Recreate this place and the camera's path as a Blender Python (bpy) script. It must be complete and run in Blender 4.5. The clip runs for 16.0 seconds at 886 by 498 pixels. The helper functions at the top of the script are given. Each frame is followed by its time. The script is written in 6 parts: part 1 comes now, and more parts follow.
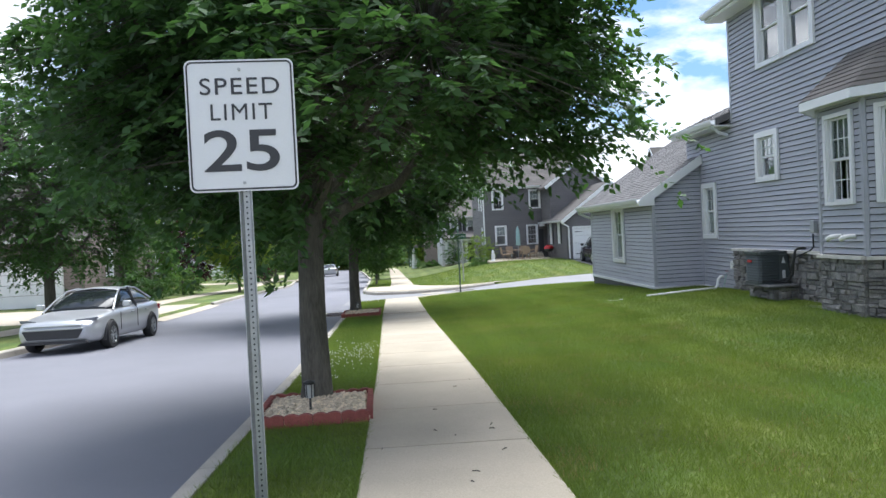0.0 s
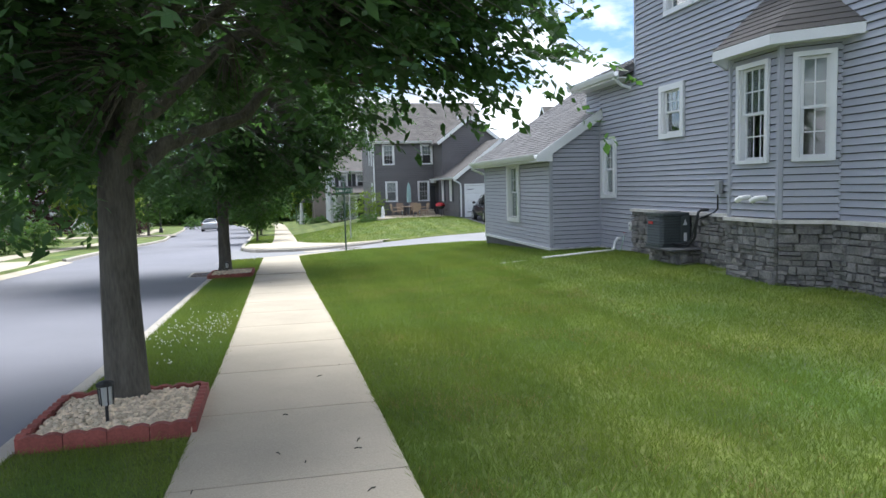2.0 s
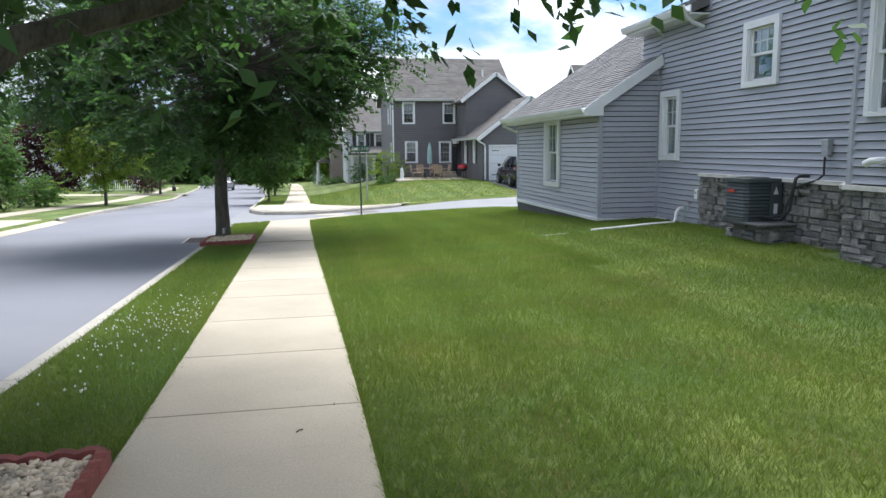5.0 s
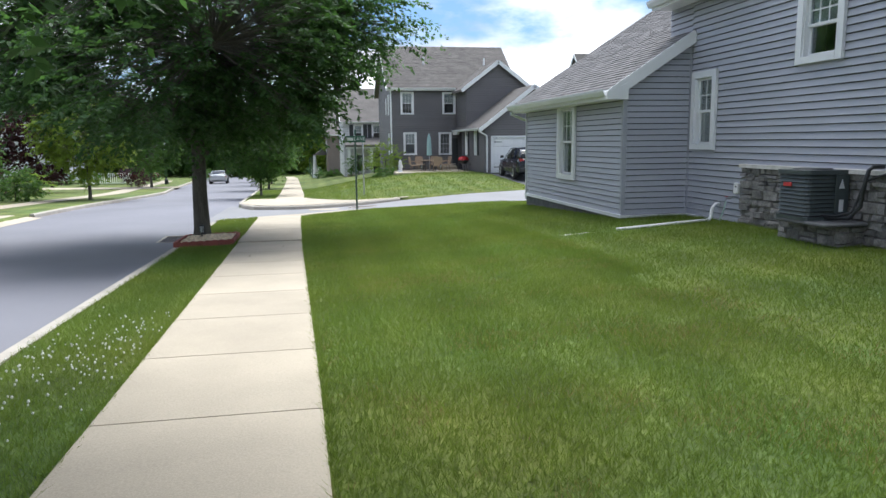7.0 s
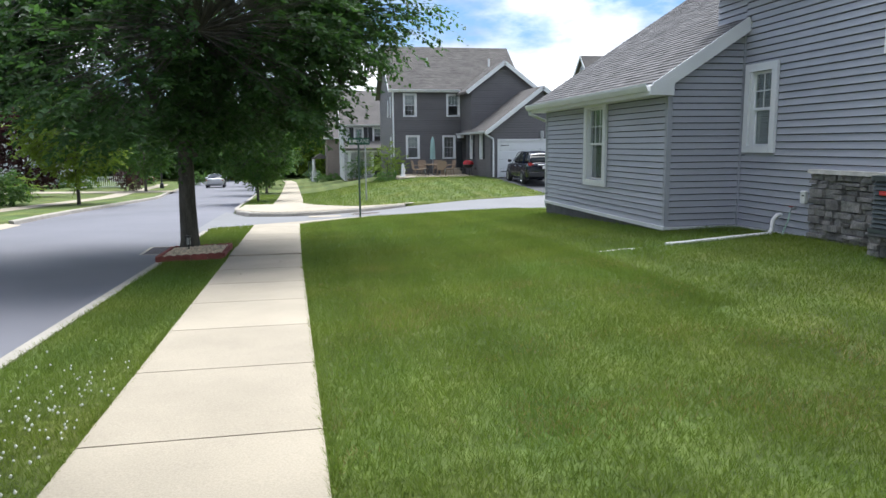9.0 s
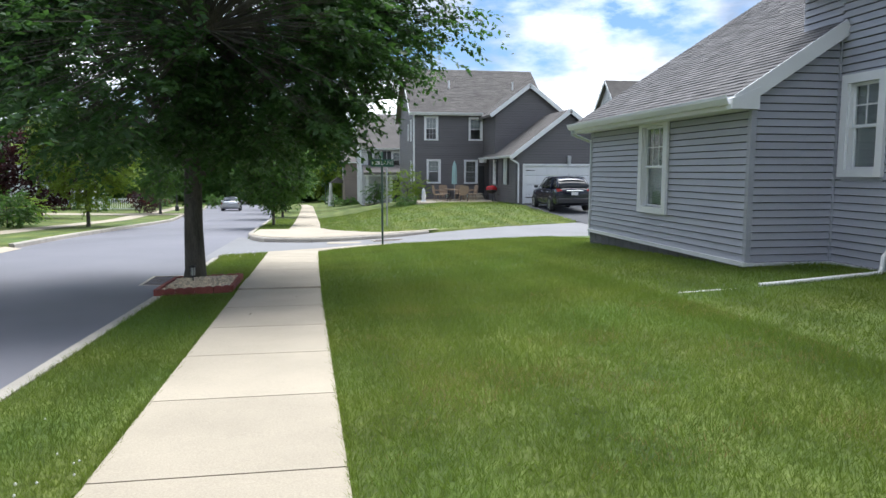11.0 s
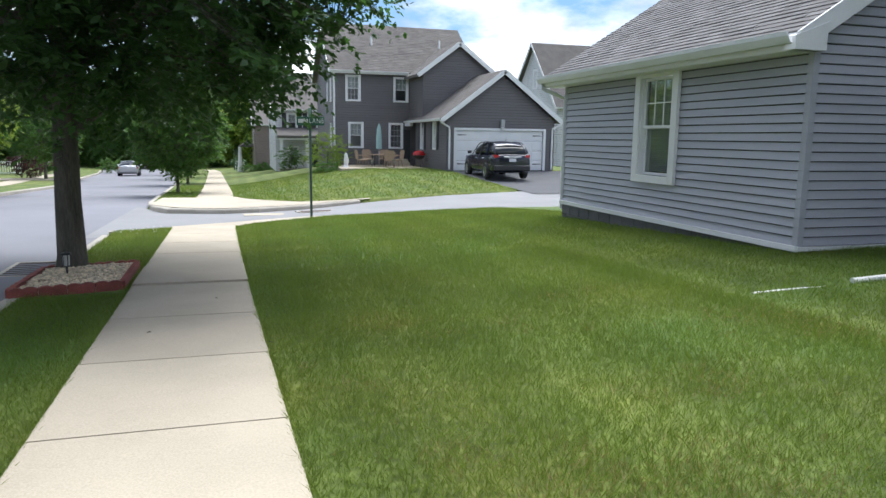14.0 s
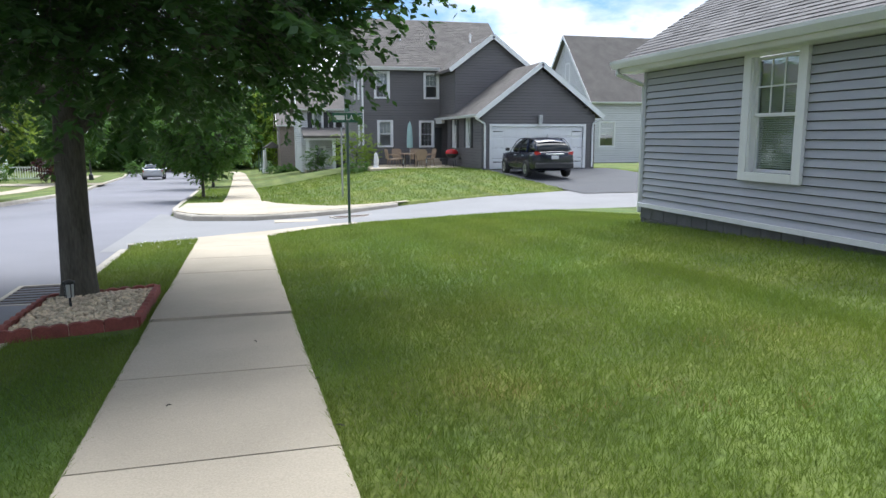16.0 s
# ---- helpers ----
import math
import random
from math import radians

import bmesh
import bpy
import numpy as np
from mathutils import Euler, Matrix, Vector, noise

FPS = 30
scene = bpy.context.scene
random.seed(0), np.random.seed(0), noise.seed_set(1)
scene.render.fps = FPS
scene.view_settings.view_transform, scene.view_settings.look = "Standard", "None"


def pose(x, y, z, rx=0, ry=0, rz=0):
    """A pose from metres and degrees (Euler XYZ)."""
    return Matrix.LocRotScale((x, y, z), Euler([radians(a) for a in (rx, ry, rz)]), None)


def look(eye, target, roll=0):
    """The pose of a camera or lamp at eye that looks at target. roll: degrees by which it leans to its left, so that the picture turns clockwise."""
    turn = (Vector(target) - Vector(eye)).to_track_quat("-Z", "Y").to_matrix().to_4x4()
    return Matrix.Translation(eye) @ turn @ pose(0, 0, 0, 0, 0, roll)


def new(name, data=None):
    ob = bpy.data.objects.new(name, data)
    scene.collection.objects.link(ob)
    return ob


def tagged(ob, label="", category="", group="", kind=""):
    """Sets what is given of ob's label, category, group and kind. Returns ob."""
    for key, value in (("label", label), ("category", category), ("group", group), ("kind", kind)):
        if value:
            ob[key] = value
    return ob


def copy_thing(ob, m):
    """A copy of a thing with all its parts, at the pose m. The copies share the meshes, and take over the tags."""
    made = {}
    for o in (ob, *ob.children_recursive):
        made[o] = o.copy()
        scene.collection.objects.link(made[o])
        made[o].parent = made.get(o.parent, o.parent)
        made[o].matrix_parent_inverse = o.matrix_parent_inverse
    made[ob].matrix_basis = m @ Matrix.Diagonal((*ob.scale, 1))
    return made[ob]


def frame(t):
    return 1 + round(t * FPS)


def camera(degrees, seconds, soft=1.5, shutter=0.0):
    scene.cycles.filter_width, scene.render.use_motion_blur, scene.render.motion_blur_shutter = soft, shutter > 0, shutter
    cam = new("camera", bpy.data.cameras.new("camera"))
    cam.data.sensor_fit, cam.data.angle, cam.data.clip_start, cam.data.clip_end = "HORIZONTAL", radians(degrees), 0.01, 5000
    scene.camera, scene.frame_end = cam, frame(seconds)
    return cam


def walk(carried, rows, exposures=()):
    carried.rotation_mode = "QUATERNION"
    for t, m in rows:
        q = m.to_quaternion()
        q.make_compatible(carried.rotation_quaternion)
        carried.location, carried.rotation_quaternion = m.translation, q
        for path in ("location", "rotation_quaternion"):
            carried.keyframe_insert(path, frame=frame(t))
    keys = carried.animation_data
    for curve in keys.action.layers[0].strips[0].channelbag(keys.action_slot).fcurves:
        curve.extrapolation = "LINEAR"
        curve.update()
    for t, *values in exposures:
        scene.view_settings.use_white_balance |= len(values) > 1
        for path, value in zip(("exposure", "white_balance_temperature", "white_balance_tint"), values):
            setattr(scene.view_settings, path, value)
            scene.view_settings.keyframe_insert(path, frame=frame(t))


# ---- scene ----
cam = camera(64.3, 16.0)
METRES, EYE, TILT, LEAN, TURN = 14.6, 1.5, 0.0, 0.0, -3.2
ROWS = [
    (0.0, 0.0, 0.0, 0.0, -0.07, -1.32, 2.89),
    (0.5, 0.0048, 0.0318, -0.0024, -1.35, -2.0, 2.98),
    (1.0, 0.0068, 0.0607, -0.0042, -4.19, -2.99, 2.75),
    (1.5, 0.0105, 0.0906, -0.005, -7.65, -3.97, 2.22),
    (2.0, 0.018, 0.1202, -0.0055, -8.81, -5.16, 1.53),
    (2.5, 0.0196, 0.1494, -0.0083, -11.12, -6.49, 1.66),
    (3.0, 0.0239, 0.1794, -0.0097, -11.39, -6.83, 1.66),
    (3.5, 0.0281, 0.209, -0.0101, -9.8, -6.95, 1.34),
    (4.0, 0.0278, 0.239, -0.0118, -8.46, -7.26, 0.96),
    (6.5, 0.0347, 0.3889, -0.018, -6.86, -8.89, 0.55),
    (7.0, 0.0364, 0.4204, -0.0202, -7.38, -8.72, 0.68),
    (7.5, 0.0356, 0.4518, -0.0217, -7.59, -8.58, 0.69),
    (8.0, 0.033, 0.4826, -0.0223, -7.39, -8.39, 0.59),
    (10.5, 0.0159, 0.631, -0.0276, -7.69, -8.39, 0.39),
    (11.0, 0.0123, 0.6636, -0.0301, -6.26, -6.31, -0.05),
    (11.5, 0.0089, 0.6939, -0.0333, -7.84, -9.79, -0.88),
    (12.0, 0.0052, 0.7312, -0.0341, -10.99, -10.3, -0.7),
    (12.5, 0.004, 0.7628, -0.0351, -9.65, -10.07, -0.6),
    (13.0, -0.0051, 0.7956, -0.0366, -11.25, -9.85, -0.51),
    (13.5, -0.0075, 0.8252, -0.0385, -12.17, -9.27, -0.89),
    (14.0, -0.0155, 0.859, -0.0397, -13.33, -8.95, -0.81),
    (14.5, -0.0219, 0.8902, -0.0386, -15.1, -8.82, 0.01),
    (15.0, -0.0269, 0.9271, -0.0398, -11.02, -8.27, -0.0),
    (15.5, -0.0307, 0.9553, -0.041, -10.95, -8.82, 0.04),
    (16.0, -0.033, 0.9904, -0.043, -11.61, -9.09, 0.15),
]
walk(cam, [(t, pose(0, 0, EYE, TILT, LEAN, TURN) @ pose(METRES * x, METRES * y, METRES * z, 90 + pitch, roll, yaw)) for t, x, y, z, yaw, pitch, roll in ROWS], [(0.0, 2.18, 5880, 10), (4.5, 2.2, 5900, 10), (7.0, 2.05, 5930, 10), (12.5, 1.98, 5930, 10), (16.0, 2.12, 5900, 10)])

# ---- world, sun ----
SUN_EL, SUN_AZ = 66.0, 25.0
sun = new("sun", bpy.data.lights.new("sun", "SUN"))
sun.data.energy, sun.data.angle, sun.data.color = 1.45, radians(55), (1.0, 0.95, 0.86)
sun.matrix_world = pose(0, 0, 50, 0, 0, 0) @ look((0, 0, 0), (-math.sin(radians(SUN_AZ)) * math.cos(radians(SUN_EL)), -math.cos(radians(SUN_AZ)) * math.cos(radians(SUN_EL)), -math.sin(radians(SUN_EL))))
world = bpy.data.worlds.new("sky")
scene.world = world
world.use_nodes = True
wn, wl = world.node_tree.nodes, world.node_tree.links
bg = wn["Background"]
bg.inputs["Strength"].default_value = 0.15
sky = wn.new("ShaderNodeTexSky")
sky.sky_type, sky.sun_disc = "NISHITA", False
sky.sun_elevation, sky.sun_rotation = radians(SUN_EL), radians(SUN_AZ)
sky.air_density, sky.dust_density = 1.0, 1.6
co = wn.new("ShaderNodeTexCoord")
mp = wn.new("ShaderNodeMapping")
mp.inputs["Scale"].default_value = (1, 1, 2.4)
mp.inputs["Location"].default_value = (0.35, 0.2, 0.1)
nz = wn.new("ShaderNodeTexNoise")
nz.inputs["Scale"].default_value, nz.inputs["Detail"].default_value, nz.inputs["Roughness"].default_value = 3.2, 9, 0.56
rp = wn.new("ShaderNodeValToRGB")
rp.color_ramp.elements[0].position, rp.color_ramp.elements[1].position = 0.43, 0.55
nz2 = wn.new("ShaderNodeTexNoise")
nz2.inputs["Scale"].default_value, nz2.inputs["Detail"].default_value = 5.0, 6
rp2 = wn.new("ShaderNodeValToRGB")
rp2.color_ramp.elements[0].position, rp2.color_ramp.elements[1].position = 0.36, 0.70
rp2.color_ramp.elements[0].color, rp2.color_ramp.elements[1].color = (0.95, 1.03, 1.18, 1), (4.1, 4.0, 3.9, 1)
mx = wn.new("ShaderNodeMix")
mx.data_type = "RGBA"
wl.new(co.outputs["Generated"], mp.inputs["Vector"])
wl.new(mp.outputs["Vector"], nz.inputs["Vector"])
wl.new(mp.outputs["Vector"], nz2.inputs["Vector"])
wl.new(nz.outputs["Fac"], rp.inputs["Fac"])
wl.new(nz2.outputs["Fac"], rp2.inputs["Fac"])
wl.new(rp.outputs["Color"], mx.inputs["Factor"])
deep = wn.new("ShaderNodeMix")
deep.data_type, deep.blend_type = "RGBA", "MULTIPLY"
deep.inputs["Factor"].default_value, deep.inputs["B"].default_value = 1.0, (0.155, 0.20, 0.245, 1)
wl.new(sky.outputs["Color"], deep.inputs["A"])
wl.new(deep.outputs["Result"], mx.inputs["A"])
wl.new(rp2.outputs["Color"], mx.inputs["B"])
wl.new(mx.outputs["Result"], bg.inputs["Color"])


# ---- materials ----
def mat(name, col, rough=0.7, var=0.25, scale=8.0, fine=60.0, bump=0.1, metal=0.0, per=0.0, col2=None, spec=0.5, stretch=None, dist=0.01):
    """A surface with a broad and a fine variation, a relief, and a difference from piece to piece."""
    m = bpy.data.materials.new(name)
    m.use_nodes = True
    n, l = m.node_tree.nodes, m.node_tree.links
    p = n["Principled BSDF"]
    p.inputs["Roughness"].default_value, p.inputs["Metallic"].default_value = rough, metal
    p.inputs["Specular IOR Level"].default_value = spec
    c = n.new("ShaderNodeTexCoord")
    src = c.outputs["Object"]
    if stretch:
        s = n.new("ShaderNodeMapping")
        s.inputs["Scale"].default_value = stretch
        l.new(src, s.inputs["Vector"])
        src = s.outputs["Vector"]
    a, b = n.new("ShaderNodeTexNoise"), n.new("ShaderNodeTexNoise")
    for t, sc in ((a, scale), (b, fine)):
        t.inputs["Scale"].default_value, t.inputs["Detail"].default_value = sc, 5
        l.new(src, t.inputs["Vector"])
    add = n.new("ShaderNodeMath")
    add.operation = "MULTIPLY_ADD"
    add.inputs[1].default_value, add.inputs[2].default_value = 0.5, 0.0
    l.new(b.outputs["Fac"], add.inputs[0])
    half = n.new("ShaderNodeMath")
    half.operation = "MULTIPLY_ADD"
    half.inputs[1].default_value = 0.5
    l.new(a.outputs["Fac"], half.inputs[0])
    l.new(add.outputs[0], half.inputs[2])
    r = n.new("ShaderNodeMapRange")
    r.inputs["From Min"].default_value, r.inputs["From Max"].default_value = 0.33, 0.67
    l.new(half.outputs[0], r.inputs["Value"])
    mix = n.new("ShaderNodeMix")
    mix.data_type = "RGBA"
    lo = [v * (1 - var) for v in col]
    hi = col2 or [min(1, v * (1 + var * 0.7)) for v in col]
    mix.inputs["A"].default_value, mix.inputs["B"].default_value = (*lo, 1), (*hi, 1)
    l.new(r.outputs["Result"], mix.inputs["Factor"])
    out = mix.outputs["Result"]
    if per:
        h = n.new("ShaderNodeHueSaturation")
        o = n.new("ShaderNodeObjectInfo")
        g = n.new("ShaderNodeNewGeometry")
        sm = n.new("ShaderNodeMath")
        sm.operation = "ADD"
        l.new(o.outputs["Random"], sm.inputs[0])
        l.new(g.outputs["Random Per Island"], sm.inputs[1])
        fr = n.new("ShaderNodeMath")
        fr.operation = "FRACT"
        l.new(sm.outputs[0], fr.inputs[0])
        v = n.new("ShaderNodeMapRange")
        v.inputs["To Min"].default_value, v.inputs["To Max"].default_value = 1 - per, 1 + per
        l.new(fr.outputs[0], v.inputs["Value"])
        l.new(v.outputs["Result"], h.inputs["Value"])
        l.new(out, h.inputs["Color"])
        out = h.outputs["Color"]
    l.new(out, p.inputs["Base Color"])
    if bump:
        k = n.new("ShaderNodeBump")
        k.inputs["Strength"].default_value, k.inputs["Distance"].default_value = bump, dist
        l.new(half.outputs[0], k.inputs["Height"])
        l.new(k.outputs["Normal"], p.inputs["Normal"])
    return m


def leaf_mat(name, col, thru, per=0.35, var=0.2, scale=3.0):
    m = mat(name, col, 0.5, var, scale, 30, 0, per=per, spec=0.3)
    n, l = m.node_tree.nodes, m.node_tree.links
    t, mixs = n.new("ShaderNodeBsdfTranslucent"), n.new("ShaderNodeMixShader")
    t.inputs["Color"].default_value = (*thru, 1)
    mixs.inputs["Fac"].default_value = 0.4
    l.new(n["Principled BSDF"].outputs[0], mixs.inputs[1])
    l.new(t.outputs[0], mixs.inputs[2])
    l.new(mixs.outputs[0], n["Material Output"].inputs["Surface"])
    return m


def glass_mat():
    m = bpy.data.materials.new("window glass")
    m.use_nodes = True
    n, l = m.node_tree.nodes, m.node_tree.links
    tr, gl, fr, mixs, pw = (n.new("ShaderNode" + k) for k in ("BsdfTransparent", "BsdfGlossy", "LayerWeight", "MixShader", "MapRange"))
    tr.inputs["Color"].default_value = (0.84, 0.88, 0.88, 1)
    gl.inputs["Roughness"].default_value = 0.02
    fr.inputs["Blend"].default_value = 0.3
    pw.inputs["To Min"].default_value, pw.inputs["To Max"].default_value = 0.07, 0.5
    l.new(fr.outputs["Facing"], pw.inputs["Value"])
    l.new(pw.outputs["Result"], mixs.inputs["Fac"])
    l.new(tr.outputs[0], mixs.inputs[1])
    l.new(gl.outputs[0], mixs.inputs[2])
    l.new(mixs.outputs[0], n["Material Output"].inputs["Surface"])
    return m


GRASS_DIRT = mat("lawn thatch", (0.085, 0.13, 0.022), 0.95, 0.55, 0.9, 14, 0.6, col2=(0.15, 0.21, 0.045), dist=0.03)
BLADE = leaf_mat("grass blade", (0.118, 0.18, 0.03), (0.22, 0.31, 0.045), 0.4, 0.5, 0.7)


def mown(m, strength):
    """Soft mowing bands along the street and patches of cooler and yellower growth."""
    n, l = m.node_tree.nodes, m.node_tree.links
    p = n["Principled BSDF"]
    src = p.inputs["Base Color"].links[0].from_socket
    c, w, z = n.new("ShaderNodeTexCoord"), n.new("ShaderNodeTexWave"), n.new("ShaderNodeTexNoise")
    w.inputs["Scale"].default_value, w.inputs["Distortion"].default_value = 0.28, 2.2
    w.inputs["Detail"].default_value, w.inputs["Detail Scale"].default_value = 2.0, 0.6
    z.inputs["Scale"].default_value, z.inputs["Detail"].default_value = 0.55, 4
    l.new(c.outputs["Object"], w.inputs["Vector"]), l.new(c.outputs["Object"], z.inputs["Vector"])
    for tex, low, high in ((w.outputs["Fac"], (0.88, 0.9, 0.75), (1.22, 1.14, 1.25)), (z.outputs["Fac"], (0.72, 0.9, 0.9), (1.35, 1.08, 0.9))):
        r, k, x = n.new("ShaderNodeMapRange"), n.new("ShaderNodeMix"), n.new("ShaderNodeMix")
        r.inputs["From Min"].default_value, r.inputs["From Max"].default_value = 0.3, 0.7
        k.data_type = x.data_type = "RGBA"
        k.inputs["A"].default_value, k.inputs["B"].default_value = (*low, 1), (*high, 1)
        x.blend_type = "MULTIPLY"
        x.inputs["Factor"].default_value = strength
        l.new(tex, r.inputs["Value"]), l.new(r.outputs["Result"], k.inputs["Factor"])
        l.new(src, x.inputs["A"]), l.new(k.outputs["Result"], x.inputs["B"])
        src = x.outputs["Result"]
    l.new(src, p.inputs["Base Color"])


mown(GRASS_DIRT, 0.8), mown(BLADE, 0.8)
DRY = leaf_mat("dry grass blade", (0.30, 0.25, 0.11), (0.35, 0.28, 0.1), 0.3)
ASPHALT = mat("asphalt", (0.19, 0.19, 0.215), 0.85, 0.18, 0.35, 140, 0.35, dist=0.006)
ALLEY = mat("pale asphalt", (0.235, 0.235, 0.24), 0.88, 0.15, 0.6, 140, 0.3, dist=0.006)
DRIVE = mat("dark driveway asphalt", (0.075, 0.078, 0.085), 0.85, 0.2, 0.5, 140, 0.3, dist=0.006)
CONCRETE = mat("sidewalk concrete", (0.445, 0.388, 0.30), 0.85, 0.22, 0.9, 90, 0.25, per=0.05, dist=0.004)
KERB = mat("kerb concrete", (0.42, 0.385, 0.33), 0.85, 0.25, 2.5, 70, 0.3, per=0.08, dist=0.005)
JOINT = mat("joint dirt", (0.10, 0.09, 0.075), 0.95, 0.3, 20, 120, 0.2)
SIDING = mat("grey vinyl siding", (0.37, 0.38, 0.425), 0.5, 0.1, 0.8, 90, 0.06, per=0.03, stretch=(1, 1, 5), dist=0.003)
DARKSIDING = mat("charcoal vinyl siding", (0.13, 0.123, 0.126), 0.55, 0.12, 0.8, 60, 0.05, per=0.04)
PALESIDING = mat("pale grey siding", (0.56, 0.57, 0.59), 0.55, 0.1, 0.8, 60, 0.05, per=0.03)
TANSIDING = mat("taupe siding", (0.19, 0.155, 0.135), 0.6, 0.12, 0.8, 60, 0.05, per=0.03)
# Core coloured near black: painted shade for the gaps under siding laps.
SHADE_CORE = mat("shade-dark wall core", (0.05, 0.05, 0.055), 0.8, 0.1, 1, 20, 0)
INSIDE = mat("dim interior plaster", (0.35, 0.34, 0.32), 0.9, 0.1, 1, 20, 0)
WHITE = mat("white vinyl trim", (0.74, 0.75, 0.76), 0.4, 0.06, 2, 60, 0.03)
ALU = mat("white gutter", (0.66, 0.68, 0.70), 0.35, 0.08, 2, 60, 0.03)
SHINGLE = mat("grey asphalt shingle", (0.16, 0.155, 0.155), 0.95, 0.35, 2.5, 150, 0.5, per=0.16, dist=0.006)
SHINGLE_B = mat("brown grey shingle", (0.13, 0.12, 0.112), 0.95, 0.3, 1.2, 100, 0.4, per=0.12)
STONE = mat("brown grey ledge stone", (0.20, 0.195, 0.192), 0.9, 0.5, 6, 32, 1.0, per=0.26, col2=(0.29, 0.275, 0.262), dist=0.03)
LEDGE = mat("stone water table", (0.60, 0.575, 0.54), 0.85, 0.25, 6, 60, 0.6, dist=0.01)
MORTAR = mat("mortar", (0.21, 0.20, 0.19), 0.95, 0.3, 12, 80, 0.4)
BLOCK = mat("foundation block", (0.12, 0.12, 0.125), 0.9, 0.3, 4, 60, 0.4, per=0.15)
BARK = mat("grey brown bark", (0.105, 0.097, 0.08), 0.95, 0.5, 9, 60, 1.0, stretch=(1, 1, 0.18), dist=0.03)
LEAF = leaf_mat("dark elm leaf", (0.045, 0.09, 0.035), (0.11, 0.24, 0.045), 0.4)
LEAF_B = leaf_mat("mid green leaf", (0.06, 0.13, 0.03), (0.14, 0.28, 0.04))
LEAF_Y = leaf_mat("bright yellow green leaf", (0.16, 0.24, 0.035), (0.3, 0.42, 0.05))
LEAF_P = leaf_mat("purple leaf", (0.045, 0.018, 0.022), (0.07, 0.02, 0.02))
GALV = mat("galvanised steel", (0.42, 0.43, 0.44), 0.45, 0.2, 8, 60, 0.1, metal=0.7)
GREENPOST = mat("green painted post", (0.05, 0.085, 0.07), 0.5, 0.2, 8, 60, 0.1)
SIGNWHITE = mat("white retroreflective sheet", (0.66, 0.66, 0.68), 0.4, 0.05, 3, 200, 0.03)
# Print black, which also fills holes and hollows in place of their shade.
SIGN_HOLLOW_BLACK = mat("black sign vinyl and hollow shade", (0.025, 0.025, 0.03), 0.4, 0.2, 5, 60, 0)
SIGNGREEN = mat("green sign sheet", (0.02, 0.10, 0.06), 0.4, 0.1, 5, 60, 0)
BRICKRED = mat("red scalloped edging", (0.26, 0.075, 0.06), 0.85, 0.3, 7, 60, 0.4, per=0.15)
PEBBLE = mat("cream pebble", (0.68, 0.57, 0.42), 0.8, 0.25, 15, 90, 0.2, per=0.3)
BLACKMETAL = mat("black painted metal", (0.02, 0.021, 0.022), 0.4, 0.2, 8, 60, 0.05)
ACGREEN = mat("dark green grey louvre steel", (0.055, 0.068, 0.070), 0.5, 0.15, 8, 60, 0.05)
REDLABEL = mat("red label", (0.5, 0.04, 0.04), 0.5, 0.1, 5, 50, 0)
PVC = mat("white pvc", (0.76, 0.76, 0.74), 0.4, 0.08, 5, 50, 0)
HOSE = mat("pale green hose", (0.35, 0.5, 0.42), 0.5, 0.1, 5, 50, 0)
GREYBOX = mat("grey electrical box", (0.36, 0.37, 0.39), 0.5, 0.1, 5, 50, 0.05)
SILVER = mat("silver car paint", (0.52, 0.53, 0.55), 0.28, 0.04, 2, 40, 0, metal=0.55)
NAVY = mat("dark navy car paint", (0.012, 0.014, 0.028), 0.15, 0.1, 2, 40, 0, spec=0.7)
MAROON = mat("dark red car paint", (0.10, 0.012, 0.018), 0.2, 0.1, 2, 40, 0, spec=0.7)
CARGLASS = mat("tinted car glass", (0.015, 0.018, 0.02), 0.05, 0.1, 2, 40, 0, spec=0.35)
RUBBER = mat("tyre rubber", (0.025, 0.025, 0.026), 0.85, 0.2, 15, 60, 0.1)
RIM = mat("alloy rim", (0.55, 0.56, 0.57), 0.3, 0.1, 5, 50, 0, metal=0.9)
LAMPRED = mat("red tail lamp", (0.45, 0.03, 0.03), 0.2, 0.1, 5, 50, 0)
LAMPCLEAR = mat("clear lamp lens", (0.16, 0.17, 0.19), 0.12, 0.1, 5, 50, 0)
PLASTIC = mat("black plastic", (0.03, 0.03, 0.032), 0.5, 0.15, 8, 60, 0.05)
WICKER = mat("tan wicker", (0.32, 0.24, 0.17), 0.8, 0.3, 20, 90, 0.3)
TEAL = mat("pale teal canvas", (0.30, 0.44, 0.44), 0.8, 0.12, 5, 60, 0.1)
GRILLRED = mat("red enamel", (0.40, 0.02, 0.025), 0.25, 0.1, 5, 50, 0)
BLINDM = mat("white blind slat", (0.62, 0.63, 0.63), 0.6, 0.06, 4, 50, 0)
SHUTTER = mat("dark shutter", (0.03, 0.032, 0.036), 0.6, 0.15, 8, 60, 0.05)
IRON = mat("rusty cast iron", (0.09, 0.06, 0.05), 0.8, 0.4, 12, 80, 0.4)
PETAL = mat("white clover flower", (0.72, 0.72, 0.66), 0.8, 0.1, 8, 60, 0)
GLASS = glass_mat()
LENS = mat("frosted lamp lens", (0.5, 0.52, 0.5), 0.3, 0.1, 5, 50, 0)


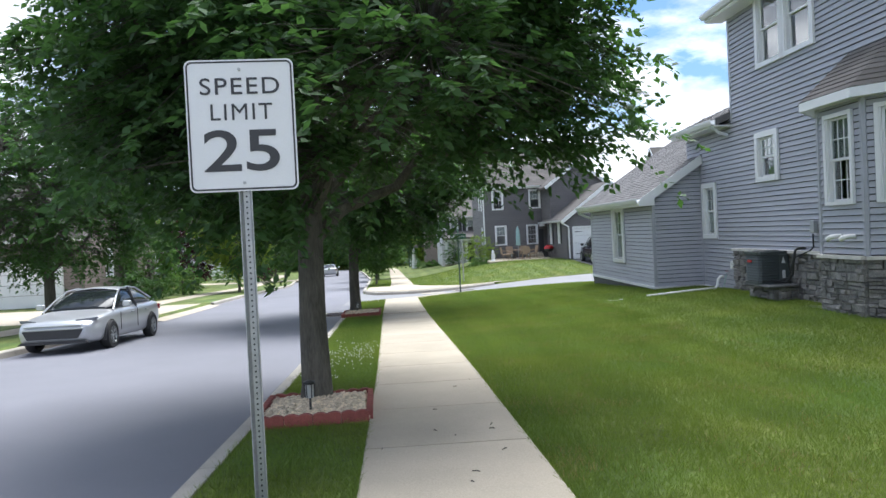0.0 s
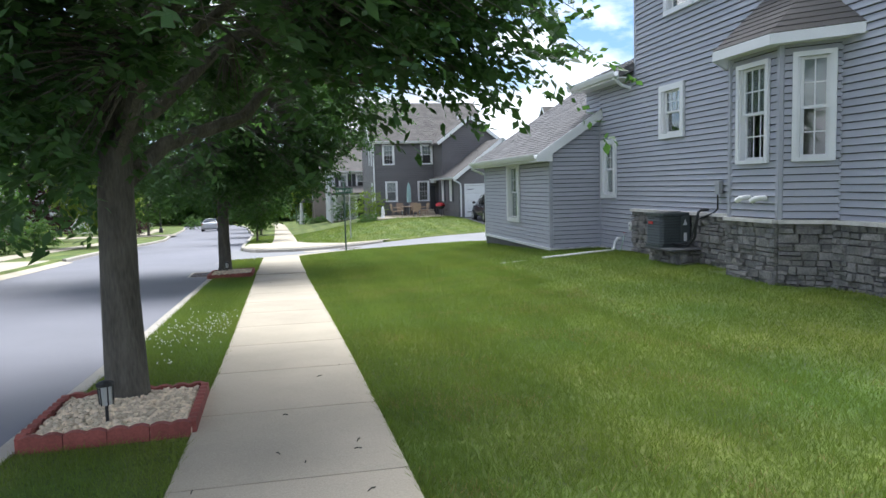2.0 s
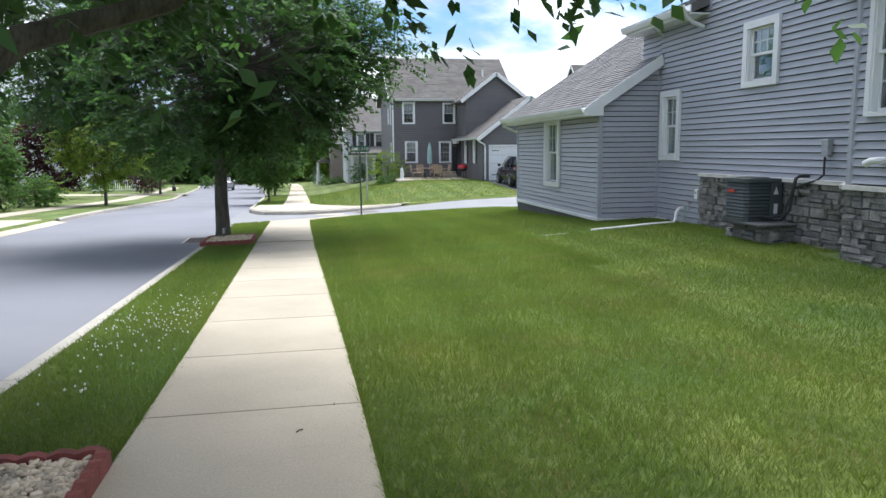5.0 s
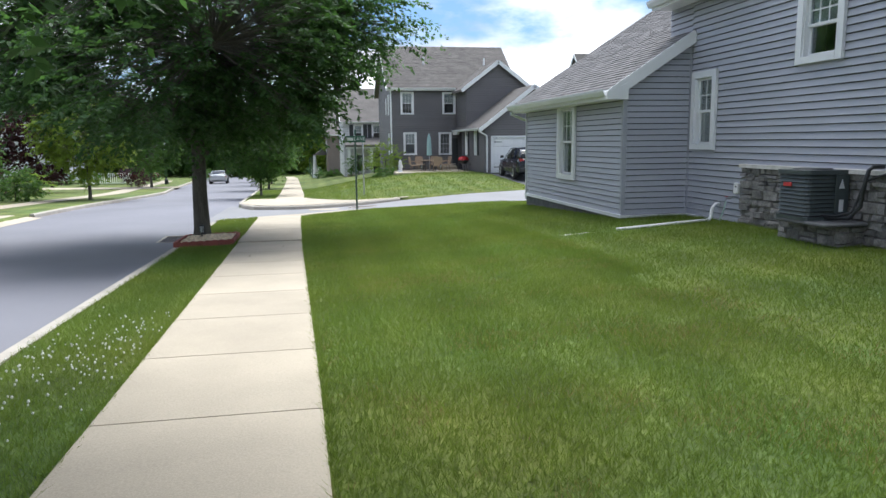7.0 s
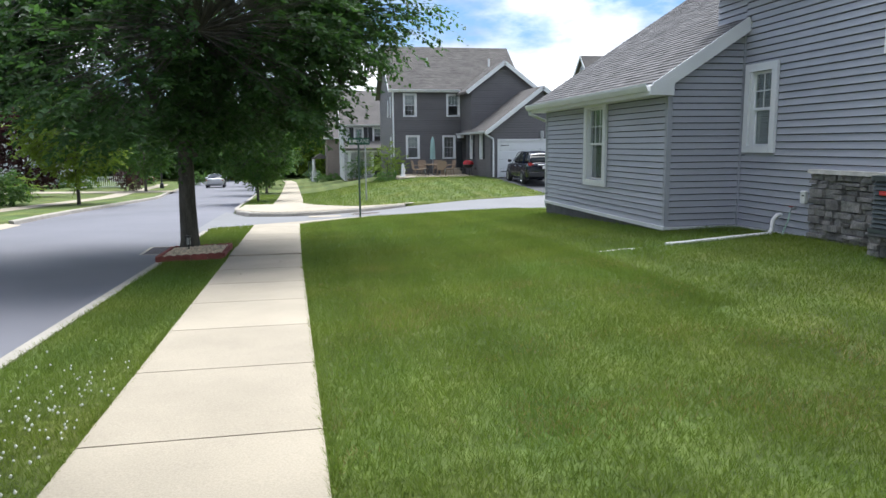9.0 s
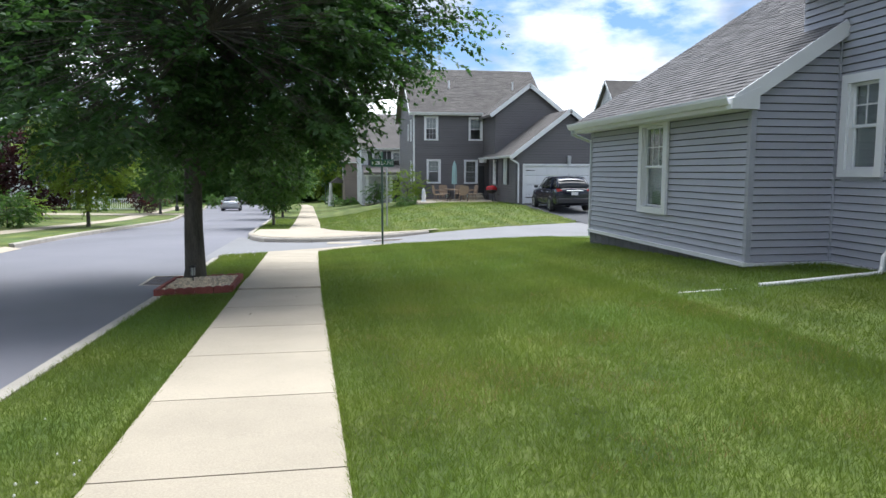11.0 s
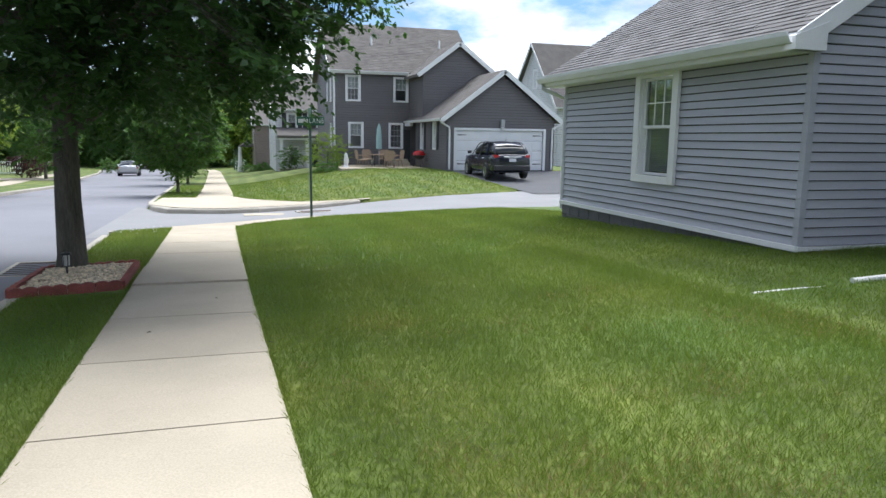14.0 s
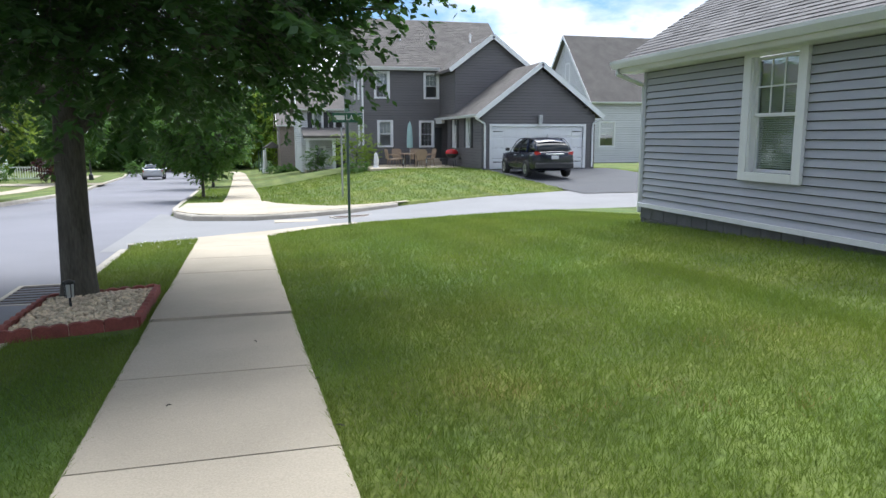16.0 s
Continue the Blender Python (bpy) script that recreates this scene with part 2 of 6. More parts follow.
# ---- mesh helpers ----
class Shape:
    """Collects vertices and faces of one part."""

    def __init__(self):
        self.v, self.f = [], []

    def add(self, verts, faces):
        k = len(self.v)
        self.v += [tuple(p) for p in verts]
        self.f += [tuple(i + k for i in q) for q in faces]
        return self

    def box(self, x0, x1, y0, y1, z0, z1, c=0.0, m=None):
        """A box; c cuts its edges."""
        if c <= 0:
            vs = [(x, y, z) for z in (z0, z1) for y in (y0, y1) for x in (x0, x1)]
            fs = [(0, 2, 3, 1), (4, 5, 7, 6), (0, 1, 5, 4), (2, 6, 7, 3), (0, 4, 6, 2), (1, 3, 7, 5)]
        else:
            bm = bmesh.new()
            bmesh.ops.create_cube(bm, size=1)
            for q in bm.verts:
                q.co = ((x0 + x1) / 2 + q.co.x * (x1 - x0), (y0 + y1) / 2 + q.co.y * (y1 - y0), (z0 + z1) / 2 + q.co.z * (z1 - z0))
            bmesh.ops.bevel(bm, geom=bm.edges[:], offset=c, segments=1, affect="EDGES")
            bm.verts.index_update()
            vs, fs = [q.co.copy() for q in bm.verts], [[q.index for q in f.verts] for f in bm.faces]
            bm.free()
        if m:
            vs = [m @ Vector(p) for p in vs]
        return self.add(vs, fs)

    def tube(self, pts, radii, n=10, cap=True):
        pts = [Vector(p) for p in pts]
        if not hasattr(radii, "__len__"):
            radii = [radii] * len(pts)
        vs, fs, up = [], [], None
        for i, p in enumerate(pts):
            d = (pts[min(i + 1, len(pts) - 1)] - pts[max(i - 1, 0)]).normalized()
            a = d.cross(Vector((0, 0, 1)) if abs(d.z) < 0.95 else Vector((1, 0, 0))).normalized()
            if up is not None:
                a = (up - d * up.dot(d)).normalized()
            up = a
            b = d.cross(a)
            for k in range(n):
                t = 2 * math.pi * k / n
                vs.append(p + (a * math.cos(t) + b * math.sin(t)) * radii[i])
        for i in range(len(pts) - 1):
            for k in range(n):
                fs.append((i * n + k, i * n + (k + 1) % n, (i + 1) * n + (k + 1) % n, (i + 1) * n + k))
        if cap:
            fs += [tuple(range(n))[::-1], tuple(range((len(pts) - 1) * n, len(pts) * n))]
        return self.add(vs, fs)

    def prism(self, poly, o, u, w, e):
        """The polygon (a, b) at o + a u + b w, drawn out by e."""
        o, u, w, e = Vector(o), Vector(u), Vector(w), Vector(e)
        n = len(poly)
        vs = [o + u * a + w * b for a, b in poly] + [o + u * a + w * b + e for a, b in poly]
        fs = [tuple(range(n))[::-1], tuple(range(n, 2 * n))] + [(i, (i + 1) % n, n + (i + 1) % n, n + i) for i in range(n)]
        return self.add(vs, fs)

    def mesh(self, name):
        me = bpy.data.meshes.new(name)
        me.from_pydata(self.v, [], self.f)
        bm = bmesh.new()
        bm.from_mesh(me)
        bmesh.ops.recalc_face_normals(bm, faces=bm.faces)
        bm.to_mesh(me)
        bm.free()
        return me


def part(name, shape, material, parent=None, label="", smooth=False):
    me = shape.mesh(name) if isinstance(shape, Shape) else shape
    if not me.materials:
        me.materials.append(material)
    if smooth:
        me.shade_smooth()
        me.set_sharp_from_angle(angle=radians(40))
    ob = new(name, me)
    ob.parent = parent
    if label:
        ob["label"] = label
    return ob


def thing(name, x, y, z, label, category, turn=0, group="", kind=""):
    ob = new(name)
    ob.empty_display_size = 0.2
    ob.matrix_world = pose(x, y, z, 0, 0, turn)
    return tagged(ob, label, category, group, kind)


def bulk(name, verts, faces_flat, corners, material, parent=None, uv=None):
    """A large mesh from numpy arrays; all faces have the same number of corners."""
    me = bpy.data.meshes.new(name)
    nf = len(faces_flat) // corners
    me.vertices.add(len(verts))
    me.vertices.foreach_set("co", np.ascontiguousarray(verts, dtype=np.float32).ravel())
    me.loops.add(len(faces_flat))
    me.loops.foreach_set("vertex_index", np.ascontiguousarray(faces_flat, dtype=np.int32))
    me.polygons.add(nf)
    me.polygons.foreach_set("loop_start", np.arange(0, nf * corners, corners, dtype=np.int32))
    me.update(calc_edges=True)
    me.materials.append(material)
    ob = new(name, me)
    ob.parent = parent
    return ob


# ---- lie of the land ----
def curve(pts, soft=2.0):
    xs, ys = zip(*pts)
    fine = np.arange(xs[0] - 10, xs[-1] + 10, 0.25)
    v = np.interp(fine, xs, ys)
    k = max(1, int(soft / 0.25))
    v = np.convolve(np.pad(v, k, mode="edge"), np.ones(2 * k + 1) / (2 * k + 1), "valid")
    return lambda t: np.interp(t, fine, v)


base = curve([(-60, 2.6), (0, 0), (22, -0.946), (30, -1.19), (37, -1.33), (47, -1.70), (63, -2.30), (100, -3.45), (150, -4.6), (400, -5)], 3)
right_level = curve([(-60, 0.6), (0, -0.3), (17, -0.3), (19.5, -0.36), (26, -0.64), (32, -1.12), (38, -1.14), (44, -0.95), (48, -0.8), (57, -0.9), (75, -1.75), (100, -3.0), (150, -4.2), (400, -4.5)], 1.5)
kerb_r = curve([(-60, -1.0), (5, -1.69), (10, -1.74), (20, -1.97), (29, -2.14), (38, -2.3), (49, -2.64), (64, -3.2), (100, -6.0), (150, -14), (400, -60)], 2)
kerb_l = curve([(-60, -8.6), (5, -9.15), (16, -9.2), (35, -9.1), (58, -9.2), (67, -10.4), (97, -13.4), (150, -21), (400, -68)], 2)
walk_c = curve([(-60, 1.3), (5, 0.29), (10, 0.22), (22, -0.07), (30, -0.19), (40, -0.18), (47, -0.25), (63, -0.6), (102, -1.55), (150, -6), (400, -50)], 2)
lane_near = curve([(-3, 28.8), (-2.1, 28.95), (-0.9, 29.5), (0.55, 30.4), (1.9, 31.15), (5, 31.7), (8.3, 32.0), (14, 32.3), (30, 33), (60, 36)], 0.5)
lane_far = curve([(-3, 38.6), (-2.2, 37.0), (-1.43, 35.0), (0.23, 34.25), (2.6, 35.0), (4.6, 36.2), (8, 37.3), (11, 38.4), (30, 44.5), (60, 54)], 0.5)
HALF = 0.68


def land(x, y):
    """Height of the ground as if there were no road."""
    x, y = np.asarray(x, float), np.asarray(y, float)
    b = base(y)
    s = np.clip((x - walk_c(y) - HALF) / 7.3, 0, 1)
    s = 0.55 * s + 0.45 * s * s * (3 - 2 * s)
    left = np.clip((kerb_l(y) - 4 - x) / 40, 0, 1)
    return b + (right_level(y) - b) * s + left * 0.6


def lane_drop(x):
    return 0.12 - 0.08 * np.clip((np.asarray(x, float) - 3) / 5, 0, 1)


def in_drive(x, y):
    return (x > 11.55) & (x < 18.6) & (y > 36) & (y < 49.3)


def build_ground():
    ys = np.concatenate([np.arange(-40, -4, 3), np.arange(-4, 28, 0.5), np.arange(28, 50, 0.14), np.arange(50, 110, 1.5), np.arange(110, 420, 15)])
    ks = np.concatenate([[-400, -200, -100, -60, -40, -30, -24, -18, -14, -12, -10, -8, -6, -4, -2, -1, -0.17]])
    left = ks
    mid = np.array([-0.02, 0.1])
    far_mid = np.array([-0.1, 0.02])
    rightc = np.concatenate([[0.16], np.arange(0.3, 24, 0.2), [26, 30, 36, 45, 60, 100, 200, 400]])
    V = []
    for y in ys:
        kl, kr = float(kerb_l(y)), float(kerb_r(y))
        xs = np.concatenate([kl + left, kl + mid, kr + far_mid, kr + rightc])
        V.append(np.stack([xs, np.full_like(xs, y), land(xs, np.full_like(xs, y))], 1))
    V = np.array(V)
    nl = len(left)
    V[:, nl:nl + 4, 2] -= 0.35
    X, Y = V[:, nl + 4:, 0], V[:, nl + 4:, 1]
    sink = (Y > lane_near(X) + 0.07) & (Y < lane_far(X) + 0.13)
    sink |= in_drive(X, Y)
    V[:, nl + 4:, 2] -= 0.3 * sink
    R, C = V.shape[:2]
    i, j = np.meshgrid(np.arange(R - 1), np.arange(C - 1), indexing="ij")
    a = i * C + j
    f = np.stack([a, a + 1, a + C + 1, a + C], -1).reshape(-1)
    ob = bulk("ground", V.reshape(-1, 3), f, 4, GRASS_DIRT)
    ob.data.shade_smooth()
    return tagged(ob, "mown green lawn and verge sloping gently down the street", "lawn", kind="structure")


ground = build_ground()


def strip(name, ys, cols, material, label, zf):
    """A draped sheet: cols gives the xs at y, zf the height."""
    V = []
    for y in ys:
        xs = cols(y)
        V.append(np.stack([xs, np.full_like(xs, y), zf(xs, np.full_like(xs, y))], 1))
    V = np.array(V)
    R, C = V.shape[:2]
    i, j = np.meshgrid(np.arange(R - 1), np.arange(C - 1), indexing="ij")
    a = i * C + j
    ob = bulk(name, V.reshape(-1, 3), np.stack([a, a + 1, a + C + 1, a + C], -1).reshape(-1), 4, material)
    ob.data.shade_smooth()
    return tagged(ob, label, name, kind="structure")


road_ys = np.concatenate([np.arange(-40, 110, 1.0), np.arange(110, 400, 10)])


def road_z(x, y):
    u = (x - kerb_l(y)) / (kerb_r(y) - kerb_l(y))
    return base(y) - 0.14 + 0.3 * u * (1 - u) * 0.5


strip("road", road_ys, lambda y: np.linspace(kerb_l(y) - 0.03, kerb_r(y) + 0.03, 13), ASPHALT, "pale grey worn asphalt residential street", road_z)


def lane_sheet():
    xs = np.concatenate([np.arange(-2.6, 12, 0.2), np.arange(12, 30, 0.5), [40, 60]])
    V = []
    for x in xs:
        y = np.linspace(lane_near(x) - 0.05, lane_far(x) + 0.2, 14)
        xx = np.full_like(y, x)
        z = np.where(x < -1.5, road_z(xx, y) + 0.006, land(xx, y) - lane_drop(x))
        if -1.5 <= x < 0.5:
            k = (x + 1.5) / 2
            z = (1 - k) * (road_z(np.full_like(y, -2.1), y) + 0.006) + k * z
        V.append(np.stack([xx, y, z], 1))
    V = np.array(V)
    R, C = V.shape[:2]
    i, j = np.meshgrid(np.arange(R - 1), np.arange(C - 1), indexing="ij")
    a = i * C + j
    ob = bulk("side_lane", V.reshape(-1, 3), np.stack([a, a + C, a + C + 1, a + 1], -1).reshape(-1), 4, ALLEY)
    tagged(ob, "pale asphalt side lane joining the street", "road", kind="structure")


lane_sheet()
strip("driveway", np.arange(37.5, 49.4, 0.4), lambda y: np.linspace(11.6, 18.5, 12), DRIVE, "dark asphalt driveway before the garage", lambda x, y: land(x, y) - 0.02)


# ---- kerbs and sidewalk ----
def kerb_run(name, line, width, side, label, drop=0.0):
    """Kerb stones of about 3 m along a line of (x, y), each a piece of its own; side is where the back lies."""
    top = thing(name, 0, 0, 0, label, "kerb", kind="structure")
    pts = [Vector((p[0], p[1], 0)) for p in line]
    for i in range(len(pts) - 1):
        a, b = pts[i], pts[i + 1]
        d = (b - a).normalized()
        n = Vector((-d.y, d.x, 0)) * side
        s = Shape()
        vs = []
        for p in (a + d * 0.004, b - d * 0.004):
            zt = float(land(p.x, p.y)) + 0.012 - drop
            for off, dz in ((-0.03, -0.32), (0.0, -0.03), (0.03, 0.0), (width, 0.004), (width, -0.32)):
                q = p + n * off
                vs.append((q.x, q.y, zt + dz))
        s.add(vs, [(0, 1, 6, 5), (1, 2, 7, 6), (2, 3, 8, 7), (3, 4, 9, 8), (0, 4, 3, 2, 1), (5, 6, 7, 8, 9)])
        part("kerb_stone", s, KERB, top)
    return top


kerb_run("kerb_right", [(float(kerb_r(y)), y) for y in np.arange(-14, 29.1, 1.5)], 0.17, -1, "weathered concrete kerb along the verge")
kerb_run("kerb_left", [(float(kerb_l(y)), y) for y in np.arange(-10, 26.1, 3)], 0.17, 1, "weathered concrete kerb of the opposite pavement")
kerb_run("kerb_left_far", [(float(kerb_l(y)), y) for y in np.arange(34, 112, 3)], 0.17, 1, "weathered concrete kerb of the opposite pavement")
kerb_run("kerb_right_far", [(float(kerb_r(y)), y) for y in np.arange(38.5, 112, 3)], 0.17, -1, "weathered concrete kerb beyond the side lane")
kerb_run("kerb_corner_far", [(float(kerb_r(38.5)), 38.5), (-2.18, 37.2), (-1.95, 36.2), (-1.43, 35.0)] + [(x, float(lane_far(x))) for x in (-0.6, 0.23, 1.2, 2.0, 2.8, 3.6, 4.6)], 0.2, 1, "rounded concrete kerb at the lane corner")
kerb_run("kerb_corner_near", [(float(kerb_r(29.1)), 29.1)] + [(x, float(lane_near(x))) for x in (-1.5, -0.9, -0.2, 0.55, 1.2, 1.9, 2.7, 3.5, 4.5, 5.5, 7.0, 8.3)], 0.22, -1, "flush concrete edge of the side lane", 0.02)


def slab(parent, y0, y1, left=0.0, right=0.0, lift=0.0, x0=None, x1=None, tip=0.0):
    s = Shape()
    vs = []
    for k in range(5):
        y = y0 + 0.008 + (0.03 if lift == 0.02 else 0) + (y1 - y0 - 0.016 - (0.03 if lift == 0.02 else 0)) * k / 4
        xa = float(walk_c(y)) - HALF - left if x0 is None else x0
        xb = float(walk_c(y)) + HALF + right if x1 is None else x1
        z = float(base(y)) + 0.022 + lift + tip * k / 4
        vs += [(xa, y, z - 0.1), (xa, y, z - 0.006), (xa + 0.012, y, z), (xb - 0.012, y, z), (xb, y, z - 0.006), (xb, y, z - 0.1)]
    fs = [tuple(6 * k + np.array((j, j + 1, j + 7, j + 6))) for k in range(4) for j in range(5)]
    fs += [(0, 1, 2, 3, 4, 5), (29, 28, 27, 26, 25, 24)]
    s.add(vs, [tuple(int(i) for i in q) for q in fs])
    part("slab", s, CONCRETE, parent)


sidewalk = thing("sidewalk", 0, 0, 0, "cream concrete sidewalk in jointed slabs", "sidewalk", kind="structure")
cuts = [-6.6 + 1.54 * k for k in range(17)] + [19.65, 21.6, 23.15, 24.7, 26.25, 27.8, 29.35]
for a, b in zip(cuts, cuts[1:]):
    slab(sidewalk, a, b, lift=0.02 if a == 21.6 else 0.0)
bed = Shape()
for a, b in zip(cuts, cuts[1:]):
    vs = [(float(walk_c(y)) + sx * (HALF - 0.01), y, float(base(y)) - 0.012 + dz) for dz in (-0.06, 0.018) for y in (a, b) for sx in (-1, 1)]
    bed.add(vs, [(0, 1, 3, 2), (4, 6, 7, 5), (0, 4, 5, 1), (2, 3, 7, 6), (0, 2, 6, 4), (1, 5, 7, 3)])
part("joint_bed", bed, JOINT, sidewalk)


def apron(name, label, outline, lift=0.016):
    """A concrete apron draped over the land: outline(x) gives the near and far y."""
    xs, V = outline[0], []
    for x in xs:
        y = np.linspace(outline[1](x), outline[2](x), 6)
        V.append(np.stack([np.full_like(y, x), y, land(np.full_like(y, x), y) + lift], 1))
    V = np.array(V)
    R, C = V.shape[:2]
    i, j = np.meshgrid(np.arange(R - 1), np.arange(C - 1), indexing="ij")
    a = i * C + j
    top = bulk(name, V.reshape(-1, 3), np.stack([a, a + C, a + C + 1, a + 1], -1).reshape(-1), 4, CONCRETE)
    return tagged(top, label, "sidewalk", kind="structure")


apron("sidewalk_ramp_near", "cream concrete ramp running down to the side lane", (np.linspace(-0.88, 0.62, 9), lambda x: 29.33, lambda x: float(lane_near(x)) + 0.0))
apron("sidewalk_flare_near", "narrow concrete edge along the side lane", (np.linspace(0.6, 2.6, 12), lambda x: 29.33 + 1.55 * ((x - 0.6) / 2.0) ** 0.6 if x > 0.6 else 29.33, lambda x: float(lane_near(x))), 0.014)
apron("sidewalk_corner_far", "broad cream concrete corner beyond the side lane", (np.linspace(-2.05, 0.62, 14), lambda x: float(lane_far(x)) + 0.15, lambda x: 40.7 if x < 0.5 else 41.0), 0.034)
apron("sidewalk_flare_far", "concrete edge curving along the side lane", (np.linspace(0.6, 5.0, 18), lambda x: float(lane_far(x)) + 0.15, lambda x: max(float(lane_far(x)) + 0.5, 41.0 - 4.6 * min(1, (x - 0.6) / 2.0) ** 0.55)), 0.032)
sidewalk_far = thing("sidewalk_far", 0, 0, 0, "cream concrete sidewalk running on down the street", "sidewalk", kind="structure")
for k in range(46):
    y = 40.72 + 1.54 * k
    slab(sidewalk_far, y, y + 1.54, lift=0.004)
strip("sidewalk_left", np.arange(-10, 105, 1.5), lambda y: np.linspace(kerb_l(y) - 4.0, kerb_l(y) - 2.6, 4), CONCRETE, "cream concrete sidewalk of the opposite side", lambda x, y: land(x, y) + 0.02)
strip("driveway_left", np.arange(26.0, 34.4, 0.7), lambda y: np.linspace(kerb_l(y) - 14, kerb_l(y) + 0.35, 16), CONCRETE, "pale concrete driveway apron of the house opposite", lambda x, y: np.where(x > kerb_l(y) - 0.3, road_z(np.minimum(x, kerb_r(y)), y) + 0.01, land(x, y) + 0.012))
strip("driveway_left_far", np.arange(69, 75, 1.0), lambda y: np.linspace(kerb_l(y) - 14, kerb_l(y) + 0.3, 14), CONCRETE, "pale driveway of a house opposite", lambda x, y: land(x, y) + 0.03)


# ---- houses ----
def wall(house, name, o, u, n, length, z0, z1, holes=(), board=SIDING, step=0.114, top=None, single=False, core=0.16, label=""):
    """A wall from o along u, outward normal n. holes: (a0, a1, z0, z1). top(a) bounds a gable. Lap boards are pieces of their own."""
    o, u, n = Vector(o), Vector(u), Vector(n)
    peak = max([z1] + ([top(a) for a in np.linspace(0, length, 21)] if top else []))
    s = Shape()
    us = sorted({0, length, *[a for h in holes for a in h[:2]]})
    zs = sorted({z0, z1, *[z for h in holes for z in h[2:]]})
    for a, b in zip(us, us[1:]):
        for c, d in zip(zs, zs[1:]):
            if not any(h[0] <= a and b <= h[1] and h[2] <= c and d <= h[3] for h in holes):
                s.prism([(a, c), (b, c), (b, d), (a, d)], o, u, (0, 0, 1), -n * core)
    if top and peak > z1:
        edge = [(a, top(a)) for a in np.linspace(0, length, 9) if top(a) > z1 + 0.01]
        s.prism([(edge[0][0], z1)] + edge + [(edge[-1][0], z1)], o, u, (0, 0, 1), -n * core)
    w = part(name, s, SHADE_CORE, house, label)
    joined = Shape()
    z = z0
    while z < peak - 0.02:
        zt = min(z + step, peak)
        lo, hi = 0.0, length
        if top and zt > z1:
            ok = [a for a in np.linspace(0, length, 161) if top(a) >= zt - step * 0.3]
            if not ok:
                break
            lo, hi = ok[0], ok[-1]
        cutsa = sorted((h[0], h[1]) for h in holes if h[2] < zt - 0.01 and h[3] > z + 0.01)
        spans, a = [], lo
        for c, d in cutsa:
            if c > a:
                spans.append((a, c))
            a = max(a, d)
        if hi > a:
            spans.append((a, hi))
        for a, b in spans:
            t = joined if single else Shape()
            # Board stops 13 mm short; the dark core there stands for lap shadow.
            prof = [(0.002, 0.013), (0.031, 0.013), (0.034, 0.018), (0.030, 0.025), (0.006, step), (0.002, step)]
            t.prism([(q[0], min(q[1], zt - z)) for q in prof], o + u * a + Vector((0, 0, z)), n, (0, 0, 1), u * (b - a))
            if not single:
                part("siding_board", t, board, w)
        for c, d, lo_z, hi_z in holes:
            for p0, p1 in ((z, min(zt, lo_z)), (max(z, hi_z), zt)):
                if lo_z < zt - 0.01 and hi_z > z + 0.01 and p1 - p0 > 0.012:
                    t = joined if single else Shape()
                    t.prism([(0.002, 0), (0.03, 0), (0.03 - 0.024 * (p1 - p0) / step, p1 - p0), (0.002, p1 - p0)], o + u * c + Vector((0, 0, p0)), n, (0, 0, 1), u * (d - c))
                    if not single:
                        part("siding_board", t, board, w)
        z += step
    if single and joined.v:
        part("lap_siding", joined, board, w)["kind"] = "stuff"
    return w


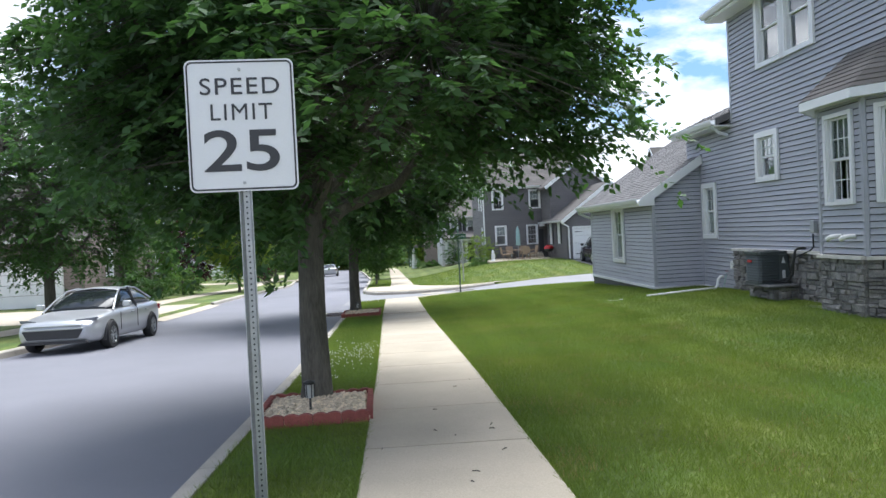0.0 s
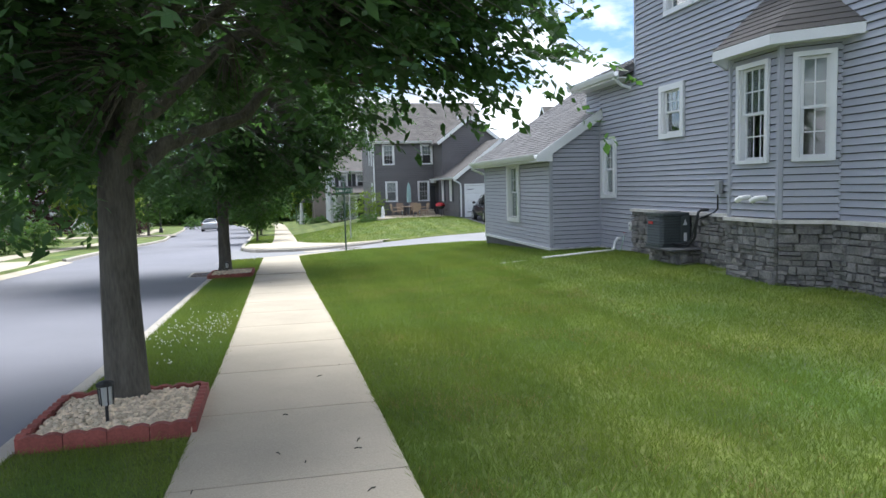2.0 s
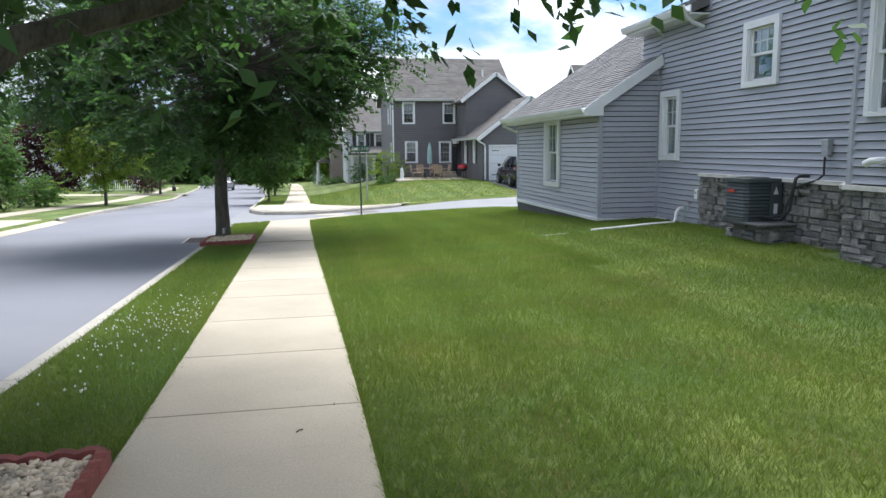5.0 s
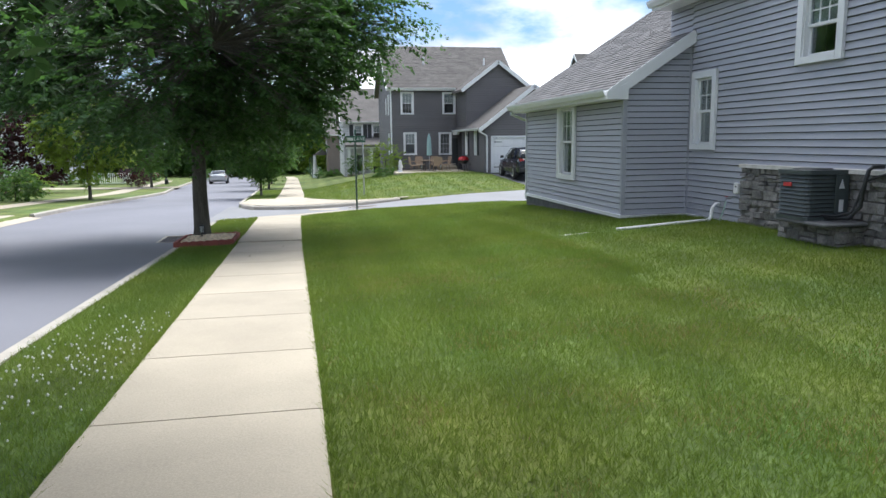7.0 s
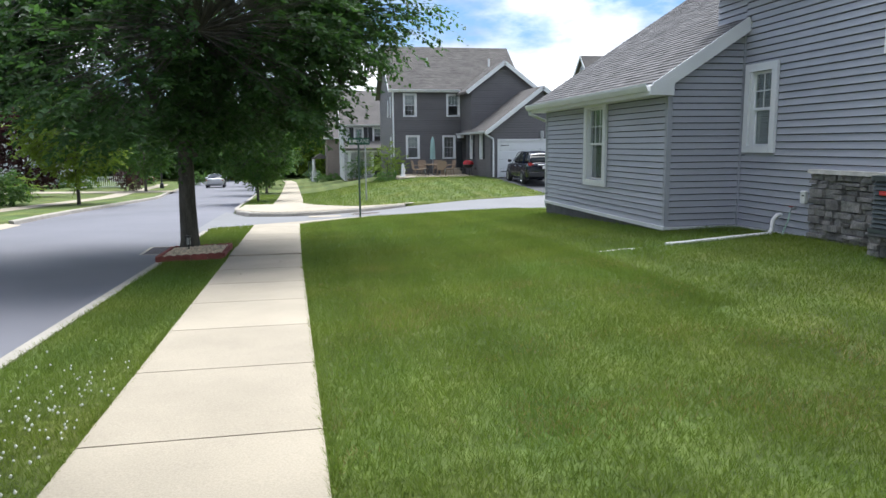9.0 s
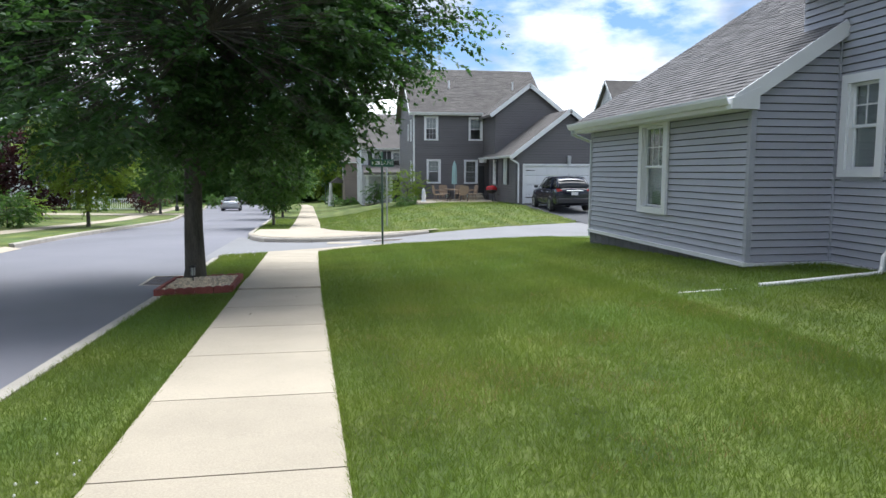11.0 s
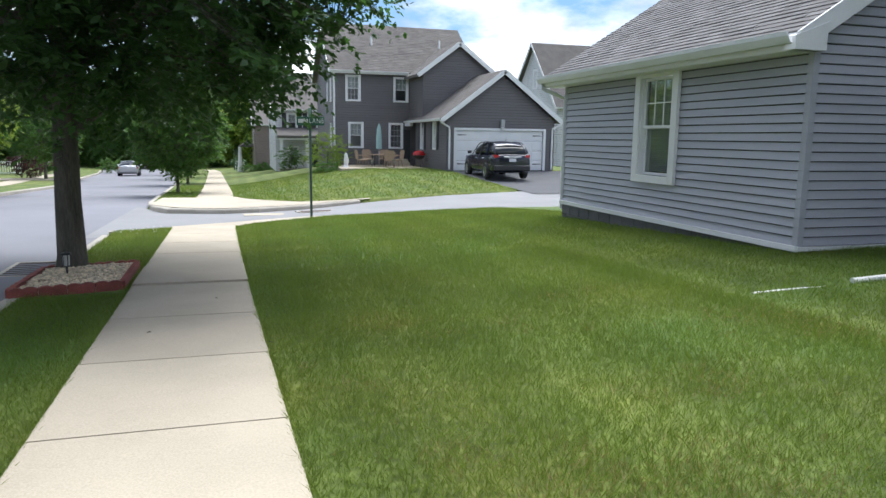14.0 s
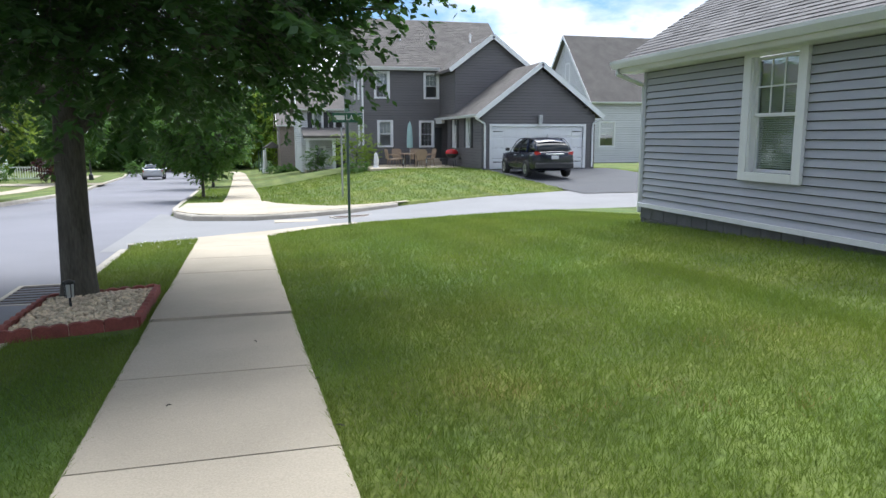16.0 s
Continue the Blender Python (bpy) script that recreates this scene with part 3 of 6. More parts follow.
def window(house, o, u, n, w, h, grid=(3, 2), blinds=True, trim=0.13, name="window", low_grid=False, label=""):
    """A double-hung window; o is the lower left corner of the trim on the wall face."""
    o, u, n, k = Vector(o), Vector(u), Vector(n), Vector((0, 0, 1))

    def bar(s, a0, a1, z0, z1, d0, d1):
        s.prism([(a0, z0), (a1, z0), (a1, z1), (a0, z1)], o + n * d0, u, k, n * (d1 - d0))

    s = Shape()
    bar(s, trim, w - trim, 0, trim * 0.8, 0.0, 0.062)
    win = part(name, s, WHITE, house, label or "white double-hung window")
    for q in ((0, trim, 0, h, 0.0, 0.055), (w - trim, w, 0, h, 0.0, 0.055), (trim, w - trim, h - trim, h, 0.0, 0.055)):
        s = Shape()
        bar(s, *q)
        part("trim_board", s, WHITE, win)
    for q in ((trim, trim + 0.03, trim * 0.8, h - trim, -0.1, 0.03), (w - trim - 0.03, w - trim, trim * 0.8, h - trim, -0.1, 0.03)):
        s = Shape()
        bar(s, *q)
        part("jamb", s, WHITE, win)
    a0, a1, z0, z1 = trim + 0.03, w - trim - 0.03, trim * 0.8, h - trim
    zm = (z0 + z1) / 2
    for lo, hi, d, up in ((z0, zm + 0.02, -0.06, False), (zm - 0.02, z1, -0.025, True)):
        f = Shape()
        e = 0.045
        bar(f, a0, a0 + e, lo, hi, d - 0.03, d), bar(f, a1 - e, a1, lo, hi, d - 0.03, d)
        bar(f, a0 + e, a1 - e, lo, lo + e, d - 0.03, d), bar(f, a0 + e, a1 - e, hi - e, hi, d - 0.03, d)
        part("sash", f, WHITE, win)
        g = Shape()
        bar(g, a0 + e, a1 - e, lo + e, hi - e, d - 0.018, d - 0.013)
        pane = part("pane", g, GLASS, win)
        pane.visible_shadow = False
        if up or low_grid:
            g = Shape()
            for i in range(1, grid[0]):
                c = a0 + e + (a1 - a0 - 2 * e) * i / grid[0]
                bar(g, c - 0.01, c + 0.01, lo + e, hi - e, d - 0.011, d - 0.003)
            for i in range(1, grid[1]):
                c = lo + e + (hi - lo - 2 * e) * i / grid[1]
                bar(g, a0 + e, a1 - e, c - 0.01, c + 0.01, d - 0.012, d - 0.004)
            part("muntin", g, WHITE, win)
    if blinds:
        b = Shape()
        z = z0 + (0.06 if blinds != "half" else (z1 - z0) * 0.5)
        while z < z1 - 0.03:
            b.prism([(0, 0), (0.012, 0.024), (0.013, 0.024), (0.001, 0)], o + u * (a0 + 0.01) + n * -0.118 + k * z, n, k, u * (a1 - a0 - 0.02))
            z += 0.03
        part("blind", b, BLINDM, win)
    return win


def hole(y0, w, z, h, m=0.03):
    return (y0 + m, y0 + w - m, z + m, z + h - m)


def roof(house, name, a, b, c, d, material=SHINGLE, thick=0.16, rows=0, tabs=False):
    """A roof plane: eave from a to b, ridge from d to c (c above b). rows of shingle courses lie on it as real steps."""
    a, b, c, d = (Vector(p) for p in (a, b, c, d))
    nrm = (b - a).cross(d - a).normalized()
    if nrm.z < 0:
        nrm = -nrm
    s = Shape()
    dn = Vector((0, 0, -thick))
    s.add([a, b, c, d, a + dn, b + dn, c + dn, d + dn], [(0, 1, 2, 3), (7, 6, 5, 4), (0, 4, 5, 1), (1, 5, 6, 2), (2, 6, 7, 3), (3, 7, 4, 0)])
    r = part(name, s, material, house)
    if rows:
        rng = random.Random(7)
        t = Shape()
        for i in range(rows):
            f0, f1 = i / rows, min(1, (i + 1.15) / rows)
            p, q = a.lerp(d, f0), b.lerp(c, f0)
            p1, q1 = a.lerp(d, f1), b.lerp(c, f1)
            length = (q - p).length
            x = -rng.random() * 0.3
            while x < length:
                w = 0.2 + 0.22 * rng.random()
                e0, e1 = max(0, x + 0.004) / length, min(length, x + w) / length
                h = 0.014 + 0.008 * rng.random()
                if e1 > e0:
                    m = [p.lerp(q, e0), p.lerp(q, e1), p1.lerp(q1, e1), p1.lerp(q1, e0)]
                    vs = [m[0] + nrm * 0.003, m[1] + nrm * 0.003, m[2] + nrm * 0.003, m[3] + nrm * 0.003, m[0] + nrm * h, m[1] + nrm * h, m[2] + nrm * 0.005, m[3] + nrm * 0.005]
                    t.add(vs, [(4, 5, 6, 7), (0, 1, 5, 4), (1, 2, 6, 5), (0, 4, 7, 3)])
                x += w
        o = part("shingles", t, material, r)
        o["kind"] = "stuff"
    return r


def trim_bar(house, name, p, q, size, material=WHITE, drop=0.0, up=(0, 0, 1)):
    """A straight board from p to q, size (thickness, height)."""
    p, q = Vector(p), Vector(q)
    d = (q - p).normalized()
    side = d.cross(Vector(up)).normalized()
    w = side.cross(d)
    s = Shape()
    s.prism([(-size[0] / 2, -size[1] / 2), (size[0] / 2, -size[1] / 2), (size[0] / 2, size[1] / 2), (-size[0] / 2, size[1] / 2)], p, side, w, q - p)
    return part(name, s, material, house)


def gutter(house, p, q, n):
    s = Shape()
    p, q, n = Vector(p), Vector(q), Vector(n)
    prof = [(0, -0.13), (0.08, -0.13), (0.125, -0.05), (0.13, 0), (0.115, 0), (0.11, -0.045), (0.075, -0.118), (0, -0.118)]
    s.prism(prof, p, n, (0, 0, 1), q - p)
    return part("gutter", s, ALU, house)


XW, XE, YE, YF = 8.45, 7.02, 19.42, 25.8
house = thing("house", 8.45, 15, -0.35, "two-storey grey vinyl-sided house with stone base and white-trimmed windows", "house")
house.matrix_world = Matrix.Identity(4)
W = (-1, 0, 0)
# main wall, running from far (inner corner) to near: u = -y
U = (0, -1, 0)


def my(y):
    return 19.42 - y


wins = [(19.29, 0.86, 0.98, 1.5), (16.24, 1.0, 2.31, 1.15)]
up_win = (16.05, 2.3, 4.92, 1.75)
holes_low = [hole(my(y), w, z, h) for y, w, z, h in wins]
wall(house, "wall_low", (XW, 19.42, 0), U, W, my(17.42), -0.33, 4.05, [holes_low[0]])
wall(house, "wall_tall", (XW, 17.42, 0), U, W, 15.4, 0.696, 6.75, [hole(17.42 - y, w, z, h) for y, w, z, h in [wins[1], up_win]] + [(4.2, 6.3, 0.8, 3.4)])
window(house, (XW - 0.02, 19.29, 0.98), U, W, 0.86, 1.5, (2, 2), "full")
window(house, (XW - 0.02, 16.24, 2.31), U, W, 1.0, 1.15, (3, 2), "half")
window(house, (XW - 0.02, 16.05, 4.92), U, W, 1.17, 1.75, (1, 1), False)
window(house, (XW - 0.02, 14.9, 4.92), U, W, 1.17, 1.75, (1, 1), False)
for x, y, z0, z1, nm in ((XW, 17.42, 3.95, 6.8, "corner_post"), (XE, YE, -0.33, 2.2, "corner_post"), (XE, YF, -0.33, 2.2, "corner_post")):
    s = Shape()
    s.box(x - 0.032, x + 0.06, y - (0.032 if y != YF else 0.06), y + (0.06 if y != YF else 0.032), z0, z1, 0.004)
    part(nm, s, SIDING, house)
s = Shape()
s.box(XW - 0.05, XW - 0.02, 19.38, 19.42, -0.33, 3.2)
part("corner_post", s, SIDING, house)
# far side of the tall block and backs, closing the house
wall(house, "wall_step", (XW, 17.42, 0), (1, 0, 0), (0, 1, 0), 9.5, 4.0, 6.75, top=lambda a: 6.7 + 0.6 * (4.75 - abs(a - 4.75)), single=True)
wall(house, "wall_end", (XW, 2.02, 0), (1, 0, 0), (0, -1, 0), 9.5, -0.4, 6.75, top=lambda a: 6.7 + 0.6 * (4.75 - abs(a - 4.75)), single=True)
# Unseen rear wall, carried to full height to keep sky light out.
wall(house, "wall_rear", (18, 2.02, 0), (0, 1, 0), (1, 0, 0), 23.7, -0.4, 6.75, single=True)
s = Shape()
s.box(XW, 18, 2.05, 19.4, -0.42, -0.38).box(XW + 0.2, 18, 2.05, 17.4, 3.95, 4.0).box(12.0, 12.1, 2.2, 25.6, -0.38, 3.9)
part("interior", s, INSIDE, house)
# tall roof
roof(house, "roof_tall", (XW - 0.45, 1.7, 6.72), (XW - 0.45, 17.75, 6.72), (13.4, 17.75, 9.8), (13.4, 1.7, 9.8))
roof(house, "roof_tall", (18.4, 1.7, 6.72), (18.4, 17.75, 6.72), (13.4, 17.75, 9.8), (13.4, 1.7, 9.8))
s = Shape()
s.box(XW - 0.45, XW, 1.7, 17.75, 6.5, 6.56)
part("soffit", s, WHITE, house)
trim_bar(house, "fascia", (XW - 0.46, 1.7, 6.62), (XW - 0.46, 17.75, 6.62), (0.03, 0.2))
gutter(house, (XW - 0.475, 1.7, 6.7), (XW - 0.475, 17.75, 6.7), W)
# middle block roof, eave towards the street
roof(house, "roof_middle", (XW - 0.42, 17.46, 4.02), (XW - 0.42, 20.35, 4.02), (13.4, 20.35, 6.3), (13.4, 17.46, 6.3), rows=24)
s = Shape()
s.box(XW - 0.42, XW + 0.1, 17.46, 20.3, 3.84, 3.87)
part("soffit", s, WHITE, house)
trim_bar(house, "fascia", (XW - 0.43, 17.46, 3.92), (XW - 0.43, 20.35, 3.92), (0.03, 0.18))
gutter(house, (XW - 0.445, 17.46, 4.01), (XW - 0.445, 20.35, 4.01), W)
s = Shape()
s.tube([(XW - 0.5, 17.62, 3.9), (XW - 0.3, 17.6, 3.7), (XW - 0.06, 17.58, 3.62)], 0.04, 8)
part("downspout_elbow", s, ALU, house)
wall(house, "wall_gap", (XW, 20.3, 0), (0, -1, 0), W, 0.9, 2.6, 4.0, single=True)
wall(house, "wall_middle_end", (XW, 20.3, 0), (1, 0, 0), (0, 1, 0), 9.5, 2.0, 4.0, single=True)


def ell_top(a):
    """Underside of the ell's roof above the end wall, a metres from its street corner."""
    return 2.2 + a * 0.64


wall(house, "ell_end_wall", (XE, YE, 0), (1, 0, 0), (0, -1, 0), XW - XE, -0.33, 2.2, top=ell_top, step=0.114)
wall(house, "ell_street_wall", (XE, YF, 0), U, W, YF - YE, -0.33, 2.2, [hole(YF - 23.13, 1.19, 0.25, 1.82)])
wall(house, "ell_far_wall", (XE, YF, 0), (1, 0, 0), (0, 1, 0), 8, -0.6, 2.2, single=True)
window(house, (XE - 0.02, 23.13, 0.25), U, W, 1.19, 1.82, (3, 2), "full", trim=0.15)
# ell roof
E0, E1 = XE - 0.35, 2.17
rise = 0.64
roof(house, "ell_roof", (E0, YE - 0.12, E1), (E0, YF + 0.4, E1), (11.6, YF + 0.4, E1 + rise * (11.6 - E0)), (11.6, YE - 0.12, E1 + rise * (11.6 - E0)), rows=46)
roof(house, "ell_roof", (16.5, YE - 0.12, E1), (16.5, YF + 0.4, E1), (11.6, YF + 0.4, E1 + rise * (11.6 - E0)), (11.6, YE - 0.12, E1 + rise * (11.6 - E0)))
trim_bar(house, "rake_board", (E0 + 0.02, YE - 0.135, E1 - 0.1), (XW, YE - 0.135, E1 - 0.1 + rise * (XW - E0)), (0.03, 0.22))
s = Shape()
s.prism([(-0.08, -0.2), (0.36, -0.2), (0.36, 0.12), (-0.08, -0.05)], (E0, YE - 0.16, E1), (1, 0, 0), (0, 0, 1), (0, 0.16, 0))
part("eave_return", s, WHITE, house)
s = Shape()
s.box(E0, XE, YE - 0.1, YF + 0.4, E1 - 0.2, E1 - 0.17)
part("soffit", s, WHITE, house)
trim_bar(house, "fascia", (E0 - 0.01, YE - 0.1, E1 - 0.1), (E0 - 0.01, YF + 0.4, E1 - 0.1), (0.03, 0.18))
gutter(house, (E0 - 0.025, YE - 0.1, E1 + 0.0), (E0 - 0.025, YF + 0.42, E1 + 0.0), W)
s = Shape()
s.tube([(E0 - 0.06, YF + 0.3, E1 - 0.1), (E0 - 0.06, YF + 0.3, E1 - 0.22), (XE - 0.04, YF + 0.12, E1 - 0.4), (XE + 0.02, YF + 0.1, E1 - 0.42), (XE + 0.02, YF + 0.1, -0.5)], 0.04, 8)
part("downspout", s, ALU, house)
# base trim and foundation
trim_bar(house, "base_trim", (XE - 0.035, YE - 0.04, -0.35), (XE - 0.035, YF + 0.05, -0.35), (0.05, 0.07), WHITE)
trim_bar(house, "base_trim", (XE - 0.04, YE - 0.035, -0.35), (XW, YE - 0.035, -0.35), (0.05, 0.05), WHITE)
trim_bar(house, "base_trim", (XW - 0.03, YE, -0.35), (XW - 0.03, 17.45, -0.35), (0.05, 0.05), WHITE)
foundation = part("foundation", Shape().box(XE + 0.01, XE + 0.2, YE + 0.01, YF, -1.3, -0.38).box(XE, XW, YE + 0.01, YE + 0.2, -1.3, -0.38).box(XW, XW + 0.2, 2.02, YE, -1.3, -0.36), MORTAR, house)
y = YE + 0.02
while y < YF - 0.1:
    s = Shape()
    s.box(XE - 0.02, XE + 0.02, y + 0.006, min(YF, y + 0.4) - 0.006, -0.585, -0.39, 0.008)
    part("foundation_block", s, BLOCK, foundation)
    s = Shape()
    s.box(XE - 0.018, XE + 0.02, y + 0.2, min(YF, y + 0.6) - 0.012, -0.8, -0.595, 0.008)
    part("foundation_block", s, BLOCK, foundation)
    y += 0.4


# stone base, in courses of rough ledge stones
def stones(parent, o, u, n, length, z0, z1, seed, thick=0.09):
    rng = random.Random(seed)
    o, u, n = Vector(o), Vector(u), Vector(n)
    z = z0
    while z < z1 - 0.03:
        h = min(rng.uniform(0.09, 0.17), z1 - z)
        if z1 - z - h < 0.06:
            h = z1 - z
        a = 0.0
        while a < length - 0.02:
            w = min(rng.choice((rng.uniform(0.10, 0.2), rng.uniform(0.18, 0.42))), length - a)
            if length - a - w < 0.1:
                w = length - a
            k2 = rng.uniform(0.4, 0.6)
            split = [(0, h)] if rng.random() < 0.5 or h < 0.11 else [(0, h * k2), (h * k2, h)]
            for c, d in split:
                t = thick + rng.uniform(-0.025, 0.035)
                j = lambda k=0.011: rng.uniform(-0.007, k)
                f = [(a + j(), z + c + j()), (a + w - j(), z + c + j()), (a + w - j(), z + d - j()), (a + j(), z + d - j())]
                g = [(p + (a + w / 2 - p) * 0.12, q + (z + (c + d) / 2 - q) * 0.16) for p, q in f]
                vs = [o + u * p + Vector((0, 0, q)) for p, q in f]
                vs += [o + u * p + Vector((0, 0, q)) + n * (t * 0.6) for p, q in f]
                vs += [o + u * p + Vector((0, 0, q)) + n * (t + rng.uniform(-0.012, 0.012)) for p, q in g]
                s = Shape()
                s.add(vs, [(0, 1, 5, 4), (1, 2, 6, 5), (2, 3, 7, 6), (3, 0, 4, 7), (4, 5, 9, 8), (5, 6, 10, 9), (6, 7, 11, 10), (7, 4, 8, 11), (8, 9, 10, 11)])
                part("stone", s, STONE, parent)
            a += w
        z += h


stone_wall = part("stone_base", Shape().box(XW - 0.03, XW + 0.1, 2.1, 17.42, -0.7, 0.70), MORTAR, house, "brown grey ledge stone veneer")
stones(stone_wall, (XW - 0.03, 17.42, 0), U, W, 3.9, -0.5, 0.68, 3)
stones(stone_wall, (XW - 0.03, 10.93, 0), U, W, 3.0, -0.5, 0.68, 4)
trim_bar(house, "stone_cap", (XW - 0.09, 17.44, 0.71), (XW - 0.09, 13.4, 0.71), (0.14, 0.06), LEDGE)
trim_bar(house, "stone_cap", (XW - 0.09, 10.95, 0.71), (XW - 0.09, 2.0, 0.71), (0.14, 0.06), LEDGE)
# bay: two corners on the wall, two in front
bay_pts = [(XW, 13.39), (7.853, 12.79), (7.853, 11.527), (XW, 10.93)]
bay_stone = part("bay_stone_base", Shape().prism([(p[0] + 0.06, p[1]) for p in bay_pts] + [(XW + 0.05, 10.93), (XW + 0.05, 13.39)], (0, 0, -0.7), (1, 0, 0), (0, 1, 0), (0, 0, 1.38)), MORTAR, house, "brown grey ledge stone bay base")
bay_wins = [None, (0.22, 0.82, 1.64, 1.64), (0.17, 0.6, 1.64, 1.66)]
for i in range(3):
    p, q = Vector((*bay_pts[i], 0)), Vector((*bay_pts[i + 1], 0))
    d = (q - p).normalized()
    n = Vector((d.y, -d.x, 0))
    if n.x > 0:
        n = -n
    L = (q - p).length
    hs = []
    if bay_wins[i]:
        a, w, z, h = bay_wins[i]
        hs = [hole(a, w, z, h)]
        window(house, p + d * a + n * 0.02 + Vector((0, 0, z)), d, n, w, h, (3, 2) if i == 1 else (2, 2), "half", 0.075, low_grid=True)
    wall(house, "bay_wall", p, d, n, L, 0.75, 3.5, hs, core=0.1)
    stones(bay_stone, p + n * -0.02, d, n, L, -0.5, 0.68, 11 + i)
    trim_bar(house, "stone_cap", p + n * 0.05 + Vector((0, 0, 0.71)), q + n * 0.05 + Vector((0, 0, 0.71)), (0.16, 0.06), LEDGE)
    s = Shape()
    s.tube([p + n * 0.0 + Vector((0, 0, 0.74)), p + Vector((0, 0, 3.5))], 0.06, 6)
    part("corner_post", s, SIDING, house)
s = Shape()
ev = [(XW - 0.02, 13.83), (7.57, 12.91), (7.57, 11.41), (XW - 0.02, 10.5)]
apex = [(XW, 12.75, 4.45), (XW, 11.57, 4.45)]
vs = [(x, y, 3.58) for x, y in ev] + [(XW, 13.85, 3.58), (XW, 10.48, 3.58)] + apex
s.add(vs, [(0, 1, 6), (1, 2, 7, 6), (2, 3, 7), (4, 0, 6), (3, 5, 7)])
bay_roof = part("bay_roof", s, SHINGLE_B, house, "dark shingle bay roof")
t = Shape()
for tri in ((vs[0], vs[1], vs[6], vs[6]), (vs[1], vs[2], vs[7], vs[6]), (vs[2], vs[3], vs[7], vs[7])):
    a, b, c, d = (Vector(p) for p in tri)
    nr = (b - a).cross(d - a).normalized()
    nr = nr if nr.z > 0 else -nr
    for k in range(9):
        f0, f1 = k / 9, (k + 1) / 9
        m = [a.lerp(d, f0), b.lerp(c, f0), b.lerp(c, f1), a.lerp(d, f1)]
        t.add([m[0] + nr * 0.02, m[1] + nr * 0.02, m[2] + nr * 0.006, m[3] + nr * 0.006, m[0], m[1]], [(0, 1, 2, 3), (4, 5, 1, 0)])
part("shingles", t, SHINGLE_B, bay_roof)
for i in range(3):
    a, b = Vector((*ev[i], 3.5)), Vector((*ev[i + 1], 3.5))
    trim_bar(house, "bay_fascia", a, b, (0.03, 0.16))
part("bay_soffit", Shape().prism(ev + [(XW, 10.48), (XW, 13.85)], (0, 0, 3.43), (1, 0, 0), (0, 1, 0), (0, 0, 0.02)), WHITE, house)


# ---- house beyond the lane ----
S, EAST, NORTH, WEST = (0, -1, 0), (1, 0, 0), (0, 1, 0), (-1, 0, 0)


def simple_gable(x0, x1, z, pitch):
    half = (x1 - x0) / 2
    return lambda a: z + pitch * (half - abs(a - half))


dark = thing("house", 0, 0, 0, "charcoal vinyl-sided two-storey house with white windows and attached garage", "house")
G, ST = -0.9, 0.15
main_w = [(7.32, 3.1, 0.96, 1.6), (10.35, 3.1, 0.98, 1.56), (7.48, 0.22, 0.97, 1.62), (10.05, 0.2, 0.95, 1.62)]
wall(dark, "wall_back", (6.65, 57, 0), EAST, S, 9.0, G - 0.3, 4.85, [hole(x - 6.65, w, z, h) for x, z, w, h in main_w], DARKSIDING, ST, single=True)
for i, (x, z, w, h) in enumerate(main_w):
    window(dark, (x, 56.97, z), EAST, S, w, h, (3, 2), "half" if i != 3 else False, 0.09, low_grid=i in (0, 3))
side_w = [(1.2, 3.1, 0.8, 1.5), (2.9, 3.2, 0.7, 1.2), (1.2, 0.2, 0.8, 1.6)]
wall(dark, "wall_side", (6.65, 57, 0), NORTH, WEST, 9.0, G - 0.4, 4.85, [hole(a, w, z, h) for a, z, w, h in side_w], DARKSIDING, ST, top=simple_gable(0, 9.0, 4.85, 0.72), single=True)
for a, z, w, h in side_w:
    window(dark, (6.68, 57 + a, z), NORTH, WEST, w, h, (2, 2), "half", 0.08)
wall(dark, "wall_east", (15.65, 57, 0), NORTH, EAST, 9.0, G - 0.3, 4.85, (), DARKSIDING, ST, top=simple_gable(0, 9.0, 4.85, 0.72), single=True)
wall(dark, "wall_front", (6.65, 66, 0), EAST, NORTH, 9.0, G - 0.3, 4.85, (), DARKSIDING, ST, single=True)
part("interior", Shape().box(6.8, 15.5, 60, 60.1, G, 4.8).box(6.8, 15.5, 57.2, 65.8, G, G + 0.05), INSIDE, dark)
RZ = 4.92 + 0.72 * 4.85
roof(dark, "roof", (6.3, 56.65, 4.92), (15.95, 56.65, 4.92), (15.95, 61.5, RZ), (6.3, 61.5, RZ), SHINGLE_B, 0.14, 30)
roof(dark, "roof", (6.3, 66.35, 4.92), (15.95, 66.35, 4.92), (15.95, 61.5, RZ), (6.3, 61.5, RZ), SHINGLE_B, 0.14)
gutter(dark, (6.3, 56.63, 4.93), (11.2, 56.63, 4.93), S)
trim_bar(dark, "fascia", (6.3, 56.64, 4.83), (11.3, 56.64, 4.83), (0.03, 0.16))
trim_bar(dark, "rake_board", (6.29, 56.65, 4.82), (6.29, 61.5, RZ - 0.1), (0.03, 0.2), up=(0, 0, 1))
trim_bar(dark, "rake_board", (6.29, 66.35, 4.82), (6.29, 61.5, RZ - 0.1), (0.03, 0.2))
trim_bar(dark, "corner_board", (6.63, 56.98, G - 0.3), (6.63, 56.98, 4.85), (0.1, 0.1), WHITE, up=(1, 0, 0))
for x in (9.4, 14.0):
    part("vent_pipe", Shape().tube([(x, 59.3, 6.7), (x, 59.3, 7.35)], 0.07, 8), WHITE, dark)
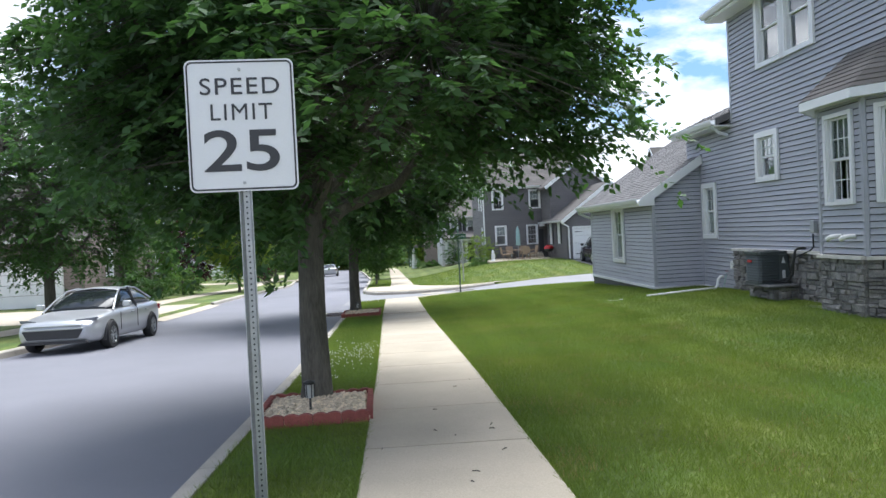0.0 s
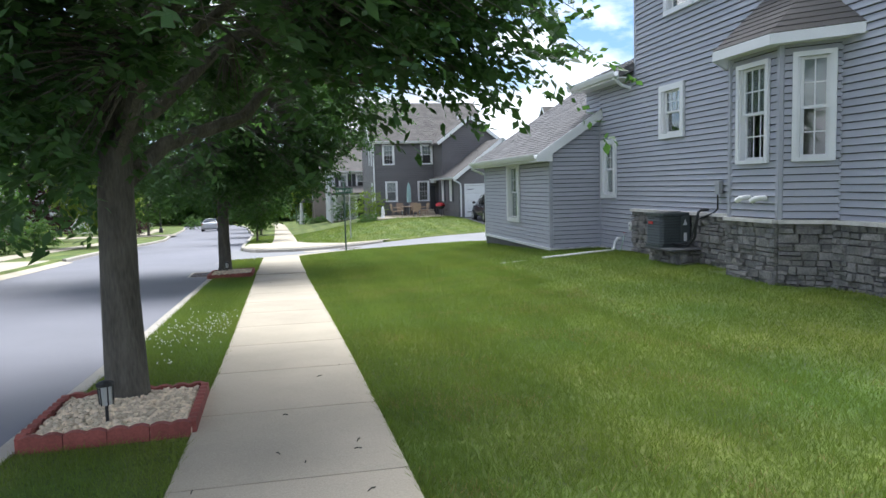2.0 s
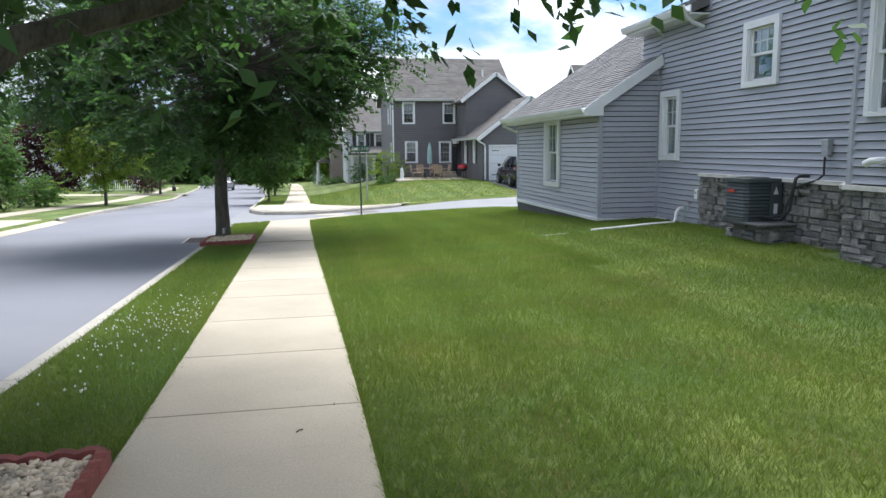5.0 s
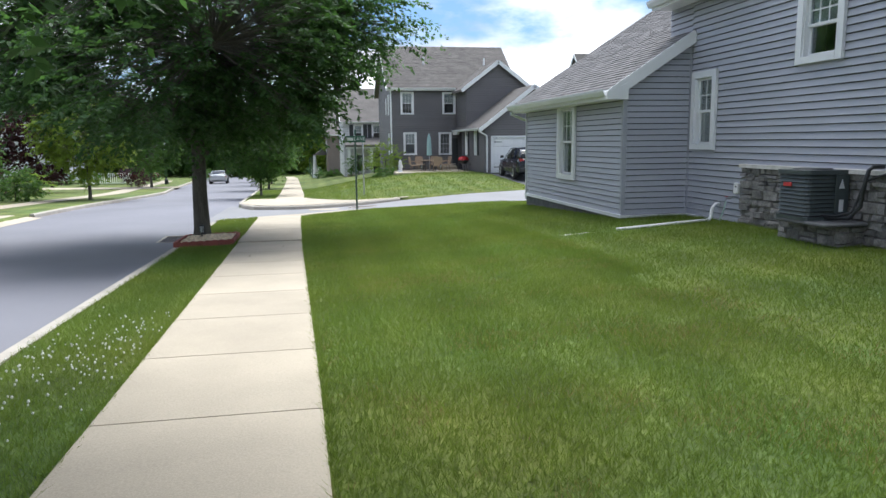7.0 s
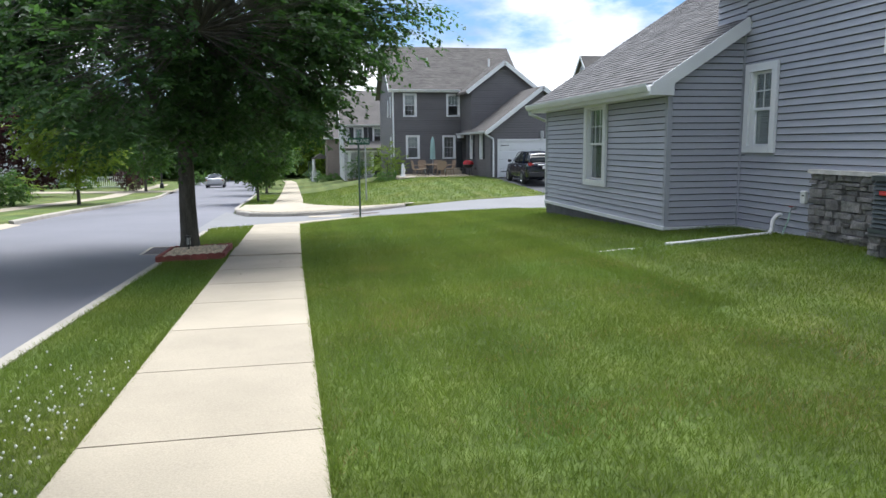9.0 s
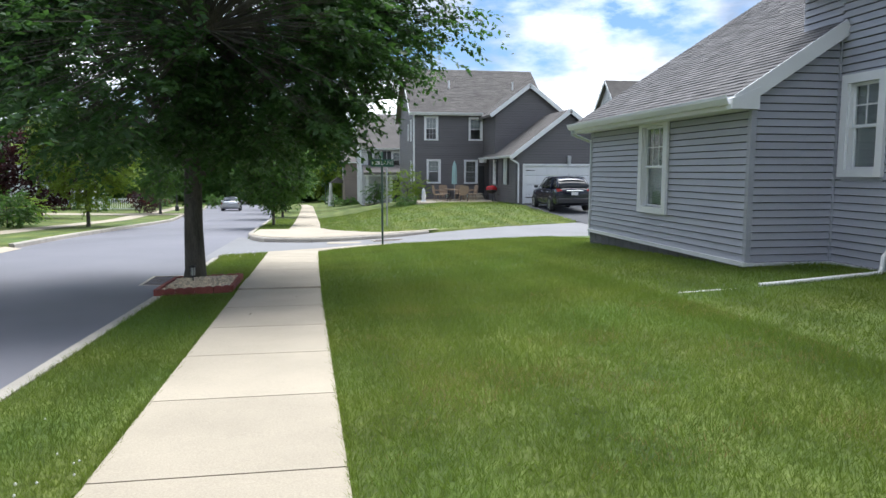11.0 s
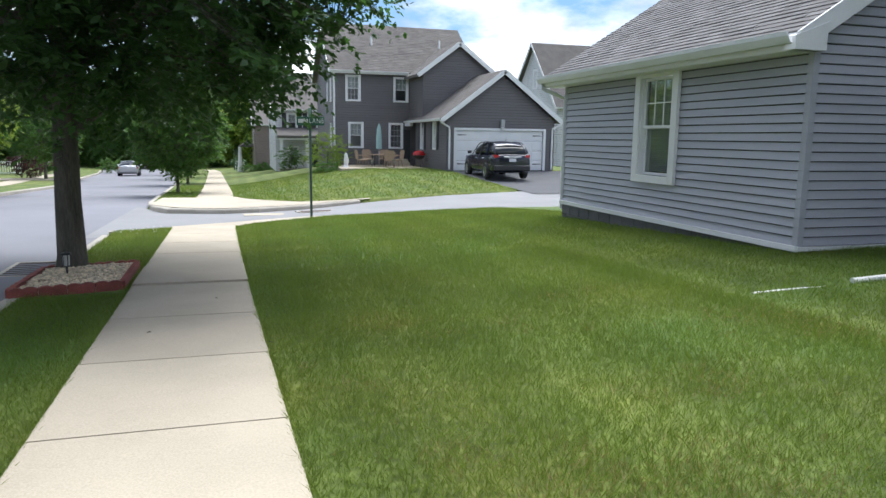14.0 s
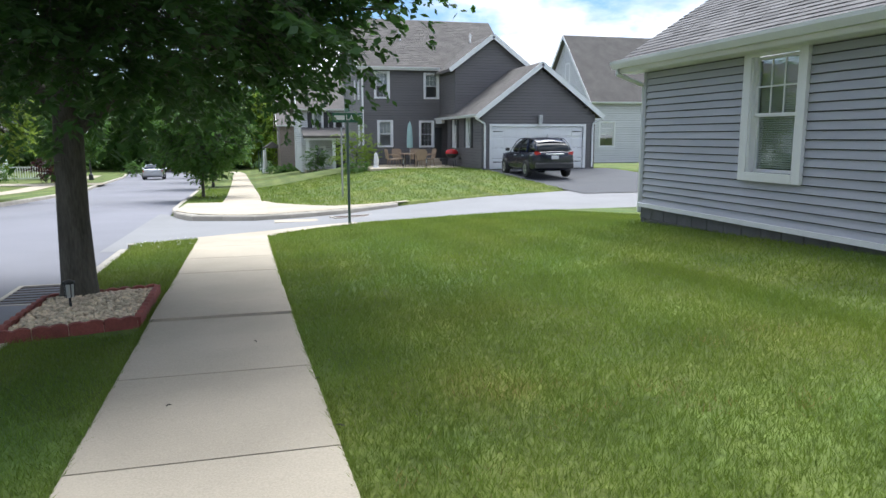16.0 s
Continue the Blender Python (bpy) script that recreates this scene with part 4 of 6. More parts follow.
# middle gable wing
WG = simple_gable(0, 4.3, 4.8, 0.76)
wall(dark, "wing_wall", (11.4, 53.6, 0), EAST, S, 4.3, 1.5, 4.8, (), DARKSIDING, ST, top=WG, single=True)
wall(dark, "wing_side", (11.4, 57, 0), S, WEST, 3.4, 1.9, 4.8, (), DARKSIDING, ST, single=True)
WP = 4.8 + 0.76 * 2.15
roof(dark, "wing_roof", (11.05, 53.3, 4.62), (11.05, 60.5, 4.62), (13.55, 60.5, WP + 0.1), (13.55, 53.3, WP + 0.1), SHINGLE_B, 0.14, 12)
roof(dark, "wing_roof", (16.05, 53.3, 4.62), (16.05, 60.5, 4.62), (13.55, 60.5, WP + 0.1), (13.55, 53.3, WP + 0.1), SHINGLE_B, 0.14)
trim_bar(dark, "rake_board", (11.0, 53.28, 4.5), (13.56, 53.28, WP + 0.0), (0.03, 0.24))
trim_bar(dark, "rake_board", (16.1, 53.28, 4.5), (13.54, 53.28, WP + 0.0), (0.03, 0.24))
# garage
GX0, GX1, GY = 11.5, 17.75, 49.0
GT = simple_gable(0, GX1 - GX0, 2.0, 0.74)
wall(dark, "garage_wall", (GX0, GY, 0), EAST, S, GX1 - GX0, -0.85, 2.0, [(0.52, 5.62, -0.9, 1.38)], DARKSIDING, ST, top=GT, single=True)
sw = [(51.62, 0.26, 0.8, 1.56), (54.35, 0.22, 0.8, 1.58)]
wall(dark, "garage_side", (GX0, 55.6, 0), S, WEST, 6.6, -0.9, 2.0, [hole(55.6 - y, w, z, h) for y, z, w, h in sw], DARKSIDING, ST, single=True)
for y, z, w, h in sw:
    window(dark, (GX0 - 0.02, y, z), S, WEST, w, h, (2, 2), "half", 0.08)
    for a in (y + 0.36, y - w):
        t = Shape()
        t.box(GX0 - 0.06, GX0 - 0.02, a - 0.36, a, z, z + h, 0.005)
        for k in range(14):
            t.box(GX0 - 0.075, GX0 - 0.055, a - 0.32, a - 0.04, z + 0.08 + k * h * 0.065, z + 0.12 + k * h * 0.065)
        part("shutter", t, SHUTTER, dark, "dark louvred shutter")
wall(dark, "garage_east", (GX1, GY, 0), NORTH, EAST, 8.0, -0.9, 2.0, (), DARKSIDING, ST, single=True)
wall(dark, "porch_wall", (GX0, 55.6, 0), EAST, NORTH, 0.6, -0.9, 2.0, (), DARKSIDING, ST, single=True)
GP = 2.02 + 0.74 * (3.125 + 0.35)
gm = (GX0 + GX1) / 2
roof(dark, "garage_roof", (GX0 - 0.35, GY - 0.3, 1.95), (GX0 - 0.35, 57.0, 1.95), (gm, 57.0, GP), (gm, GY - 0.3, GP), SHINGLE_B, 0.14, 22)
roof(dark, "garage_roof", (GX1 + 0.35, GY - 0.3, 1.95), (GX1 + 0.35, 57.0, 1.95), (gm, 57.0, GP), (gm, GY - 0.3, GP), SHINGLE_B, 0.14)
trim_bar(dark, "rake_board", (GX0 - 0.38, GY - 0.32, 1.82), (gm + 0.02, GY - 0.32, GP - 0.1), (0.03, 0.24))
trim_bar(dark, "rake_board", (GX1 + 0.38, GY - 0.32, 1.82), (gm - 0.02, GY - 0.32, GP - 0.1), (0.03, 0.24))
gutter(dark, (GX0 - 0.36, GY - 0.3, 1.95), (GX0 - 0.36, 57, 1.95), WEST)
trim_bar(dark, "porch_beam", (GX0 - 0.3, 55.6, 1.75), (GX0 - 0.3, 57, 1.75), (0.2, 0.25))
for x, sgn in ((GX0, -1), (GX1, 1)):
    part("downspout", Shape().tube([(x + sgn * 0.4, GY - 0.2, 1.85), (x + sgn * 0.36, GY - 0.16, 1.75), (x - sgn * 0.12, GY - 0.07, 1.5), (x - sgn * 0.14, GY - 0.07, 1.3), (x - sgn * 0.14, GY - 0.07, -0.75)], 0.05, 8), WHITE, dark)
door = part("garage_door", Shape().box(GX0 + 0.4, GX0 + 0.54, GY - 0.05, GY + 0.05, -0.8, 1.48).box(GX0 + 5.6, GX0 + 5.74, GY - 0.05, GY + 0.05, -0.8, 1.48).box(GX0 + 0.54, GX0 + 5.6, GY - 0.05, GY + 0.05, 1.36, 1.48), WHITE, dark, "white sectional garage door with black strap hinges")
for k in range(4):
    t = Shape()
    z = -0.8 + k * 0.54
    t.box(GX0 + 0.55, GX0 + 5.59, GY + 0.06, GY + 0.1, z, z + 0.53, 0.008)
    for c in range(8):
        t.box(GX0 + 0.62 + c * 0.62, GX0 + 1.17 + c * 0.62, GY + 0.045, GY + 0.062, z + 0.07, z + 0.46, 0.006)
    part("panel", t, WHITE, door)
for x in (GX0 + 0.62, GX0 + 5.0):
    for z in (-0.45, 1.1):
        part("strap_hinge", Shape().prism([(0, -0.03), (0.5, -0.015), (0.52, 0), (0.5, 0.015), (0, 0.03)], (x, GY + 0.035, z), EAST, (0, 0, 1), (0, 0.012, 0)), BLACKMETAL, door)
wl_ = part("wall_lantern", Shape().box(gm - 0.11, gm + 0.11, GY - 0.22, GY - 0.02, 1.55, 1.95, 0.03), GALV, dark, "grey wall lantern")
part("shade", Shape().box(gm - 0.09, gm + 0.09, GY - 0.2, GY - 0.04, 1.45, 1.55, 0.02), LENS, wl_)
# Dark panel added for the shade in the roofed porch recess.
part("recess_shade_panel", Shape().box(11.05, 11.45, 56.9, 56.98, -0.75, 1.4, 0.01), SHUTTER, dark)

patio = part("patio", Shape().box(6.3, 11.3, 52.0, 56.9, -1.3, -0.82, 0.02), CONCRETE)
tagged(patio, "pale concrete patio behind the charcoal house", "patio", kind="structure")


def patio_chair():
    c = thing("patio_chair", 0, 0, 0, "tan wicker patio armchair at the round table", "chair", group="chairs round the patio table")
    part("seat", Shape().box(-0.27, 0.27, -0.27, 0.27, 0.36, 0.44, 0.02), WICKER, c)
    t = Shape()
    t.prism([(-0.26, 0.44), (0.26, 0.44), (0.30, 0.85), (0.22, 0.98), (-0.22, 0.98), (-0.30, 0.85)], (0, 0.24, 0), EAST, (0, 0.16, 1), (0, 0.05, 0))
    part("backrest", t, WICKER, c)
    for s in (-1, 1):
        part("armrest", Shape().tube([(s * 0.29, 0.3, 0.68), (s * 0.31, 0, 0.66), (s * 0.29, -0.26, 0.6)], 0.03, 6), WICKER, c)
        for e in (-1, 1):
            part("leg", Shape().tube([(s * 0.25, e * 0.24, 0.38), (s * 0.29, e * 0.29, 0)], [0.025, 0.018], 6), WICKER, c)
    return c


TX, TY, TZ = 8.9, 54.3, -0.82
chair = patio_chair()
chair.matrix_world = pose(TX - 1.0, TY - 0.1, TZ, 0, 0, 95)
for dx, dy, r in ((-0.45, 0.95, 10), (0.4, -1.0, 175), (1.1, 0.2, -80), (0.5, 1.0, -15)):
    copy_thing(chair, pose(TX + dx, TY + dy, TZ, 0, 0, r))
table = thing("patio_table", TX, TY, TZ, "round patio table with a closed parasol through it", "table")
t = Shape()
t.tube([(0, 0, 0.69), (0, 0, 0.73)], [0.6, 0.62], 24)
part("tabletop", t, WICKER, table)
for k in range(4):
    a = math.pi / 4 + k * math.pi / 2
    part("leg", Shape().tube([(0.45 * math.cos(a), 0.45 * math.sin(a), 0.7), (0.5 * math.cos(a), 0.5 * math.sin(a), 0)], 0.025, 6), BLACKMETAL, table)
par = thing("parasol", TX, TY, TZ, "closed pale teal parasol standing in the patio table", "parasol")
part("pole", Shape().tube([(0, 0, 0), (0, 0, 2.55)], 0.022, 8), GALV, par)
t = Shape()
for k in range(8):
    a = k * math.pi / 4
    c, s = math.cos(a), math.sin(a)
    t.tube([(c * 0.02, s * 0.02, 2.5), (c * 0.07, s * 0.07, 2.2), (c * 0.10, s * 0.10, 1.6), (c * 0.13, s * 0.13, 1.05)], [0.02, 0.06, 0.07, 0.05], 7)
part("canopy", t, TEAL, par, smooth=True)
grill = thing("grill", 11.0, 52.9, -0.82, "red kettle grill on a black frame beside the garage", "grill")
part("lid", Shape().tube([(0, 0, 0.72), (0, 0, 0.82), (0, 0, 0.95), (0, 0, 1.0)], [0.36, 0.36, 0.27, 0.08], 18), GRILLRED, grill, smooth=True)
part("bowl", Shape().tube([(0, 0, 0.48), (0, 0, 0.58), (0, 0, 0.71)], [0.12, 0.3, 0.36], 18), PLASTIC, grill, smooth=True)
for a in (0.5, 2.6, 4.7):
    part("leg", Shape().tube([(0.22 * math.cos(a), 0.22 * math.sin(a), 0.55), (0.36 * math.cos(a), 0.36 * math.sin(a), 0)], 0.016, 6), BLACKMETAL, grill)
for s in (-1, 1):
    part("side_shelf", Shape().box(s * 0.38 - (0.34 if s < 0 else 0), s * 0.38 + (0.34 if s > 0 else 0), -0.2, 0.2, 0.42, 0.46, 0.008), PLASTIC, grill)
steps = part("door_steps", Shape().box(9.9, 11.2, 55.9, 56.9, -0.82, -0.62, 0.01).box(10.2, 11.2, 56.3, 56.9, -0.62, -0.44, 0.01), CONCRETE)
tagged(steps, "two grey concrete steps up to the porch recess", "steps")


def path_lamp(x, y, z, label, h=0.42):
    p = thing("path_lamp", x, y, z, label, "lamp", group="garden lamps")
    part("stake", Shape().tube([(0, 0, -0.05), (0, 0, h * 0.55)], 0.012, 8), BLACKMETAL, p)
    part("lens", Shape().tube([(0, 0, h * 0.52), (0, 0, h * 0.92)], [0.04, 0.045], 6), LENS, p)
    cage = part("cap", Shape().tube([(0, 0, h * 0.9), (0, 0, h * 0.96), (0, 0, h)], [0.062, 0.062, 0.02], 6), BLACKMETAL, p)
    for k in range(6):
        a = k * math.pi / 3
        part("bar", Shape().tube([(0.045 * math.cos(a), 0.045 * math.sin(a), h * 0.52), (0.052 * math.cos(a), 0.052 * math.sin(a), h * 0.92)], 0.005, 4), BLACKMETAL, p)
    return p


for x in (7.9, 9.15):
    path_lamp(x, 51.3, float(land(x, 51.3)), "black garden lamp at the patio edge", 0.55)
st = thing("garden_statue", 6.75, 53.2, float(land(6.75, 53.2)), "small white garden statue beside the shrub", "statue")
st_me = Shape().tube([(0, 0, 0), (0, 0, 0.2), (0, 0, 0.24), (0.02, 0, 0.5), (0, 0, 0.75), (0, 0, 0.82), (0, 0, 0.95)], [0.2, 0.16, 0.12, 0.15, 0.1, 0.1, 0.03], 10)
part("figure", st_me, WHITE, st, smooth=True)


# ---- other houses ----
def plain_house(x0, x1, y0, y1, zb, eave, ridge, along_x, siding, roofing, wins, label, turned=None):
    """A house with lap siding, gables, roof and windows (face, offset, z, w, h)."""
    h = thing("house", 0, 0, 0, label, "house")
    faces = {"s": ((x0, y0, 0), EAST, S, x1 - x0), "n": ((x0, y1, 0), EAST, NORTH, x1 - x0), "w": ((x0, y0, 0), NORTH, WEST, y1 - y0), "e": ((x1, y0, 0), NORTH, EAST, y1 - y0)}
    for f, (o, u, n, L) in faces.items():
        gable = f in ("w", "e") if along_x else f in ("s", "n")
        hs = [hole(a, w, z, hh) for g, a, z, w, hh in wins if g == f and z + hh < eave]
        wall(h, "wall", o, u, n, L, zb, eave, hs, siding, 0.18, top=simple_gable(0, L, eave, (ridge - eave) / (L / 2)) if gable else None, single=True)
        for g, a, z, w, hh in wins:
            if g == f:
                window(h, Vector(o) + Vector(u) * a + Vector(n) * -0.02 + Vector((0, 0, z)), u, n, w, hh, (2, 2), "half", 0.1)
    r = 0.35
    if along_x:
        m = (y0 + y1) / 2
        for yy, sg in ((y0 - r, 1), (y1 + r, -1)):
            roof(h, "roof", (x0 - r, yy, eave - 0.05), (x1 + r, yy, eave - 0.05), (x1 + r, m, ridge + 0.15), (x0 - r, m, ridge + 0.15), roofing, 0.14)
            trim_bar(h, "rake_board", (x0 - r - 0.01, yy, eave - 0.14), (x0 - r - 0.01, m, ridge + 0.05), (0.03, 0.2))
        gutter(h, (x0 - r, y0 - r, eave - 0.05), (x1 + r, y0 - r, eave - 0.05), S)
    else:
        m = (x0 + x1) / 2
        for xx in (x0 - r, x1 + r):
            roof(h, "roof", (xx, y0 - r, eave - 0.05), (xx, y1 + r, eave - 0.05), (m, y1 + r, ridge + 0.15), (m, y0 - r, ridge + 0.15), roofing, 0.14)
            trim_bar(h, "rake_board", (xx, y0 - r - 0.01, eave - 0.14), (m, y0 - r - 0.01, ridge + 0.05), (0.03, 0.2))
    part("interior", Shape().box(x0 + 0.3, x1 - 0.3, y0 + 2.5, y0 + 2.6, zb, eave - 0.1).box(x0 + 2.5, x0 + 2.6, y0 + 0.3, y1 - 0.3, zb, eave - 0.1), INSIDE, h)
    return h


pale = plain_house(25.6, 37, 65, 75, -1.2, 3.5, 8.9, True, PALESIDING, SHINGLE_B, [("s", 0.6, -0.0, 1.4, 2.0), ("w", 4.2, 5.2, 0.9, 1.6), ("w", 4.2, 0.4, 0.9, 1.6)], "pale grey sided house with steep gable and grey roof")
part("foundation", Shape().box(25.65, 37, 64.94, 65.1, -2.2, -1.2), BLOCK, pale)
part("vent_pipe", Shape().tube([(29, 67, 5.3), (29, 67, 6.1)], 0.08, 8), WHITE, pale)
bl = plain_house(4.0, 13, 73, 83, -2.0, 3.1, 6.3, True, PALESIDING, SHINGLE_B, [("s", 0.9, 1.3, 0.9, 1.5), ("s", 2.6, 1.3, 0.9, 1.5), ("s", 1.0, -1.6, 0.9, 1.7), ("w", 2, 1.2, 0.9, 1.5), ("w", 5, -1.4, 0.9, 1.5)], "blue grey house with a white-columned front porch")
part("porch_floor", Shape().box(4.2, 9, 71.2, 73, -2.1, -1.75, 0.02), CONCRETE, bl)
roof(bl, "porch_roof", (4.0, 70.9, 0.95), (9.2, 70.9, 0.95), (9.2, 73.0, 1.6), (4.0, 73.0, 1.6), SHINGLE_B, 0.2)
trim_bar(bl, "porch_beam", (4.1, 71.1, 0.72), (9.1, 71.1, 0.72), (0.2, 0.25))
for x in (4.35, 6.4, 8.6):
    part("column", Shape().box(x - 0.12, x + 0.12, 71.2, 71.44, -1.75, 0.65, 0.02), WHITE, bl)
for x in (4.9 - 0.38, 4.9 + 0.9, 6.6 - 0.38, 6.6 + 0.9):
    part("shutter", Shape().box(x, x + 0.36, 72.93, 72.97, 1.3, 2.8, 0.01), SHUTTER, bl)
part("front_door", Shape().box(6.6, 7.5, 72.93, 72.98, -1.7, 0.3, 0.01), SHUTTER, bl)
tan = plain_house(2.9, 12, 90, 100, -2.6, 2.1, 5.2, True, TANSIDING, SHINGLE_B, [("w", 6, 0, 1, 1.5)], "taupe sided house further down the street")
part("porch_roof", Shape().prism([(0, 0), (2.2, 0), (1.1, 0.7)], (1.2, 97, -0.4), EAST, (0, 0, 1), (0, 3, 0)), SHINGLE_B, tan)
for y in (97.2, 99.8):
    part("column", Shape().tube([(1.4, y, -3.2), (1.4, y, -1.9), (1.4, y, -0.4)], [0.35, 0.22, 0.16], 8), WHITE, tan)
fence = thing("picket_fence", 0.9, 112, float(land(0.9, 112)), "short white picket fence beside the sidewalk", "fence")
for k in range(12):
    part("picket", Shape().prism([(0, 0), (0.1, 0), (0.1, 1.0), (0.05, 1.1), (0, 1.0)], (k * 0.12, k * 0.5, 0), EAST, (0, 0, 1), (0, 0.03, 0)), WHITE, fence)
for z in (0.3, 0.8):
    part("rail", Shape().tube([(0, 0.05, z), (1.4, 5.6, z)], 0.04, 4), WHITE, fence)

gar = plain_house(-29.6, -15.9, 36, 46, -1.5, 2.2, 5.4, True, TANSIDING, SHINGLE_B, [("e", 2.5, 0.0, 1.0, 1.6)], "brown house opposite with a white garage door")
gd = part("garage_door", Shape().box(-23.20, -17.00, 35.9, 35.97, -1.2, -1.1).box(-23.30, -23.15, 35.88, 35.98, -1.2, 1.15).box(-17.05, -16.90, 35.88, 35.98, -1.2, 1.15).box(-23.15, -17.05, 35.88, 35.98, 1.05, 1.15), WHITE, gar, "white garage door")
for k in range(4):
    part("panel", Shape().box(-23.14, -17.06, 35.92, 35.97, -1.1 + k * 0.53, -0.59 + k * 0.53, 0.01), WHITE, gd)
plain_house(-45, -30, 66, 76, -1.9, 3.2, 7.2, True, PALESIDING, SHINGLE_B, [("e", 3, 0.3, 1.0, 1.6), ("s", 12.5, 0.3, 1.0, 1.6), ("e", 3, -1.4, 1, 1.5)], "pale house with a grey roof across the street")
gab = plain_house(-31, -24.5, 88, 97, -2.6, 1.6, 5.6, False, PALESIDING, SHINGLE_B, [("s", 2.5, -1.6, 1.2, 1.6), ("e", 3, -1.6, 1.0, 1.5)], "pale house with a white-trimmed front gable")
rail = thing("porch_railing", -22.5, 84, float(land(-22.5, 84)), "white porch railing before the pale house", "railing")
for k in range(26):
    part("baluster", Shape().box(k * 0.2, k * 0.2 + 0.06, 0, 0.05, 0.15, 1.1), WHITE, rail)
for z in (0.12, 1.1):
    part("rail", Shape().box(0, 5.1, -0.02, 0.07, z, z + 0.08), WHITE, rail)


# ---- trees and shrubs ----
def leaf_cloud(rng, centres, dirs, per, length, size, droop, flat=0.5):
    """Sprays of leaves along drooping twigs: returns vertices and quads, and the twigs' ends."""
    n = len(centres)
    t = rng.random((n, per))
    side = rng.choice([-1.0, 1.0], (n, per))
    d = dirs / np.linalg.norm(dirs, axis=1, keepdims=True)
    lat = np.cross(d, [0, 0, 1.0])
    lat /= np.linalg.norm(lat, axis=1, keepdims=True) + 1e-6
    L = length * (0.6 + 0.8 * rng.random(n))
    p = centres[:, None, :] + d[:, None, :] * (t * L[:, None])[..., None]
    p[..., 2] -= droop * (t * L[:, None]) ** 2
    p += rng.normal(0, 0.03 * length, p.shape)
    a = d[:, None, :] * 0.6 + lat[:, None, :] * side[..., None] + rng.normal(0, 0.35, p.shape)
    a[..., 2] -= 0.35
    a /= np.linalg.norm(a, axis=-1, keepdims=True)
    up = np.array([0, 0, 1.0]) + rng.normal(0, flat, p.shape)
    b = np.cross(a, up)
    b /= np.linalg.norm(b, axis=-1, keepdims=True) + 1e-6
    s = size * (0.65 + 0.7 * rng.random((n, per)))[..., None]
    nrm = np.cross(b, a)
    v = np.stack([p, p + a * s * 0.45 + b * s * 0.24 + nrm * s * 0.05, p + a * s, p + a * s * 0.45 - b * s * 0.24 + nrm * s * 0.05], -2).reshape(-1, 3)
    return v, np.arange(len(v))


def limb_path(a, b, sag, rng, n=6):
    a, b = Vector(a), Vector(b)
    k = (b - a).length
    out = []
    for i in range(n + 1):
        f = i / n
        p = a.lerp(b, f)
        p.z += sag * k * math.sin(math.pi * f)
        if 0 < i < n:
            p += Vector(rng.normal(0, 0.02 * k, 3))
        out.append(p)
    return out


